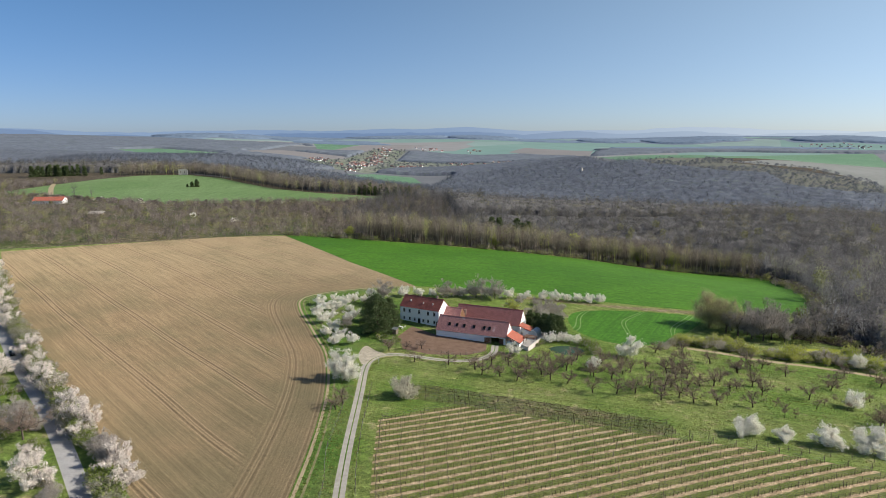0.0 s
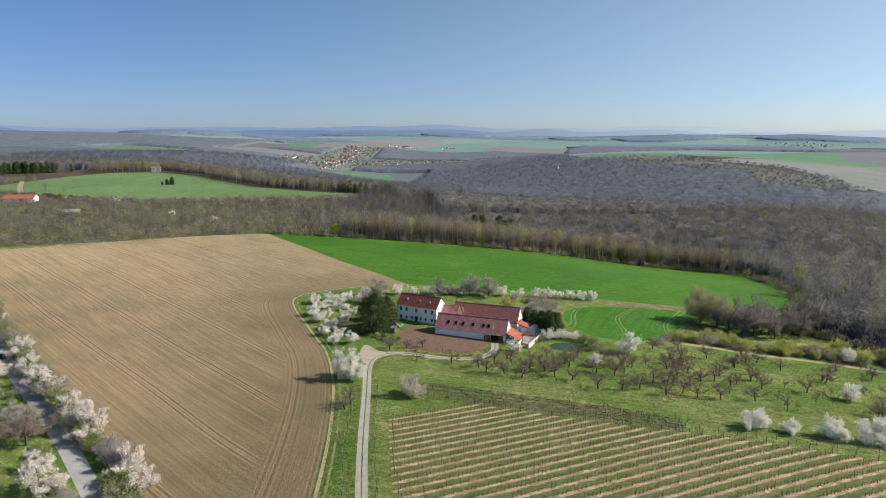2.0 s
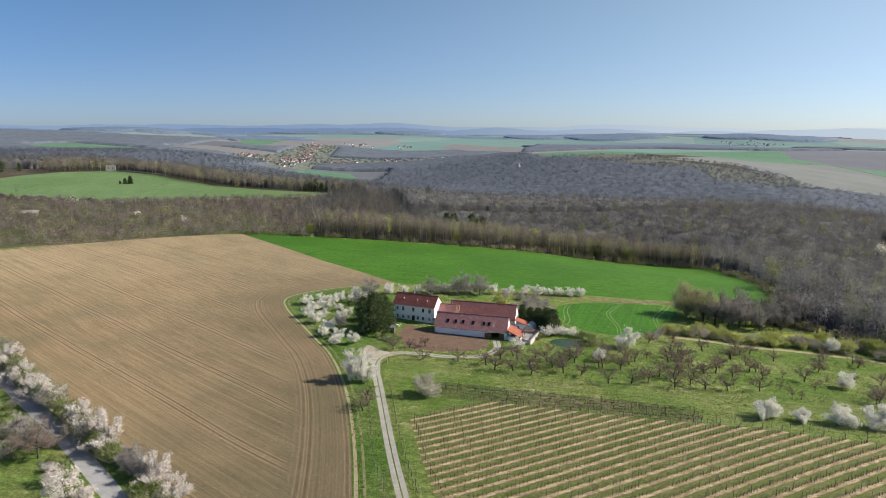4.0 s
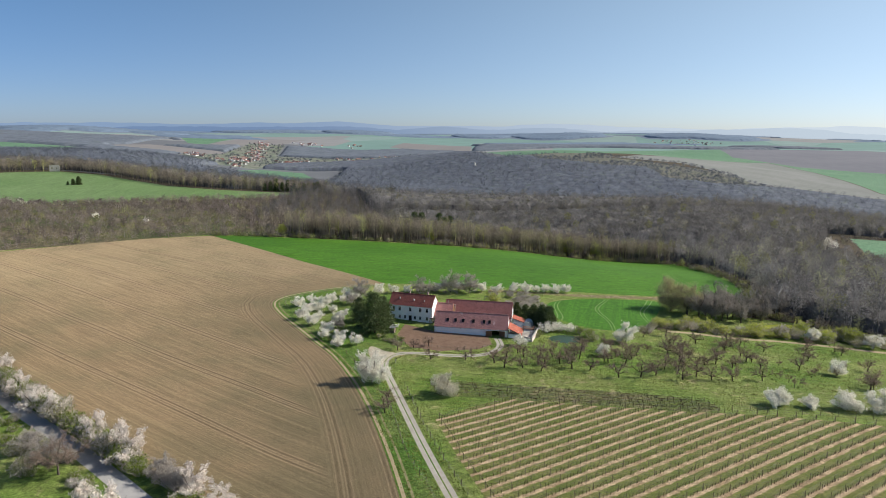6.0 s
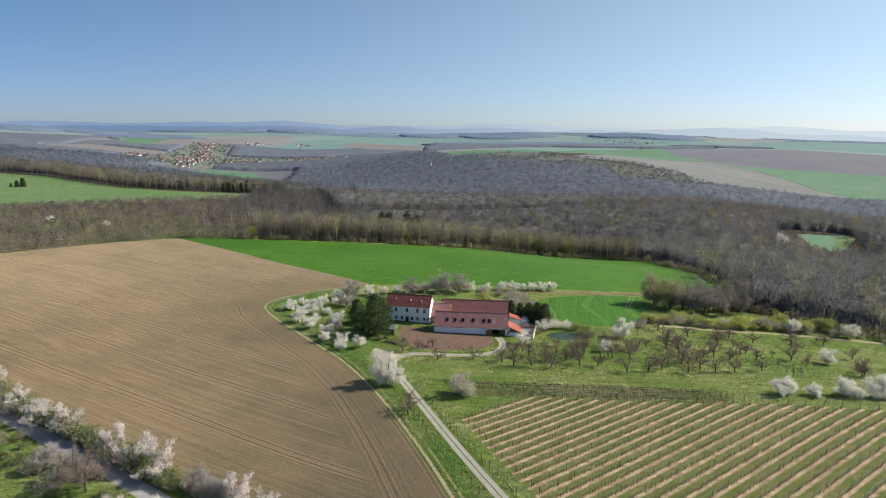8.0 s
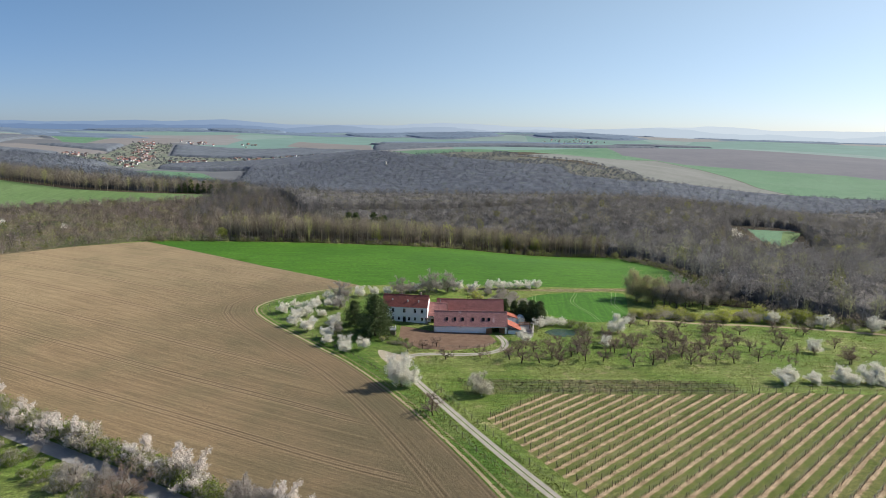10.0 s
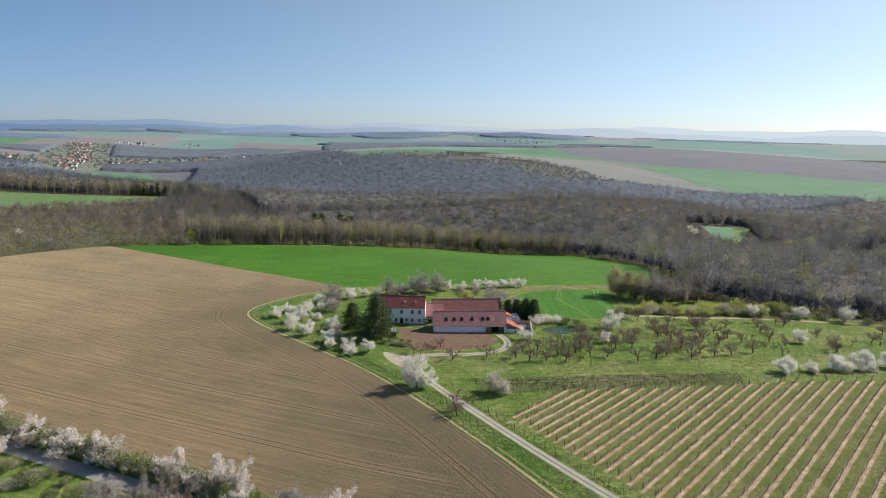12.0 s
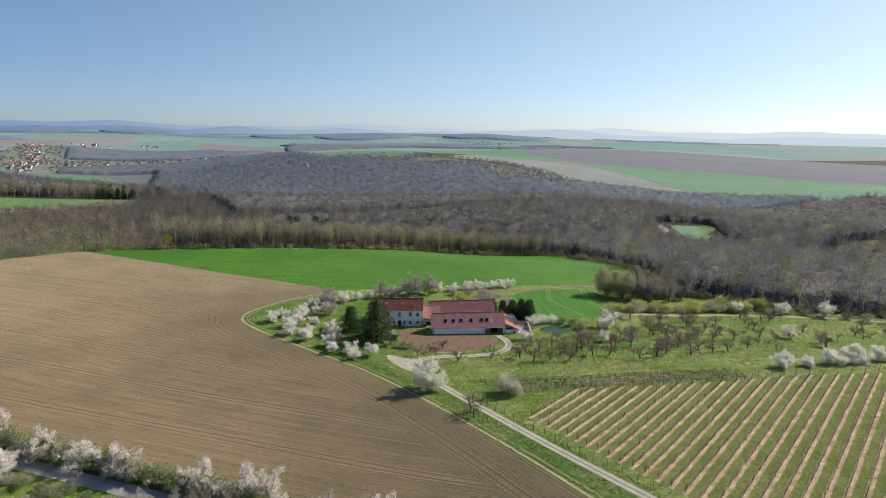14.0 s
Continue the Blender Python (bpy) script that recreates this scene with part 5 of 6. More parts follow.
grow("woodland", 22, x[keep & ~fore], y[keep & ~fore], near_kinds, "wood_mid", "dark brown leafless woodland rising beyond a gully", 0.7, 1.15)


def grey_part(x, y):
    return x > 190 + 0.25 * (y - 460)


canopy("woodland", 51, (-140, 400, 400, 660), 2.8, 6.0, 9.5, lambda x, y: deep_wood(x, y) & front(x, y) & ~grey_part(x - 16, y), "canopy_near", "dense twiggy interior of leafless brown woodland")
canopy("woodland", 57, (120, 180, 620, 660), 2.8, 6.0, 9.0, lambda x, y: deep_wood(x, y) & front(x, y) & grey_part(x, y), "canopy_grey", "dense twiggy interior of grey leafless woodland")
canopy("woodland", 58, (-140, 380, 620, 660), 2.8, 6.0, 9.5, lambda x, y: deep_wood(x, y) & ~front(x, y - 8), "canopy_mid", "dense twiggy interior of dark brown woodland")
x, y = scatter(3, (-620, 420, 20, 780), 5.4)
low_wood = inside(LOW_WOOD, x, y) & ~inside(KNOLL, x, y) & ~inside(SCRUB, x, y)
behind = ~inside(SCRUB, x, y) & wooded(x, y) & (y > 690) & (x < -400)
keep = low_wood | behind | (inside(SCRUB, x, y) & (x > -0.71 * y - 40) & (rng.random(len(x)) < 0.72))
scrub_kinds = [wood_pattern(rng, 5.6 + rng.uniform(-1.5, 1.5), 3.3, 6, 70, 0.9, 0.06) for _ in range(6)]
grow("woodland", 14, x[keep], y[keep], scrub_kinds, "wood_scrub", "low brown scrub and bare bushes on rough ground", 0.5, 1.1)
x, y = scatter(16, (-130, 560, 20, 770), 6.0)
keep = inside(LOW_WOOD, x, y) & ~inside(KNOLL, x, y) & (x > -95 + 0.2 * (y - 560)) & ~gully(x, y)
grow("woodland", 21, x[keep], y[keep], near_kinds, "wood_mid", "bare trees thinning out towards the green knoll", 0.5, 0.9)
# belt of taller brown trees round the back of the knoll
x, y = scatter(14, (-440, 730, 0, 960), 5.4)
keep = (distance(BELT_LINE, x, y) < 30) & ~inside(KNOLL, x, y) & (y > 748 - 0.05 * x)
grow("woodland", 20, x[keep], y[keep], near_kinds, "wood_near", "belt of brown leafless trees behind the green knoll", 0.75, 1.1)
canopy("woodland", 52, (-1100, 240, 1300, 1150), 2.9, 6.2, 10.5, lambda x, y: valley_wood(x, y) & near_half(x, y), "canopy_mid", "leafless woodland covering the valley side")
canopy("woodland", 53, (-1100, 640, 1300, 1450), 3.3, 6.6, 7.5, lambda x, y: valley_wood(x, y) & ~near_half(x, y), "canopy_far", "leafless woodland across the valley, dark blue-grey from painted haze", 0.25, 0.8, 0.1, 0.4, 0.12)
mid_kinds = [wood_pattern(rng, 15.5 + rng.uniform(-2, 2), 3.6, 4, 46, 1.2, 0.42) for _ in range(6)]
x, y = scatter(4, (-700, 240, 1250, 1100), 8.2)
keep = valley_wood(x, y) & near_half(x, y) & (distance(STUBBLE + STUBBLE[:1], x, y) > 9)
grow("woodland", 15, x[keep], y[keep], mid_kinds, "wood_mid", "bare upper twigs of woodland on the valley side")
x, y = scatter(15, (-700, 640, 1250, 1300), 8.6)
keep = valley_wood(x, y) & ~near_half(x, y) & (distance(STUBBLE + STUBBLE[:1], x, y) > 9)
grow("woodland", 16, x[keep], y[keep], [(v * (1, 1, 0.72), f) for v, f in mid_kinds], "wood_far", "bare twigs of woodland across the valley, bluish from painted haze")


def far_lots(x, y):
    lots = np.array([noise.noise((a * 0.0025, b * 0.004, 0.4)) for a, b in zip(x, y)])
    return wooded(x, y) & ~inside(VILLAGE_GROUND, x, y) & ((lots > -0.05) | (x < -500)) & ~((x > 500) & (y < 1700) & (lots < 0.2))


def ridge_lots(x, y):
    lots = np.array([noise.noise((a * 0.0011, b * 0.0035, 2.4)) for a, b in zip(x, y)])
    return ((lots > 0.12) | ((x < -900 + (y - 2400) * 0.3) & (lots > -0.35))) & ~hill_crowns(x, y)


def hill_crowns(x, y):
    return np.min([np.hypot(x - a, y - b) - 1.1 * c for a, b, c, _ in HILLTOPS], axis=0) < 0


canopy("woodland", 54, (-1500, 1450, 1700, 2400), 7.0, 13.0, 6.0, far_lots, "canopy_haze", "leafless woods on distant hills, blue-grey from painted haze", 0.4, 0.85, 0.08, 0.3, 0.12)
canopy("woodland", 55, (-3200, 2400, 3600, 4500), 15.0, 30.0, 6.0, ridge_lots, "canopy_blue", "wooded ridges near the horizon, blue-grey from painted haze", 0.4, 0.85, 0.06, 0.3, 0.1)
canopy("woodland", 56, (-1350, 2400, 2200, 3950), 9.0, 15.0, 7.0, hill_crowns, "canopy_blue", "woods crowning distant hills, blue-grey from painted haze", 0.4, 0.85, 0.06, 0.3, 0.1)

# landmarks among the woods and on the knoll
far_fir = conifer_kind("conifer", 201, 13.0, 4.2, "dark green conifer standing out from bare woods", tiers=16, size=0.5, dense=1.0, taper=0.45)
for x, y, s in [(-529, 850, 1.15), (-525, 853, 1.25), (-521, 858, 1.1), (-517, 856, 1.3), (-513, 861, 1.2), (-509, 860, 1.3), (-504, 864, 1.15), (-499, 863, 1.25), (-494, 867, 1.1), (-488, 869, 1.2), (-480, 871, 1.1), (-535, 846, 1.2), (-531, 847, 1.0), (-506, 858, 1.05), (-465, 886, 0.8), (-458, 930, 1.0), (-79, 757, 0.9), (-66, 758, 1.0), (-55, 760, 0.9), (-44, 765, 1.0), (-36, 775, 0.9), (-92, 759, 0.9), (-86, 761, 1.0), (-73, 761, 1.1), (-61, 763, 0.95), (-50, 758, 1.0), (-40, 768, 1.1), (-30, 766, 0.9), (-98, 757, 0.7), (-24, 772, 1.0), (45, 592, 1.3), (52, 594, 1.4), (68, 592, 1.5), (73, 590, 1.3), (79, 594, 1.4)]:
    plant([far_fir], x, y, s)
yellow_tree = tree_kind("flushing_tree", 210, 11.0, 4.4, "bark", "tree flushing bright yellow-green among grey woods", bloom="leaf_yellow", petals=14, petal=0.3, puff=0.8, fork=0.2, limbs=7, boughs=5)
for x, y, s in [(440, 410, 1.65), (447, 405, 1.6), (462, 404, 1.65), (520, 388, 1.7), (532, 394, 1.7), (545, 398, 1.6), (100, 490, 1.5), (38, 474, 0.9), (150, 478, 1.4), (172, 474, 1.3), (-70, 480, 0.8)]:
    plant([yellow_tree], x, y, s)
white_tree = tree_kind("blossom_tree", 220, 9.0, 4.0, "bark", "pale blossoming tree at the edge of grey woods", bloom="blossom", petals=16, petal=0.22, puff=0.7, fork=0.25, limbs=6, boughs=5)
for x, y, s in [(185, 202, 1.0), (400, 490, 1.7), (-170, 520, 0.6), (-210, 540, 0.6), (-300, 641, 0.5), (-332, 652, 0.5), (-345, 653, 0.5)]:
    plant([white_tree], x, y, s)
retire([far_fir, yellow_tree, white_tree])

# dark hedge with some blossom along the knoll's lower edge
for k in range(2):
    hx, hy = [], []
    for (ax, ay), (bx, by) in zip([(-424, 667), (-367, 659), (-268, 628)], [(-367, 659), (-268, 628), (-150, 660)]):
        t = rng.uniform(0, 1, 34 - 16 * k)
        hx.append(ax + (bx - ax) * t)
        hy.append(ay + (by - ay) * t - 2)
    hx, hy = np.concatenate(hx), np.concatenate(hy)
    hy = hy + rng.normal(size=len(hx)) * 1.5
    pat = [shrub_pattern(rng, 4.0, 3.0, 80, 0.5) for _ in range(4)]
    grow("undergrowth", 47 + k, hx, hy, pat, "blossom_grey" if k else "wood_scrub", "white flowering bushes in a field hedge" if k else "dark bare hedge along the green knoll", 0.4 if k else 0.7, 0.75 if k else 1.2)

# understory along the wood's edge, and green and yellow crowns among the grey
rng = np.random.default_rng(31)
edge_line = EDGE_LINE + [(219, 385), (191, 312), (178, 290), (152, 268), (170, 256), (178, 226), (203, 201), (238, 161)]
ex, ey = [], []
for (ax, ay), (bx, by) in zip(edge_line, edge_line[1:]):
    m = int(math.hypot(bx - ax, by - ay) / 1.6)
    t = rng.uniform(0, 1, m)
    ex.append(ax + (bx - ax) * t + rng.normal(size=m) * 1.6)
    ey.append(ay + (by - ay) * t + rng.normal(size=m) * 1.6)


shrubs = [shrub_pattern(rng, 3.0, 2.0, 40, 0.4) for _ in range(5)]
grow("undergrowth", 41, np.concatenate(ex), np.concatenate(ey), shrubs, "leaf_dull", "olive undergrowth along the wood's edge", 0.5, 1.2)
ex, ey = np.concatenate(ex), np.concatenate(ey)
grow("undergrowth", 49, ex + rng.normal(size=len(ex)) * 3 + 1, ey + rng.normal(size=len(ex)) * 3 + 2, [shrub_pattern(rng, 4.2, 2.2, 60, 0.34) for _ in range(4)], "wood_near", "bare brown brushwood at the foot of the wood", 0.5, 1.3)
x, y = scatter(7, (-140, 250, 620, 640), 30.0)
keep = wooded(x, y) & ~inside(SCRUB, x, y) & ~inside(LOW_WOOD, x, y) & (rng.random(len(x)) < 0.3)
crowns = [shrub_pattern(rng, 9.0, 3.6, 150, 0.5) for _ in range(4)]
for v, f in crowns:
    v[:, 2] += 8.5
grow("woodland", 42, x[keep], y[keep], crowns, "leaf_dull", "woodland crowns flushing pale yellow-green", 0.8, 1.1)
x, y = scatter(8, (-620, 420, 20, 700), 16.0)
keep = inside(SCRUB, x, y) & (rng.random(len(x)) < 0.45)
grow("undergrowth", 43, x[keep], y[keep], shrubs, "leaf_dull", "olive and green scrub bushes on rough ground", 0.8, 1.6)
x, y = scatter(9, (330, 740, 1000, 1260), 7.5)
clump = np.array([noise.noise((a * 0.012, b * 0.022, 5.1)) for a, b in zip(x, y)])
keep = ((inside(DRY_SLOPE, x, y) & (clump > -0.3)) | (inside(PLATEAU_DRY, x, y) & (clump > 0.1)) | (distance([(500, 1100), (590, 1030), (600, 830), (715, 790), (822, 752)], x, y) < 9)) & (rng.random(len(x)) < 0.8)
grow("undergrowth", 44, x[keep], y[keep], shrubs, "wood_far", "dark bushes dotted over dry grassland", 0.8, 1.6)
x, y = scatter(10, (-420, 1280, 300, 2200), 16.0)
keep = inside(VILLAGE_GROUND, x, y) & (rng.random(len(x)) < 0.45)
grow("undergrowth", 45, x[keep], y[keep], shrubs, "wood_far", "garden trees between village houses", 1.0, 2.2)

# rough tufts standing in the grass
rng = np.random.default_rng(61)
x, y = rng.uniform(-48, 200, 90000), rng.uniform(118, 308, 90000)
lump = np.array([noise.noise((a * 0.09, b * 0.09, 0.7)) for a, b in zip(x, y)])
verge = distance(shifted(TRACK, 2.6), x, y) < 1.2
for line in (shifted(TRACK, -2.6), shifted(FIELD_EDGE, 6.0), shifted(FIELD_EDGE, 1.9)):
    verge |= distance(line, x, y) < 0.9
keep = inside(NEAR, x, y) & ((lump > rng.uniform(-0.6, 0.35, len(x))) | verge) & (distance(TRACK, x, y) > 1.7) & (distance(LANE, x, y) > 1.8)
for poly in (SOIL, WHEAT, SMALL, VINEYARD, GARDEN, POND, YARD, EARTH, RAPE):
    keep &= ~inside(poly, x, y)
x, y, verge = x[keep], y[keep], verge[keep]
foot = np.column_stack([x, y, land(x, y) - 0.05])
tall_by = np.where(verge, 2.1, 1.0)
v, f = joined([blades(rng, foot, foot + np.column_stack([rng.normal(size=(len(x), 2)) * 0.2, rng.uniform(0.06, 0.17, len(x)) * tall_by]), rng.uniform(0.12, 0.3, len(x))) for _ in range(2)])
tagged(new("grass", tri_mesh("grass", v, f, [M["tuft"]])), "tufts of rough green and straw-coloured grass", "grass", kind="stuff")
x, y = scatter(12, (380, 420, 540, 560), 7.0)
keep = inside(SKIRT, x, y) & ~inside(NOTCH, x, y)
grow("undergrowth", 46, x[keep], y[keep], shrubs, "wood_grey", "low grey bushes round the valley meadow", 0.6, 1.3)

# ---- farm buildings ----


def panel(width, height, holes, thick=0.35, gable=0.0):
    """An upright wall in the xz plane, its outer face at y = 0, with openings (x, z, wide, high) that go through."""
    xs = sorted({0.0, width, *[h[0] for h in holes], *[h[0] + h[2] for h in holes]})
    zs = sorted({-1.5, height, *[h[1] for h in holes], *[h[1] + h[3] for h in holes]})
    v, f = [], []

    def quad(*p):
        k = len(v)
        v.extend(p)
        f.append((k, k + 1, k + 2, k + 3))

    for x0, x1 in zip(xs, xs[1:]):
        for z0, z1 in zip(zs, zs[1:]):
            cx, cz = (x0 + x1) / 2, (z0 + z1) / 2
            if any(h[0] < cx < h[0] + h[2] and h[1] < cz < h[1] + h[3] for h in holes):
                continue
            quad((x0, 0, z0), (x1, 0, z0), (x1, 0, z1), (x0, 0, z1))
            quad((x1, thick, z0), (x0, thick, z0), (x0, thick, z1), (x1, thick, z1))
    for x, z, w, h in holes:
        quad((x, 0, z), (x, 0, z + h), (x, thick, z + h), (x, thick, z))
        quad((x + w, 0, z + h), (x + w, 0, z), (x + w, thick, z), (x + w, thick, z + h))
        quad((x, 0, z + h), (x + w, 0, z + h), (x + w, thick, z + h), (x, thick, z + h))
        quad((x + w, 0, z), (x, 0, z), (x, thick, z), (x + w, thick, z))
    quad((0, 0, -1.5), (0, thick, -1.5), (0, thick, height), (0, 0, height))
    quad((width, thick, -1.5), (width, 0, -1.5), (width, 0, height), (width, thick, height))
    if gable:
        k = len(v)
        v.extend([(0, 0, height), (width, 0, height), (width / 2, 0, height + gable), (0, thick, height), (width, thick, height), (width / 2, thick, height + gable)])
        f.extend([(k, k + 1, k + 2), (k + 5, k + 4, k + 3), (k, k + 2, k + 5, k + 3), (k + 2, k + 1, k + 4, k + 5)])
    return v, f


def placed(vf, m):
    return [tuple(m @ Vector(p)) for p in vf[0]], vf[1]


def wall(parent, vf, m, mat="plaster", label=""):
    v, f = placed(vf, m)
    return child("wall", mesh_of("wall", v, f, [M[mat]]), parent, label)


def roof_slab(parent, a, b, c, d, mat, thick=0.22, label=""):
    """A thick roof slope: a to b along the eave, d to c along the ridge. Its object turns with the slope, so tiles follow it."""
    a, b, c, d = (Vector(p) for p in (a, b, c, d))
    ex = (b - a).normalized()
    ez = ex.cross(d - a).normalized()
    ey = ez.cross(ex)
    m = Matrix((ex, ey, ez)).transposed().to_4x4()
    m.translation = a
    inv = m.inverted()
    top = [inv @ p for p in (a, b, c, d)]
    v = [tuple(p) for p in top] + [tuple(p - Vector((0, 0, thick))) for p in top]
    f = [(0, 1, 2, 3), (7, 6, 5, 4), (0, 4, 5, 1), (1, 5, 6, 2), (2, 6, 7, 3), (3, 7, 4, 0)]
    ob = child("roof", mesh_of("roof", v, f, [M[mat]]), parent, label)
    ob.matrix_local = m
    return ob


def ridge_cap(parent, a, b, mat):
    v, f = tube_arrays([a, b], [0.16, 0.16], 6)
    child("ridge_tile", tri_mesh("ridge", v, f, [M[mat]]), parent)


def window(parent, m, w, h, bars=True):
    """A casement window set back in its opening: frame, glazing bars, panes and sill."""
    hub = new("window")
    hub.parent, hub.matrix_local = parent, m
    t = 0.09
    items = [((0, 0.1, 0), (t, 0.18, h)), ((w - t, 0.1, 0), (w, 0.18, h)), ((t, 0.1, 0), (w - t, 0.18, t)), ((t, 0.1, h - t), (w - t, 0.18, h))]
    if bars:
        items += [((w / 2 - 0.04, 0.1, t), (w / 2 + 0.04, 0.17, h - t)), ((t, 0.11, h * 0.66), (w / 2 - 0.04, 0.16, h * 0.66 + 0.05)), ((w / 2 + 0.04, 0.11, h * 0.66), (w - t, 0.16, h * 0.66 + 0.05))]
    child("window_frame", boxes("window_frame", items, M["frame"]), hub)
    child("pane", boxes("pane", [((t, 0.13, t), (w - t, 0.15, h - t))], M["pane"]), hub)
    child("sill", boxes("sill", [((-0.08, -0.06, -0.07), (w + 0.08, 0.1, -0.005))], M["stone"]), hub)
    return hub


def chimney(parent, x, y, z0, z1, w=0.6):
    child("chimney", boxes("chimney", [((x - w / 2, y - w / 2, z0), (x + w / 2, y + w / 2, z1)), ((x - w / 2 - 0.06, y - w / 2 - 0.06, z1), (x + w / 2 + 0.06, y + w / 2 + 0.06, z1 + 0.12)), ((x - w / 4, y - w / 4, z1 + 0.12), (x + w / 4, y + w / 4, z1 + 0.3))], M["brick"]), parent, "plastered chimney with a cap")


def gabled(parent, length, depth, eave, ridge, holes, mat, over=0.35, roof_label=""):
    """Four walls and a pitched roof; the front is at y = 0."""
    rise = ridge - eave
    wall(parent, panel(length, eave, holes), Matrix.Identity(4))
    wall(parent, panel(length, eave, []), Matrix.Translation((length, depth, 0)) @ Matrix.Rotation(math.pi, 4, "Z"))
    wall(parent, panel(depth, eave, [], gable=rise - 0.12), Matrix.Translation((length + 0.003, 0, 0)) @ Matrix.Rotation(math.pi / 2, 4, "Z"))
    wall(parent, panel(depth, eave, [], gable=rise - 0.12), Matrix.Translation((-0.003, depth, 0)) @ Matrix.Rotation(-math.pi / 2, 4, "Z"))
    drop = over * rise / (depth / 2)
    up = 0.15
    roof_slab(parent, (-0.1, -over, eave - drop + up), (length + 0.1, -over, eave - drop + up), (length + 0.1, depth / 2, ridge + up), (-0.1, depth / 2, ridge + up), mat, label=roof_label)
    roof_slab(parent, (length + 0.1, depth + over, eave - drop + up), (-0.1, depth + over, eave - drop + up), (-0.1, depth / 2 + 0.01, ridge + up), (length + 0.1, depth / 2 + 0.01, ridge + up), mat, label=roof_label)
    ridge_cap(parent, (-0.1, depth / 2, ridge + up), (length + 0.1, depth / 2, ridge + up), mat)


# farmhouse
house = empty("farmhouse", pose(-18.4, 269.1, 0.2, 0, 0, -29.3), "two-storey white farmhouse with a dark red tiled roof", "house")
L = 19.05
up_x, low_x = [0.107, 0.25, 0.497, 0.73, 0.885], [0.107, 0.25, 0.38, 0.605, 0.73, 0.885]
holes = [(u * L - 0.55, 4.25, 1.1, 1.7) for u in up_x] + [(u * L - 0.5, 1.0, 1.0, 1.4) for u in low_x] + [(0.497 * L - 0.7, 0.1, 1.4, 2.5)]
gabled(house, L, 8.6, 6.8, 10.6, holes, "roof_house", roof_label="dark red tiled roof with weathered courses")
for x, z, w, h in holes[:-1]:
    window(house, Matrix.Translation((x, 0, z)), w, h)
x, z, w, h = holes[-1]
door = new("door")
door.parent, door.matrix_local = house, Matrix.Translation((x, 0, z))
child("leaf", boxes("leaf", [((0.08, 0.16, 0), (w / 2 - 0.01, 0.22, h - 0.35)), ((w / 2 + 0.01, 0.16, 0), (w - 0.08, 0.22, h - 0.35)), ((0.15, 0.14, 0.3), (w / 2 - 0.1, 0.16, h - 0.6)), ((w / 2 + 0.1, 0.14, 0.3), (w - 0.15, 0.16, h - 0.6))], M["inside"]), door, "dark wooden double leaf")
child("door_frame", boxes("door_frame", [((0, 0.1, 0), (0.08, 0.25, h)), ((w - 0.08, 0.1, 0), (w, 0.25, h)), ((0.08, 0.1, h - 0.35), (w - 0.08, 0.25, h - 0.27)), ((0.08, 0.1, h - 0.08), (w - 0.08, 0.25, h))], M["frame"]), door)
child("step", boxes("step", [((-0.3, -0.5, -0.12), (w + 0.3, 0.0, 0.0))], M["stone"]), door)
chimney(house, 7.6, 4.9, 9.6, 11.6)
chimney(house, 15.6, 4.9, 9.6, 11.6)
for x, y in ((4.2, 2.2), (10.6, 1.9), (15.2, 1.8)):
    z = 6.8 + 3.8 * y / 4.3
    child("roof_vent", boxes("roof_vent", [((x - 0.2, y - 0.2, z), (x + 0.2, y + 0.2, z + 0.75))], M["frame"]), house)
v, f = tube_arrays([(L - 0.3, -0.12, 6.5), (L - 0.3, -0.12, 0.0)], [0.06, 0.06], 6)
child("downpipe", tri_mesh("downpipe", v, f, [M["metal"]]), house)
v, f = tube_arrays([(-0.1, -0.4, 6.6), (L + 0.1, -0.4, 6.6)], [0.09, 0.09], 6)
child("gutter", tri_mesh("gutter", v, f, [M["metal"]]), house)

# long barn in front of the yard
barn = empty("long_barn", pose(-2.75, 249.4, -0.8, 0, 0, -22.3), "long low white barn with a faded red tiled roof", "barn")
BL, BD = 29.1, 8.6
gate = (0.79 * BL, -0.9, 0.175 * BL, 3.55)
gabled(barn, BL, BD, 3.35, 8.1, [gate, (0.36 * BL, 2.55, 0.35, 0.35)], "roof_barn", roof_label="faded pinkish-red tiled roof with pale patches")
for u in (0.176, 0.285, 0.39, 0.53, 0.676, 0.75):
    hub = new("roof_window")
    y = BD / 2 * 0.42
    slope = math.atan2(8.1 - 3.35, BD / 2)
    hub.parent, hub.matrix_local = barn, Matrix.Translation((u * BL, y, 3.35 + 0.17 + (8.1 - 3.35) * 0.42)) @ Matrix.Rotation(slope, 4, "X")
    child("window_frame", boxes("window_frame", [((-0.5, -0.7, -0.05), (-0.38, 0.7, 0.12)), ((0.38, -0.7, -0.05), (0.5, 0.7, 0.12)), ((-0.38, -0.7, -0.05), (0.38, -0.58, 0.12)), ((-0.38, 0.58, -0.05), (0.38, 0.7, 0.22))], M["inside"]), hub)
    child("pane", boxes("pane", [((-0.38, -0.58, -0.02), (0.38, 0.58, 0.06))], M["pane"]), hub)
x, z, w, h = gate
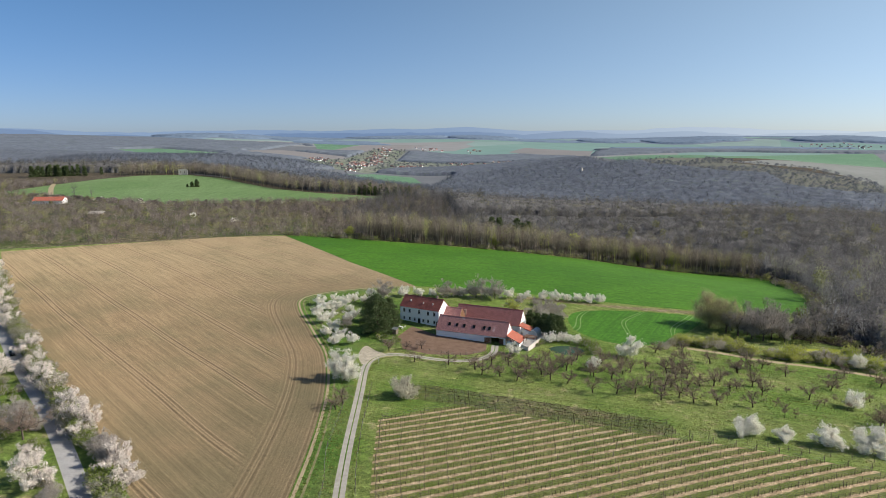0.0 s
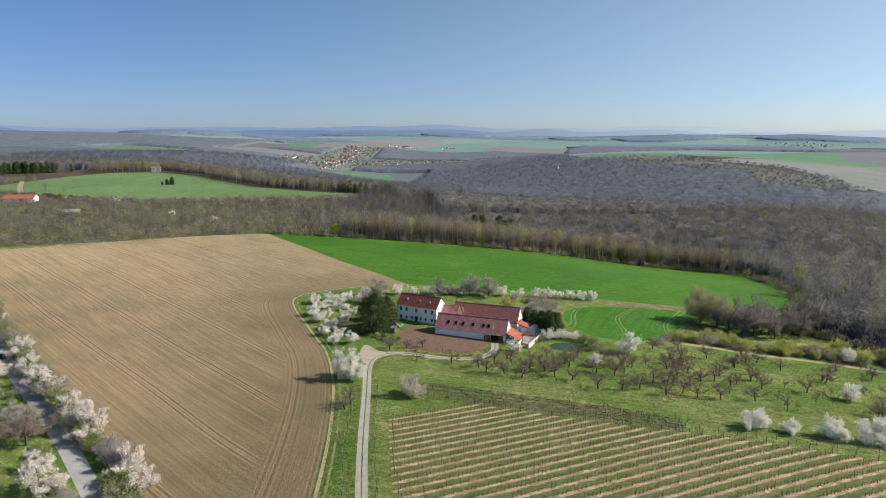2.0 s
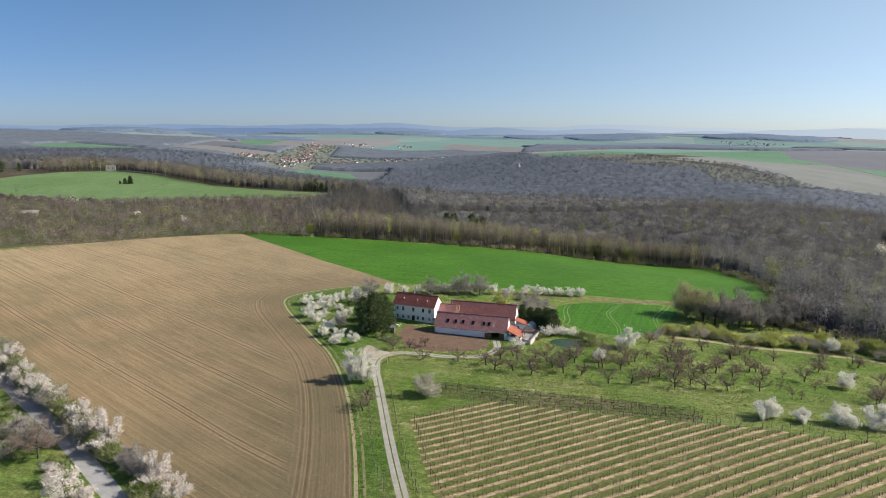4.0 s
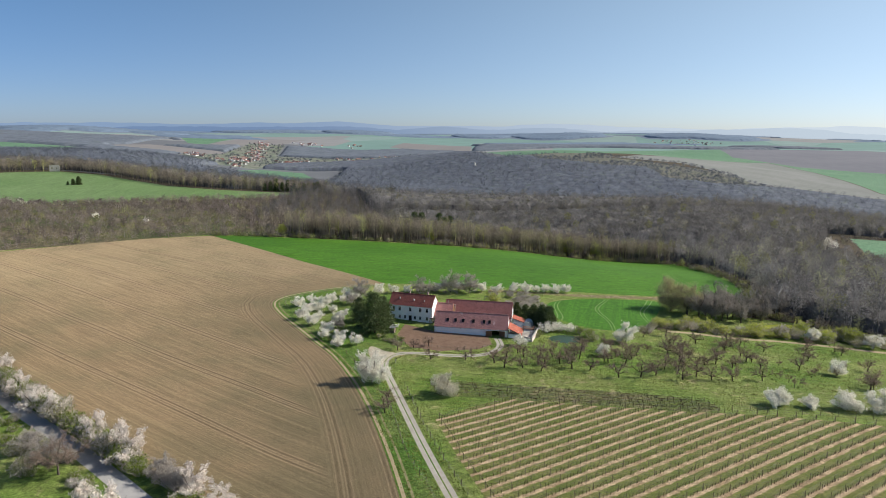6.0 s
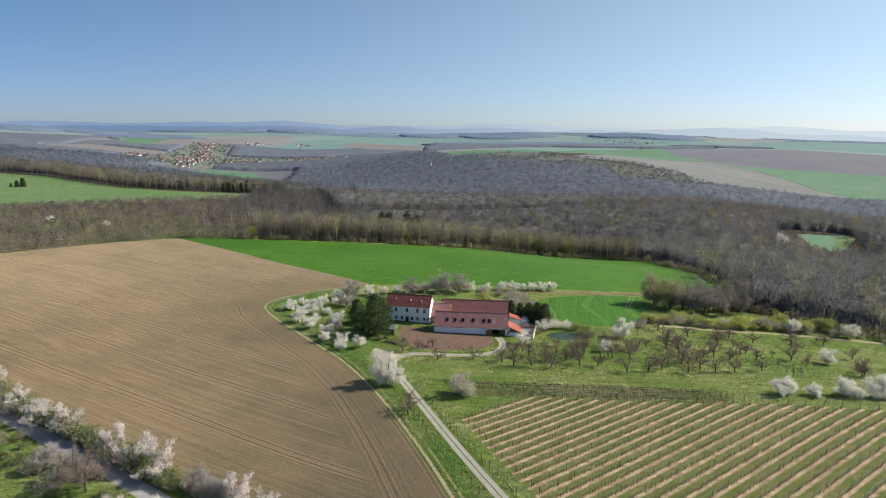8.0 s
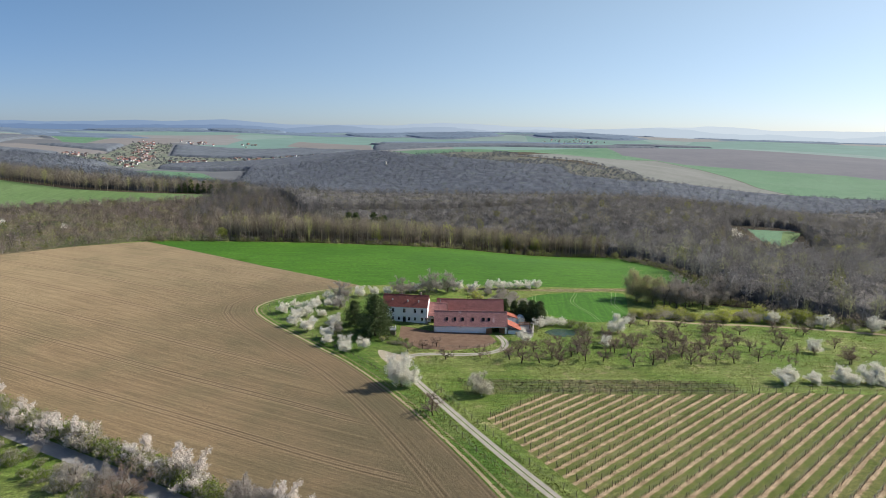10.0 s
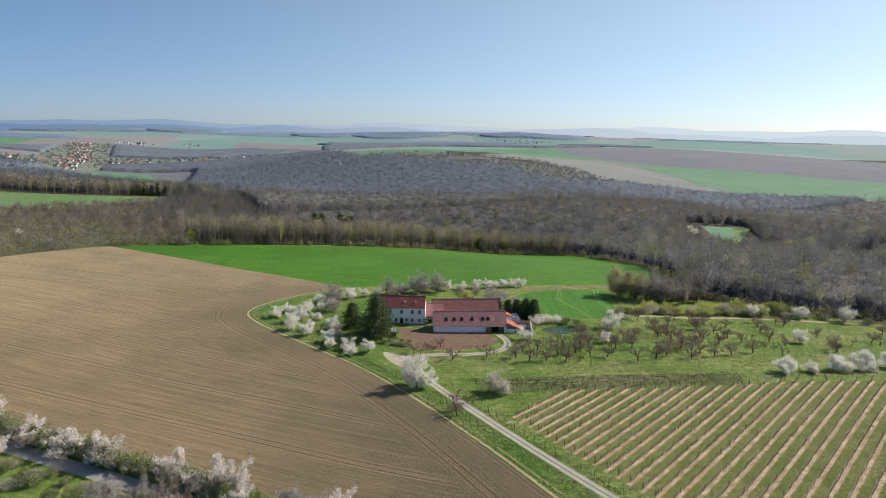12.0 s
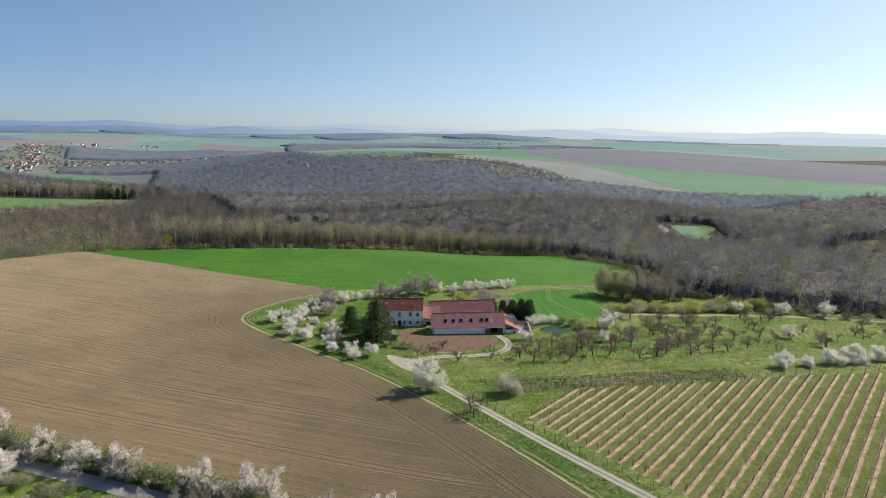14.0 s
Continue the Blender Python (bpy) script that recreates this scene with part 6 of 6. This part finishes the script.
for x0, turn in ((x, 200), (x + w, -25)):
    leaf = boxes("gate_leaf", [((k * 0.31, 0, 0), (k * 0.31 + 0.29, 0.05, h - 0.1)) for k in range(8)] + [((0.0, 0.051, 0.4), (2.4, 0.1, 0.55)), ((0.0, 0.051, h - 0.7), (2.4, 0.1, h - 0.55))], M["timber"])
    ob = child("gate_leaf", leaf, barn, "open brown timber gate leaf")
    ob.matrix_local = pose(x0, -0.06, z + 0.05, 0, 0, turn if x0 == x else 180 + turn)
child("loft_beam", boxes("loft_beam", [((x - 0.2, 0.05, z + h), (x + w + 0.2, 0.3, z + h + 0.25))], M["timber"]), barn)
child("threshing_floor", boxes("threshing_floor", [((0.4, 0.4, -1.0), (BL - 0.4, BD - 0.4, -0.9))], M["inside"]), barn)
v, f = tube_arrays([(-0.1, -0.4, 3.15), (BL + 0.1, -0.4, 3.15)], [0.08, 0.08], 6)
child("gutter", tri_mesh("gutter", v, f, [M["metal"]]), barn)

# rear barn across the yard
rear = empty("rear_barn", pose(5.0, 266.6, -1.4, 0, 0, -22.3), "broad white barn with a large red tiled roof", "barn")
gabled(rear, 28.5, 10.0, 3.3, 8.5, [], "roof_rear", roof_label="large plain red tiled roof")
chimney(rear, 4.2, 1.6, 4.5, 7.2, 0.7)
v, f = tube_arrays([(1.6, 0.6, 3.0), (1.6, 0.6, 9.6)], [0.09, 0.09], 6)
child("flue", tri_mesh("flue", v, f, [M["metal"]]), rear)

# short wing between house and rear barn
wing = empty("wing", pose(-0.5, 262.0, -0.3, 0, 0, -22.3), "short wing with a red tiled roof and timbered gable", "annexe")
gabled(wing, 7.5, 8.0, 3.4, 7.6, [(1.0, 0.0, 2.6, 2.6), (4.4, 0.6, 1.4, 1.6)], "roof_barn", roof_label="red tiled roof of the short wing")
for k in range(14):
    y = 0.5 + k * 0.52
    top = 3.4 + 4.1 * (1 - abs(y + 0.2 - 4.0) / 4.0)
    child("board", boxes("board", [((7.52, y, 3.0), (7.6, y + 0.48, top))], M["timber"]), wing)
child("porch_roof", boxes("porch_roof", [((-1.2, -3.2, 2.6), (3.2, 0.0, 2.75))], M["inside"]), wing)
for x, y in ((-1.1, -3.1), (3.0, -3.1)):
    child("porch_post", boxes("porch_post", [((x - 0.08, y - 0.08, -0.8), (x + 0.08, y + 0.08, 2.6))], M["timber"]), wing)

# lean-to with new tiles at the long barn's end
lean = empty("lean_to", pose(24.4, 238.2, -1.5, 0, 0, -22.3), "small white lean-to with bright orange-red tiles", "shed")
wall(lean, panel(5.0, 2.4, [(3.0, 0.0, 1.0, 2.0)]), Matrix.Identity(4))
wall(lean, panel(7.6, 2.4, []), Matrix.Translation((5.0, 0, 0)) @ Matrix.Rotation(math.pi / 2, 4, "Z"))
wall(lean, panel(5.0, 2.4, []), Matrix.Translation((5.0, 7.6, 0)) @ Matrix.Rotation(math.pi, 4, "Z"))
roof_slab(lean, (5.4, -0.3, 2.45), (5.4, 7.9, 2.45), (0.0, 7.9, 4.9), (0.0, -0.3, 4.9), "roof_new", label="bright orange-red tiled lean-to roof")
shed = empty("yard_shed", pose(30.6, 252.4, -1.2, 0, 0, -22.3), "little white yard shed with an orange-red roof", "shed")
wall(shed, panel(4.6, 2.6, [(0.8, 0.0, 1.0, 2.0)]), Matrix.Identity(4))
wall(shed, panel(4.6, 2.6, [(1.2, 0.0, 1.2, 2.0)]), Matrix.Translation((4.6, 0, 0)) @ Matrix.Rotation(math.pi / 2, 4, "Z"))
wall(shed, panel(4.6, 2.6, []), Matrix.Translation((4.6, 4.6, 0)) @ Matrix.Rotation(math.pi, 4, "Z"))
roof_slab(shed, (5.0, -0.3, 2.7), (5.0, 4.9, 2.7), (0.0, 4.9, 4.3), (0.0, -0.3, 4.3), "roof_new", label="orange-red tiled shed roof")

# yard wall and greenhouse
yard = empty("yard_wall", pose(31.9, 231.4, -0.7, 0, 0, 59.5), "pinkish-white plastered wall along the farm yard", "wall")
child("wall", boxes("wall", [((0, 0, -1.0), (12.0, 0.3, 1.9))], M["wall_pink"]), yard)
child("coping", boxes("coping", [((-0.1, -0.08, 1.9), (12.1, 0.38, 2.0))], M["stone"]), yard)
yard2 = empty("yard_wall", pose(29.6, 235.0, -0.7, 0, 0, -57), "low pinkish end wall of the farm yard", "wall")
child("wall", boxes("wall", [((0, 0, -1.0), (4.0, 0.3, 1.6))], M["wall_pink"]), yard2)
pergola = empty("pergola", pose(31.2, 241.5, -0.7, 0, 0, -27), "brown timber pergola roof in the farm yard", "pergola")
for x in (0.1, 4.3):
    for y in (0.1, 3.3):
        child("post", boxes("post", [((x - 0.07, y - 0.07, -0.5), (x + 0.07, y + 0.07, 2.3))], M["timber"]), pergola)
for y in (0.1, 3.3):
    child("beam", boxes("beam", [((-0.2, y - 0.07, 2.3), (4.6, y + 0.07, 2.46))], M["timber"]), pergola)
slat = boxes("slat", [((-0.06, -0.3, 2.464), (0.06, 3.7, 2.54))], M["timber"])
for k in range(12):
    child("slat", slat, pergola).location = (0.1 + 0.385 * k, 0, 0)
hoop = empty("greenhouse", pose(36.0, 249.6, -0.8, 0, 0, -27), "small arched pale film greenhouse in the yard", "greenhouse")
hoop.scale = (1.2, 1.1, 1.25)
gv, gf = [], []
for i in range(9):
    a = math.pi * i / 8
    gv += [(1.7 * math.cos(a), 0, 2.0 * math.sin(a)), (1.7 * math.cos(a), 5.0, 2.0 * math.sin(a))]
    if i:
        gf.append((2 * i - 2, 2 * i, 2 * i + 1, 2 * i - 1))
child("cover", mesh_of("cover", gv, gf + [tuple(range(0, 18, 2)), tuple(range(17, 0, -2))], [M["film"]], True), hoop)
for y in (0.0, 1.25, 2.5, 3.75, 5.0):
    v, f = tube_arrays([(1.72 * math.cos(math.pi * i / 8), y, 2.03 * math.sin(math.pi * i / 8)) for i in range(9)], [0.04] * 9, 5)
    child("hoop", tri_mesh("hoop", v, f, [M["metal"]]), hoop)

# ---- vineyard ----
row_dir = np.array((math.cos(radians(ROW_TURN)), math.sin(radians(ROW_TURN))))
row_n = np.array((-row_dir[1], row_dir[0]))
post_me = boxes("post", [((-0.04, -0.04, -0.3), (0.04, 0.04, 1.7))], M["post"])
end_me = tri_mesh("end_post", *joined([tube_arrays([(0, 0, -0.3), (0, 0, 1.9)], [0.08, 0.07], 6), tube_arrays([(0, 0, 1.6), (-1.1, 0, -0.1)], [0.05, 0.05], 5)]), [M["post"]])
rng = np.random.default_rng(21)


def vine_row(offset, poly, label, group, gap=5.5):
    """One trellised row: posts, wires, and a knotty vine at every metre."""
    s = np.arange(-120, 260, 0.5)
    x, y = row_dir[0] * s + row_n[0] * offset, row_dir[1] * s + row_n[1] * offset
    ok = inside(poly, x, y) & (y > 92)
    if ok.sum() < 16:
        return
    s0, s1 = s[ok][0] + 0.8, s[ok][-1] - 0.8
    ob = empty("vine_row", Matrix.Identity(4), label, "vine row", group)
    n = max(2, int((s1 - s0) / gap) + 1)
    marks = np.linspace(s0, s1, n)
    tops = []
    for i, q in enumerate(marks):
        px, py = row_dir * q + row_n * offset
        end = i in (0, n - 1)
        p = child("end_post" if end else "post", end_me if end else post_me, ob)
        p.matrix_world = pose(*spot(px, py), rng.normal() * 2, rng.normal() * 2, ROW_TURN + (180 if i == 0 else 0))
        tops.append(np.array(spot(px, py)))
    for h in (0.75, 1.2, 1.6):
        child("wire", tri_mesh("wire", *tube_arrays([t + (0, 0, h) for t in tops], [0.012] * n, 3), [M["wire"]]), ob)
    q = np.arange(s0 + 0.6, s1 - 0.4, 1.05)
    q = q[rng.random(len(q)) > 0.06] + 0.0
    base = np.column_stack([row_dir[0] * q + row_n[0] * offset, row_dir[1] * q + row_n[1] * offset])
    z = land(base[:, 0], base[:, 1])
    foot = np.column_stack([base + rng.normal(size=base.shape) * 0.06, z - 0.1])
    head = np.column_stack([base + rng.normal(size=base.shape) * 0.12, z + rng.uniform(0.65, 0.95, len(q))])
    along = np.array((row_dir[0], row_dir[1], 0))
    bits = [blades(rng, foot, head + (0, 0, 0.2), np.full(len(q), 0.1)), blades(rng, foot, head + (0, 0, 0.2), np.full(len(q), 0.1))]
    for side in (-1, 1):
        for _ in range(2):
            bits.append(blades(rng, head - (0, 0, 0.1), head + along * side * rng.uniform(0.3, 0.8, (len(q), 1)) + np.column_stack([np.zeros((len(q), 2)), rng.uniform(-0.1, 0.5, len(q))]), np.full(len(q), 0.045)))
    v, f = joined(bits)
    tagged(child("vine_growth", tri_mesh("vine_growth", v, f, [M["vine"]]), ob), kind="stuff")


for k in range(34):
    vine_row(ROW_FIRST - ROW_GAP * k, VINEYARD, "trellised row of leafless pruned vines on wooden posts", "vineyard rows")

# old trellis along the vineyard's upper side


def old_row(line, label):
    ob = empty("old_trellis", Matrix.Identity(4), label, "trellis", "old trellis rows")
    tops, d = [], np.array(line[-1], float) - np.array(line[0], float)
    n = int(np.linalg.norm(d) / 4.6)
    for i in range(n + 1):
        x, y = np.array(line[0], float) + d * i / n
        p = child("post", post_me, ob)
        p.matrix_world = pose(*spot(x, y), rng.normal() * 3, rng.normal() * 3, rng.uniform(0, 90))
        p.scale = (0.9, 0.9, 0.8)
        tops.append(np.array(spot(x, y)))
    for h in (0.5, 0.9, 1.2):
        child("wire", tri_mesh("wire", *tube_arrays([t + (0, 0, h) for t in tops], [0.014] * len(tops), 3), [M["wire"]]), ob)
    t = rng.uniform(0, 1, (int(n * 4.0), 1))
    at = np.column_stack([np.array(line[0], float) + d * t, np.zeros(len(t))])
    at[:, 2] = land(at[:, 0], at[:, 1])
    up = at + np.column_stack([rng.normal(size=(len(t), 2)) * 0.12, rng.uniform(0.75, 0.95, len(t))])
    run = np.append(d / np.linalg.norm(d), 0.0)
    arms = [blades(rng, up - (0, 0, 0.15), up + run * q + np.column_stack([rng.normal(size=(len(t), 2)) * 0.05, rng.uniform(0.02, 0.2, len(t))]), np.full(len(t), 0.058)) for q in (-1.2, 1.2)]
    v, f = joined([blades(rng, at, up, np.full(len(t), 0.085)), *arms])
    tagged(child("vine_growth", tri_mesh("vine_growth", v, f, [M["vine"]]), ob), kind="stuff")


for k in range(5):
    old_row([(-14, 188.0 + 2.6 * k), (60, 153.8 + 2.3 * k)], "old neglected trellis row with crooked posts in grass")

# ---- fences ----
fence_me = tri_mesh("fence_post", *tube_arrays([(0, 0, -0.3), (0, 0, 0.8), (0.02, 0, 1.7)], [0.07, 0.065, 0.06], 6), [M["post"]])


def fence(line, step, label, high=1.0):
    ob = empty("fence", Matrix.Identity(4), label, "fence")
    tops, left = [], 0.0
    for a, b in zip(line, line[1:]):
        a, b = np.array(a, float), np.array(b, float)
        d = np.linalg.norm(b - a)
        q = left
        while q < d:
            x, y = a + (b - a) * q / d
            p = child("post", fence_me, ob)
            p.matrix_world = pose(*spot(x, y), rng.normal() * 3, rng.normal() * 3, 0)
            p.scale = (1, 1, high)
            tops.append(np.array(spot(x, y)))
            q += step
        left = q - d
    for h in (0.5, 1.0, 1.5):
        child("wire", tri_mesh("wire", *tube_arrays([t + (0, 0, h * high) for t in tops], [0.012] * len(tops), 3), [M["wire"]]), ob)


fence([(-18.4, 124), (-20, 137), (-20.9, 147), (-21.9, 166), (-22.2, 182), (-22.6, 196)], 4.2, "wire fence on dark wooden posts beside the gravel track")
fence([(-26, 118), (-26.5, 133), (-28, 142), (-29, 150), (-29, 162), (-29, 175), (-30, 188)], 4.2, "wire fence on wooden posts between track and field verge")
fence([(63, 154.5), (71, 151.3), (81, 147.5), (95, 142.5), (116, 136), (150, 122)], 4.5, "wire fence on wooden posts below the blossoming trees")
fence(shifted(FIELD_EDGE, 5.5)[2:34], 3.0, "low garden fence of thin wooden posts along the verge", 0.75)
fence([(-22, 241), (-16, 236), (-4, 230), (5, 225.8), (12, 227.5), (16.5, 231)], 2.5, "low fence round the garden bed", 0.6)
fence(shifted([(-272, 392), (-217, 420), (-155, 456), (-118, 472)], 4.0), 5.0, "weathered post fence behind the brown field", 0.8)

# ---- smaller and farther things ----
sign = empty("marker_post", pose(*spot(-22.6, 216.8)), "white marker post with a small board on grass", "sign")
child("post", boxes("post", [((-0.06, -0.06, -0.2), (0.06, 0.06, 1.6))], M["frame"]), sign)
child("board", boxes("board", [((-0.3, -0.09, 1.2), (0.3, -0.06, 1.6))], M["frame"]), sign)

shed = empty("garden_shed", pose(*spot(-20.6, 250.2), 0, 0, -29), "small grey timber garden shed beside the conifers", "shed")
child("wall", boxes("wall", [((0, 0, -0.3), (2.0, 1.8, 2.0))], M["post"]), shed)
child("roof", mesh_of("roof", [(-0.15, -0.15, 2.05), (2.15, -0.15, 2.05), (2.15, 1.95, 2.4), (-0.15, 1.95, 2.4), (-0.15, -0.15, 1.97), (2.15, -0.15, 1.97), (2.15, 1.95, 2.32), (-0.15, 1.95, 2.32)], [(0, 1, 2, 3), (7, 6, 5, 4), (0, 4, 5, 1), (1, 5, 6, 2), (2, 6, 7, 3), (3, 7, 4, 0)], [M["metal"]]), shed)
table = empty("garden_table", pose(*spot(-17.6, 257.5), 0, 0, -20), "white plastic garden table on the lawn", "table")
child("tabletop", boxes("tabletop", [((-0.9, -0.5, 0.69), (0.9, 0.5, 0.74))], M["plastic"]), table)
for x in (-0.8, 0.8):
    for y in (-0.42, 0.42):
        child("leg", boxes("leg", [((x - 0.04, y - 0.04, 0), (x + 0.04, y + 0.04, 0.69))], M["plastic"]), table)
seat_me, back_me, leg_me = (boxes(n, [q], M["plastic"]) for n, q in (("seat", ((-0.28, -0.28, 0.4), (0.28, 0.28, 0.45))), ("backrest", ((-0.28, 0.24, 0.45), (0.28, 0.29, 0.9))), ("leg", ((-0.025, -0.025, 0), (0.025, 0.025, 0.4)))))
for x, y, turn in ((-18.9, 256.6, 100), (-16.6, 256.3, 200), (-18.0, 259.0, 10), (-15.9, 258.6, -60)):
    ob = empty("garden_chair", pose(*spot(x, y), 0, 0, turn), "white plastic garden chair on the lawn", "chair", "garden chairs")
    child("seat", seat_me, ob)
    child("backrest", back_me, ob)
    for dx in (-0.24, 0.24):
        for dy in (-0.24, 0.24):
            child("leg", leg_me, ob).location = (dx, dy, 0)

car = empty("car", pose(*spot(-149.8, 215.2), 0, 0, 129), "dark parked car on the country road", "car")
side = [(-2.1, 0.35), (-2.1, 0.8), (-1.9, 0.95), (-1.3, 1.0), (-0.7, 1.42), (0.9, 1.45), (1.6, 1.05), (2.1, 0.9), (2.15, 0.35)]
cv = [(x, s * (0.85 if z < 1.1 else 0.68), z) for s in (-1, 1) for x, z in side]
k = len(side)
cf = [tuple(range(k))[::-1], tuple(range(k, 2 * k))] + [(i, (i + 1) % k, k + (i + 1) % k, k + i) for i in range(k)]
child("body", mesh_of("body", cv, cf, [M["paint_dark"]]), car)
child("windscreen", mesh_of("windscreen", [(0.93, -0.6, 1.44), (0.93, 0.6, 1.44), (1.58, 0.7, 1.1), (1.58, -0.7, 1.1)], [(0, 3, 2, 1)], [M["pane"]]), car)
for x in (-1.35, 1.35):
    for y in (-0.86, 0.66):
        v, f = tube_arrays([(x, y, 0.32), (x, y + 0.2, 0.32)], [0.32, 0.32], 12)
        child("wheel", tri_mesh("wheel", v, f, [M["rubber"]]), car)


def cottage(w, d, eave, ridge, wall_mat, roof_mat, label):
    ob = empty("village_house", Matrix.Identity(4), label, "house", "village houses")
    h, r = w / 2, d / 2
    child("wall", mesh_of("wall", [(-h, -r, -3), (h, -r, -3), (h, r, -3), (-h, r, -3), (-h, -r, eave), (h, -r, eave), (h, r, eave), (-h, r, eave), (-h, 0, ridge - 0.2), (h, 0, ridge - 0.2)], [(0, 1, 5, 4), (2, 3, 7, 6), (1, 2, 6, 9, 5), (3, 0, 4, 8, 7)], [M[wall_mat]]), ob)
    o = 0.5
    rv = [(-h - o, -r - o, eave - 0.3), (h + o, -r - o, eave - 0.3), (h + o, 0, ridge), (-h - o, 0, ridge), (-h - o, r + o, eave - 0.3), (h + o, r + o, eave - 0.3)]
    rv += [(x, y, z - 0.3) for x, y, z in rv]
    child("roof", mesh_of("roof", rv, [(0, 1, 2, 3), (3, 2, 5, 4), (9, 8, 7, 6), (10, 11, 8, 9), (0, 6, 7, 1), (4, 5, 11, 10), (0, 3, 9, 6), (3, 4, 10, 9), (1, 7, 8, 2), (2, 8, 11, 5)], [M[roof_mat]]), ob)
    return ob


# grey walls and dulled roof colours stand in for haze
homes = [cottage(9, 7, 4, 7, "plaster", "roof_far", "small village house with pale walls and red roof"), cottage(8, 7, 3, 6.5, "stone", "roof_far", "small village house with grey walls and red roof"), cottage(12, 7, 3.5, 6.5, "stone", "roof_far", "long village house with grey walls and haze-dulled roof"), cottage(7, 6, 3.5, 6.5, "plaster", "roof_rear", "small white village house with a dark red roof")]
rng = np.random.default_rng(77)
for cx, cy, sx, sy, n in VILLAGE:
    for _ in range(int(n * 1.4)):
        x, y = cx + rng.normal() * sx, cy + rng.normal() * sy
        # shrunk below true size to look right from the camera
        copy_thing(homes[rng.integers(0, 4)], Matrix.LocRotScale(spot(x, y), Euler((0, 0, rng.uniform(0, 3.14))), None)).scale = [rng.uniform(0.5, 0.78)] * 3
retire(homes)

hall = empty("red_hall", pose(-393, 618, float(land(-385, 620)), 0, 0, 10), "low farm hall with a red metal roof", "barn")
wall(hall, panel(26, 3.6, [(14, 0, 4, 3.0)]), Matrix.Identity(4))
wall(hall, panel(14, 3.6, [], gable=2.6), Matrix.Translation((26, 0, 0)) @ Matrix.Rotation(math.pi / 2, 4, "Z"))
wall(hall, panel(14, 3.6, [], gable=2.6), Matrix.Translation((0, 14, 0)) @ Matrix.Rotation(-math.pi / 2, 4, "Z"))
roof_slab(hall, (-0.5, -0.8, 3.4), (26.5, -0.8, 3.4), (26.5, 7, 6.6), (-0.5, 7, 6.6), "roof_new")
roof_slab(hall, (26.5, 14.8, 3.4), (-0.5, 14.8, 3.4), (-0.5, 7.01, 6.6), (26.5, 7.01, 6.6), "roof_new")
cabin = empty("cabin", pose(-291, 527, float(land(-286, 528)), 0, 0, 5), "small pale timber cabin under construction among bushes", "cabin")
wall(cabin, panel(11, 2.8, [(2, 0.8, 1.2, 1.2), (6, 0, 1.2, 2.2)]), Matrix.Identity(4), "sand")
wall(cabin, panel(6, 2.8, []), Matrix.Translation((11, 0, 0)) @ Matrix.Rotation(math.pi / 2, 4, "Z"), "sand")
roof_slab(cabin, (-0.4, -0.6, 2.9), (11.4, -0.6, 2.9), (11.4, 6.4, 4.2), (-0.4, 6.4, 4.2), "gravel")
chapel = empty("chapel", pose(-364, 895, float(land(-364, 895)), 0, 0, 15), "pale stone ruin among flowering shrubs on a knoll", "ruin")
wall(chapel, panel(11, 7.5, [(2, 3, 1.4, 2.2), (7, 2.5, 1.6, 2.6)]), Matrix.Identity(4), "stone")
wall(chapel, panel(8, 6.0, []), Matrix.Translation((11, 0, 0)) @ Matrix.Rotation(math.pi / 2, 4, "Z"), "stone")
crag_v, crag_f = [], []
for s in range(7):
    for a in range(9):
        w = 2 * math.pi * a / 9
        r = 6.5 * (1 - s / 7.5) * (1 + 0.35 * noise.noise((math.cos(w) * 1.7, math.sin(w) * 1.7, s * 0.6)))
        crag_v.append((math.cos(w) * r, math.sin(w) * r, s * 2.6 - 3))
for s in range(6):
    for a in range(9):
        crag_f.append((s * 9 + a, s * 9 + (a + 1) % 9, s * 9 + 9 + (a + 1) % 9, s * 9 + 9 + a))
crag_f.append(tuple(range(54, 63)))
crag = new("rock_outcrop", mesh_of("rock_outcrop", crag_v, crag_f, [M["stone"]]))
crag.matrix_world = pose(*spot(240, 1128))
tagged(crag, "pale jagged rock outcrop above the wooded slope", "rock")
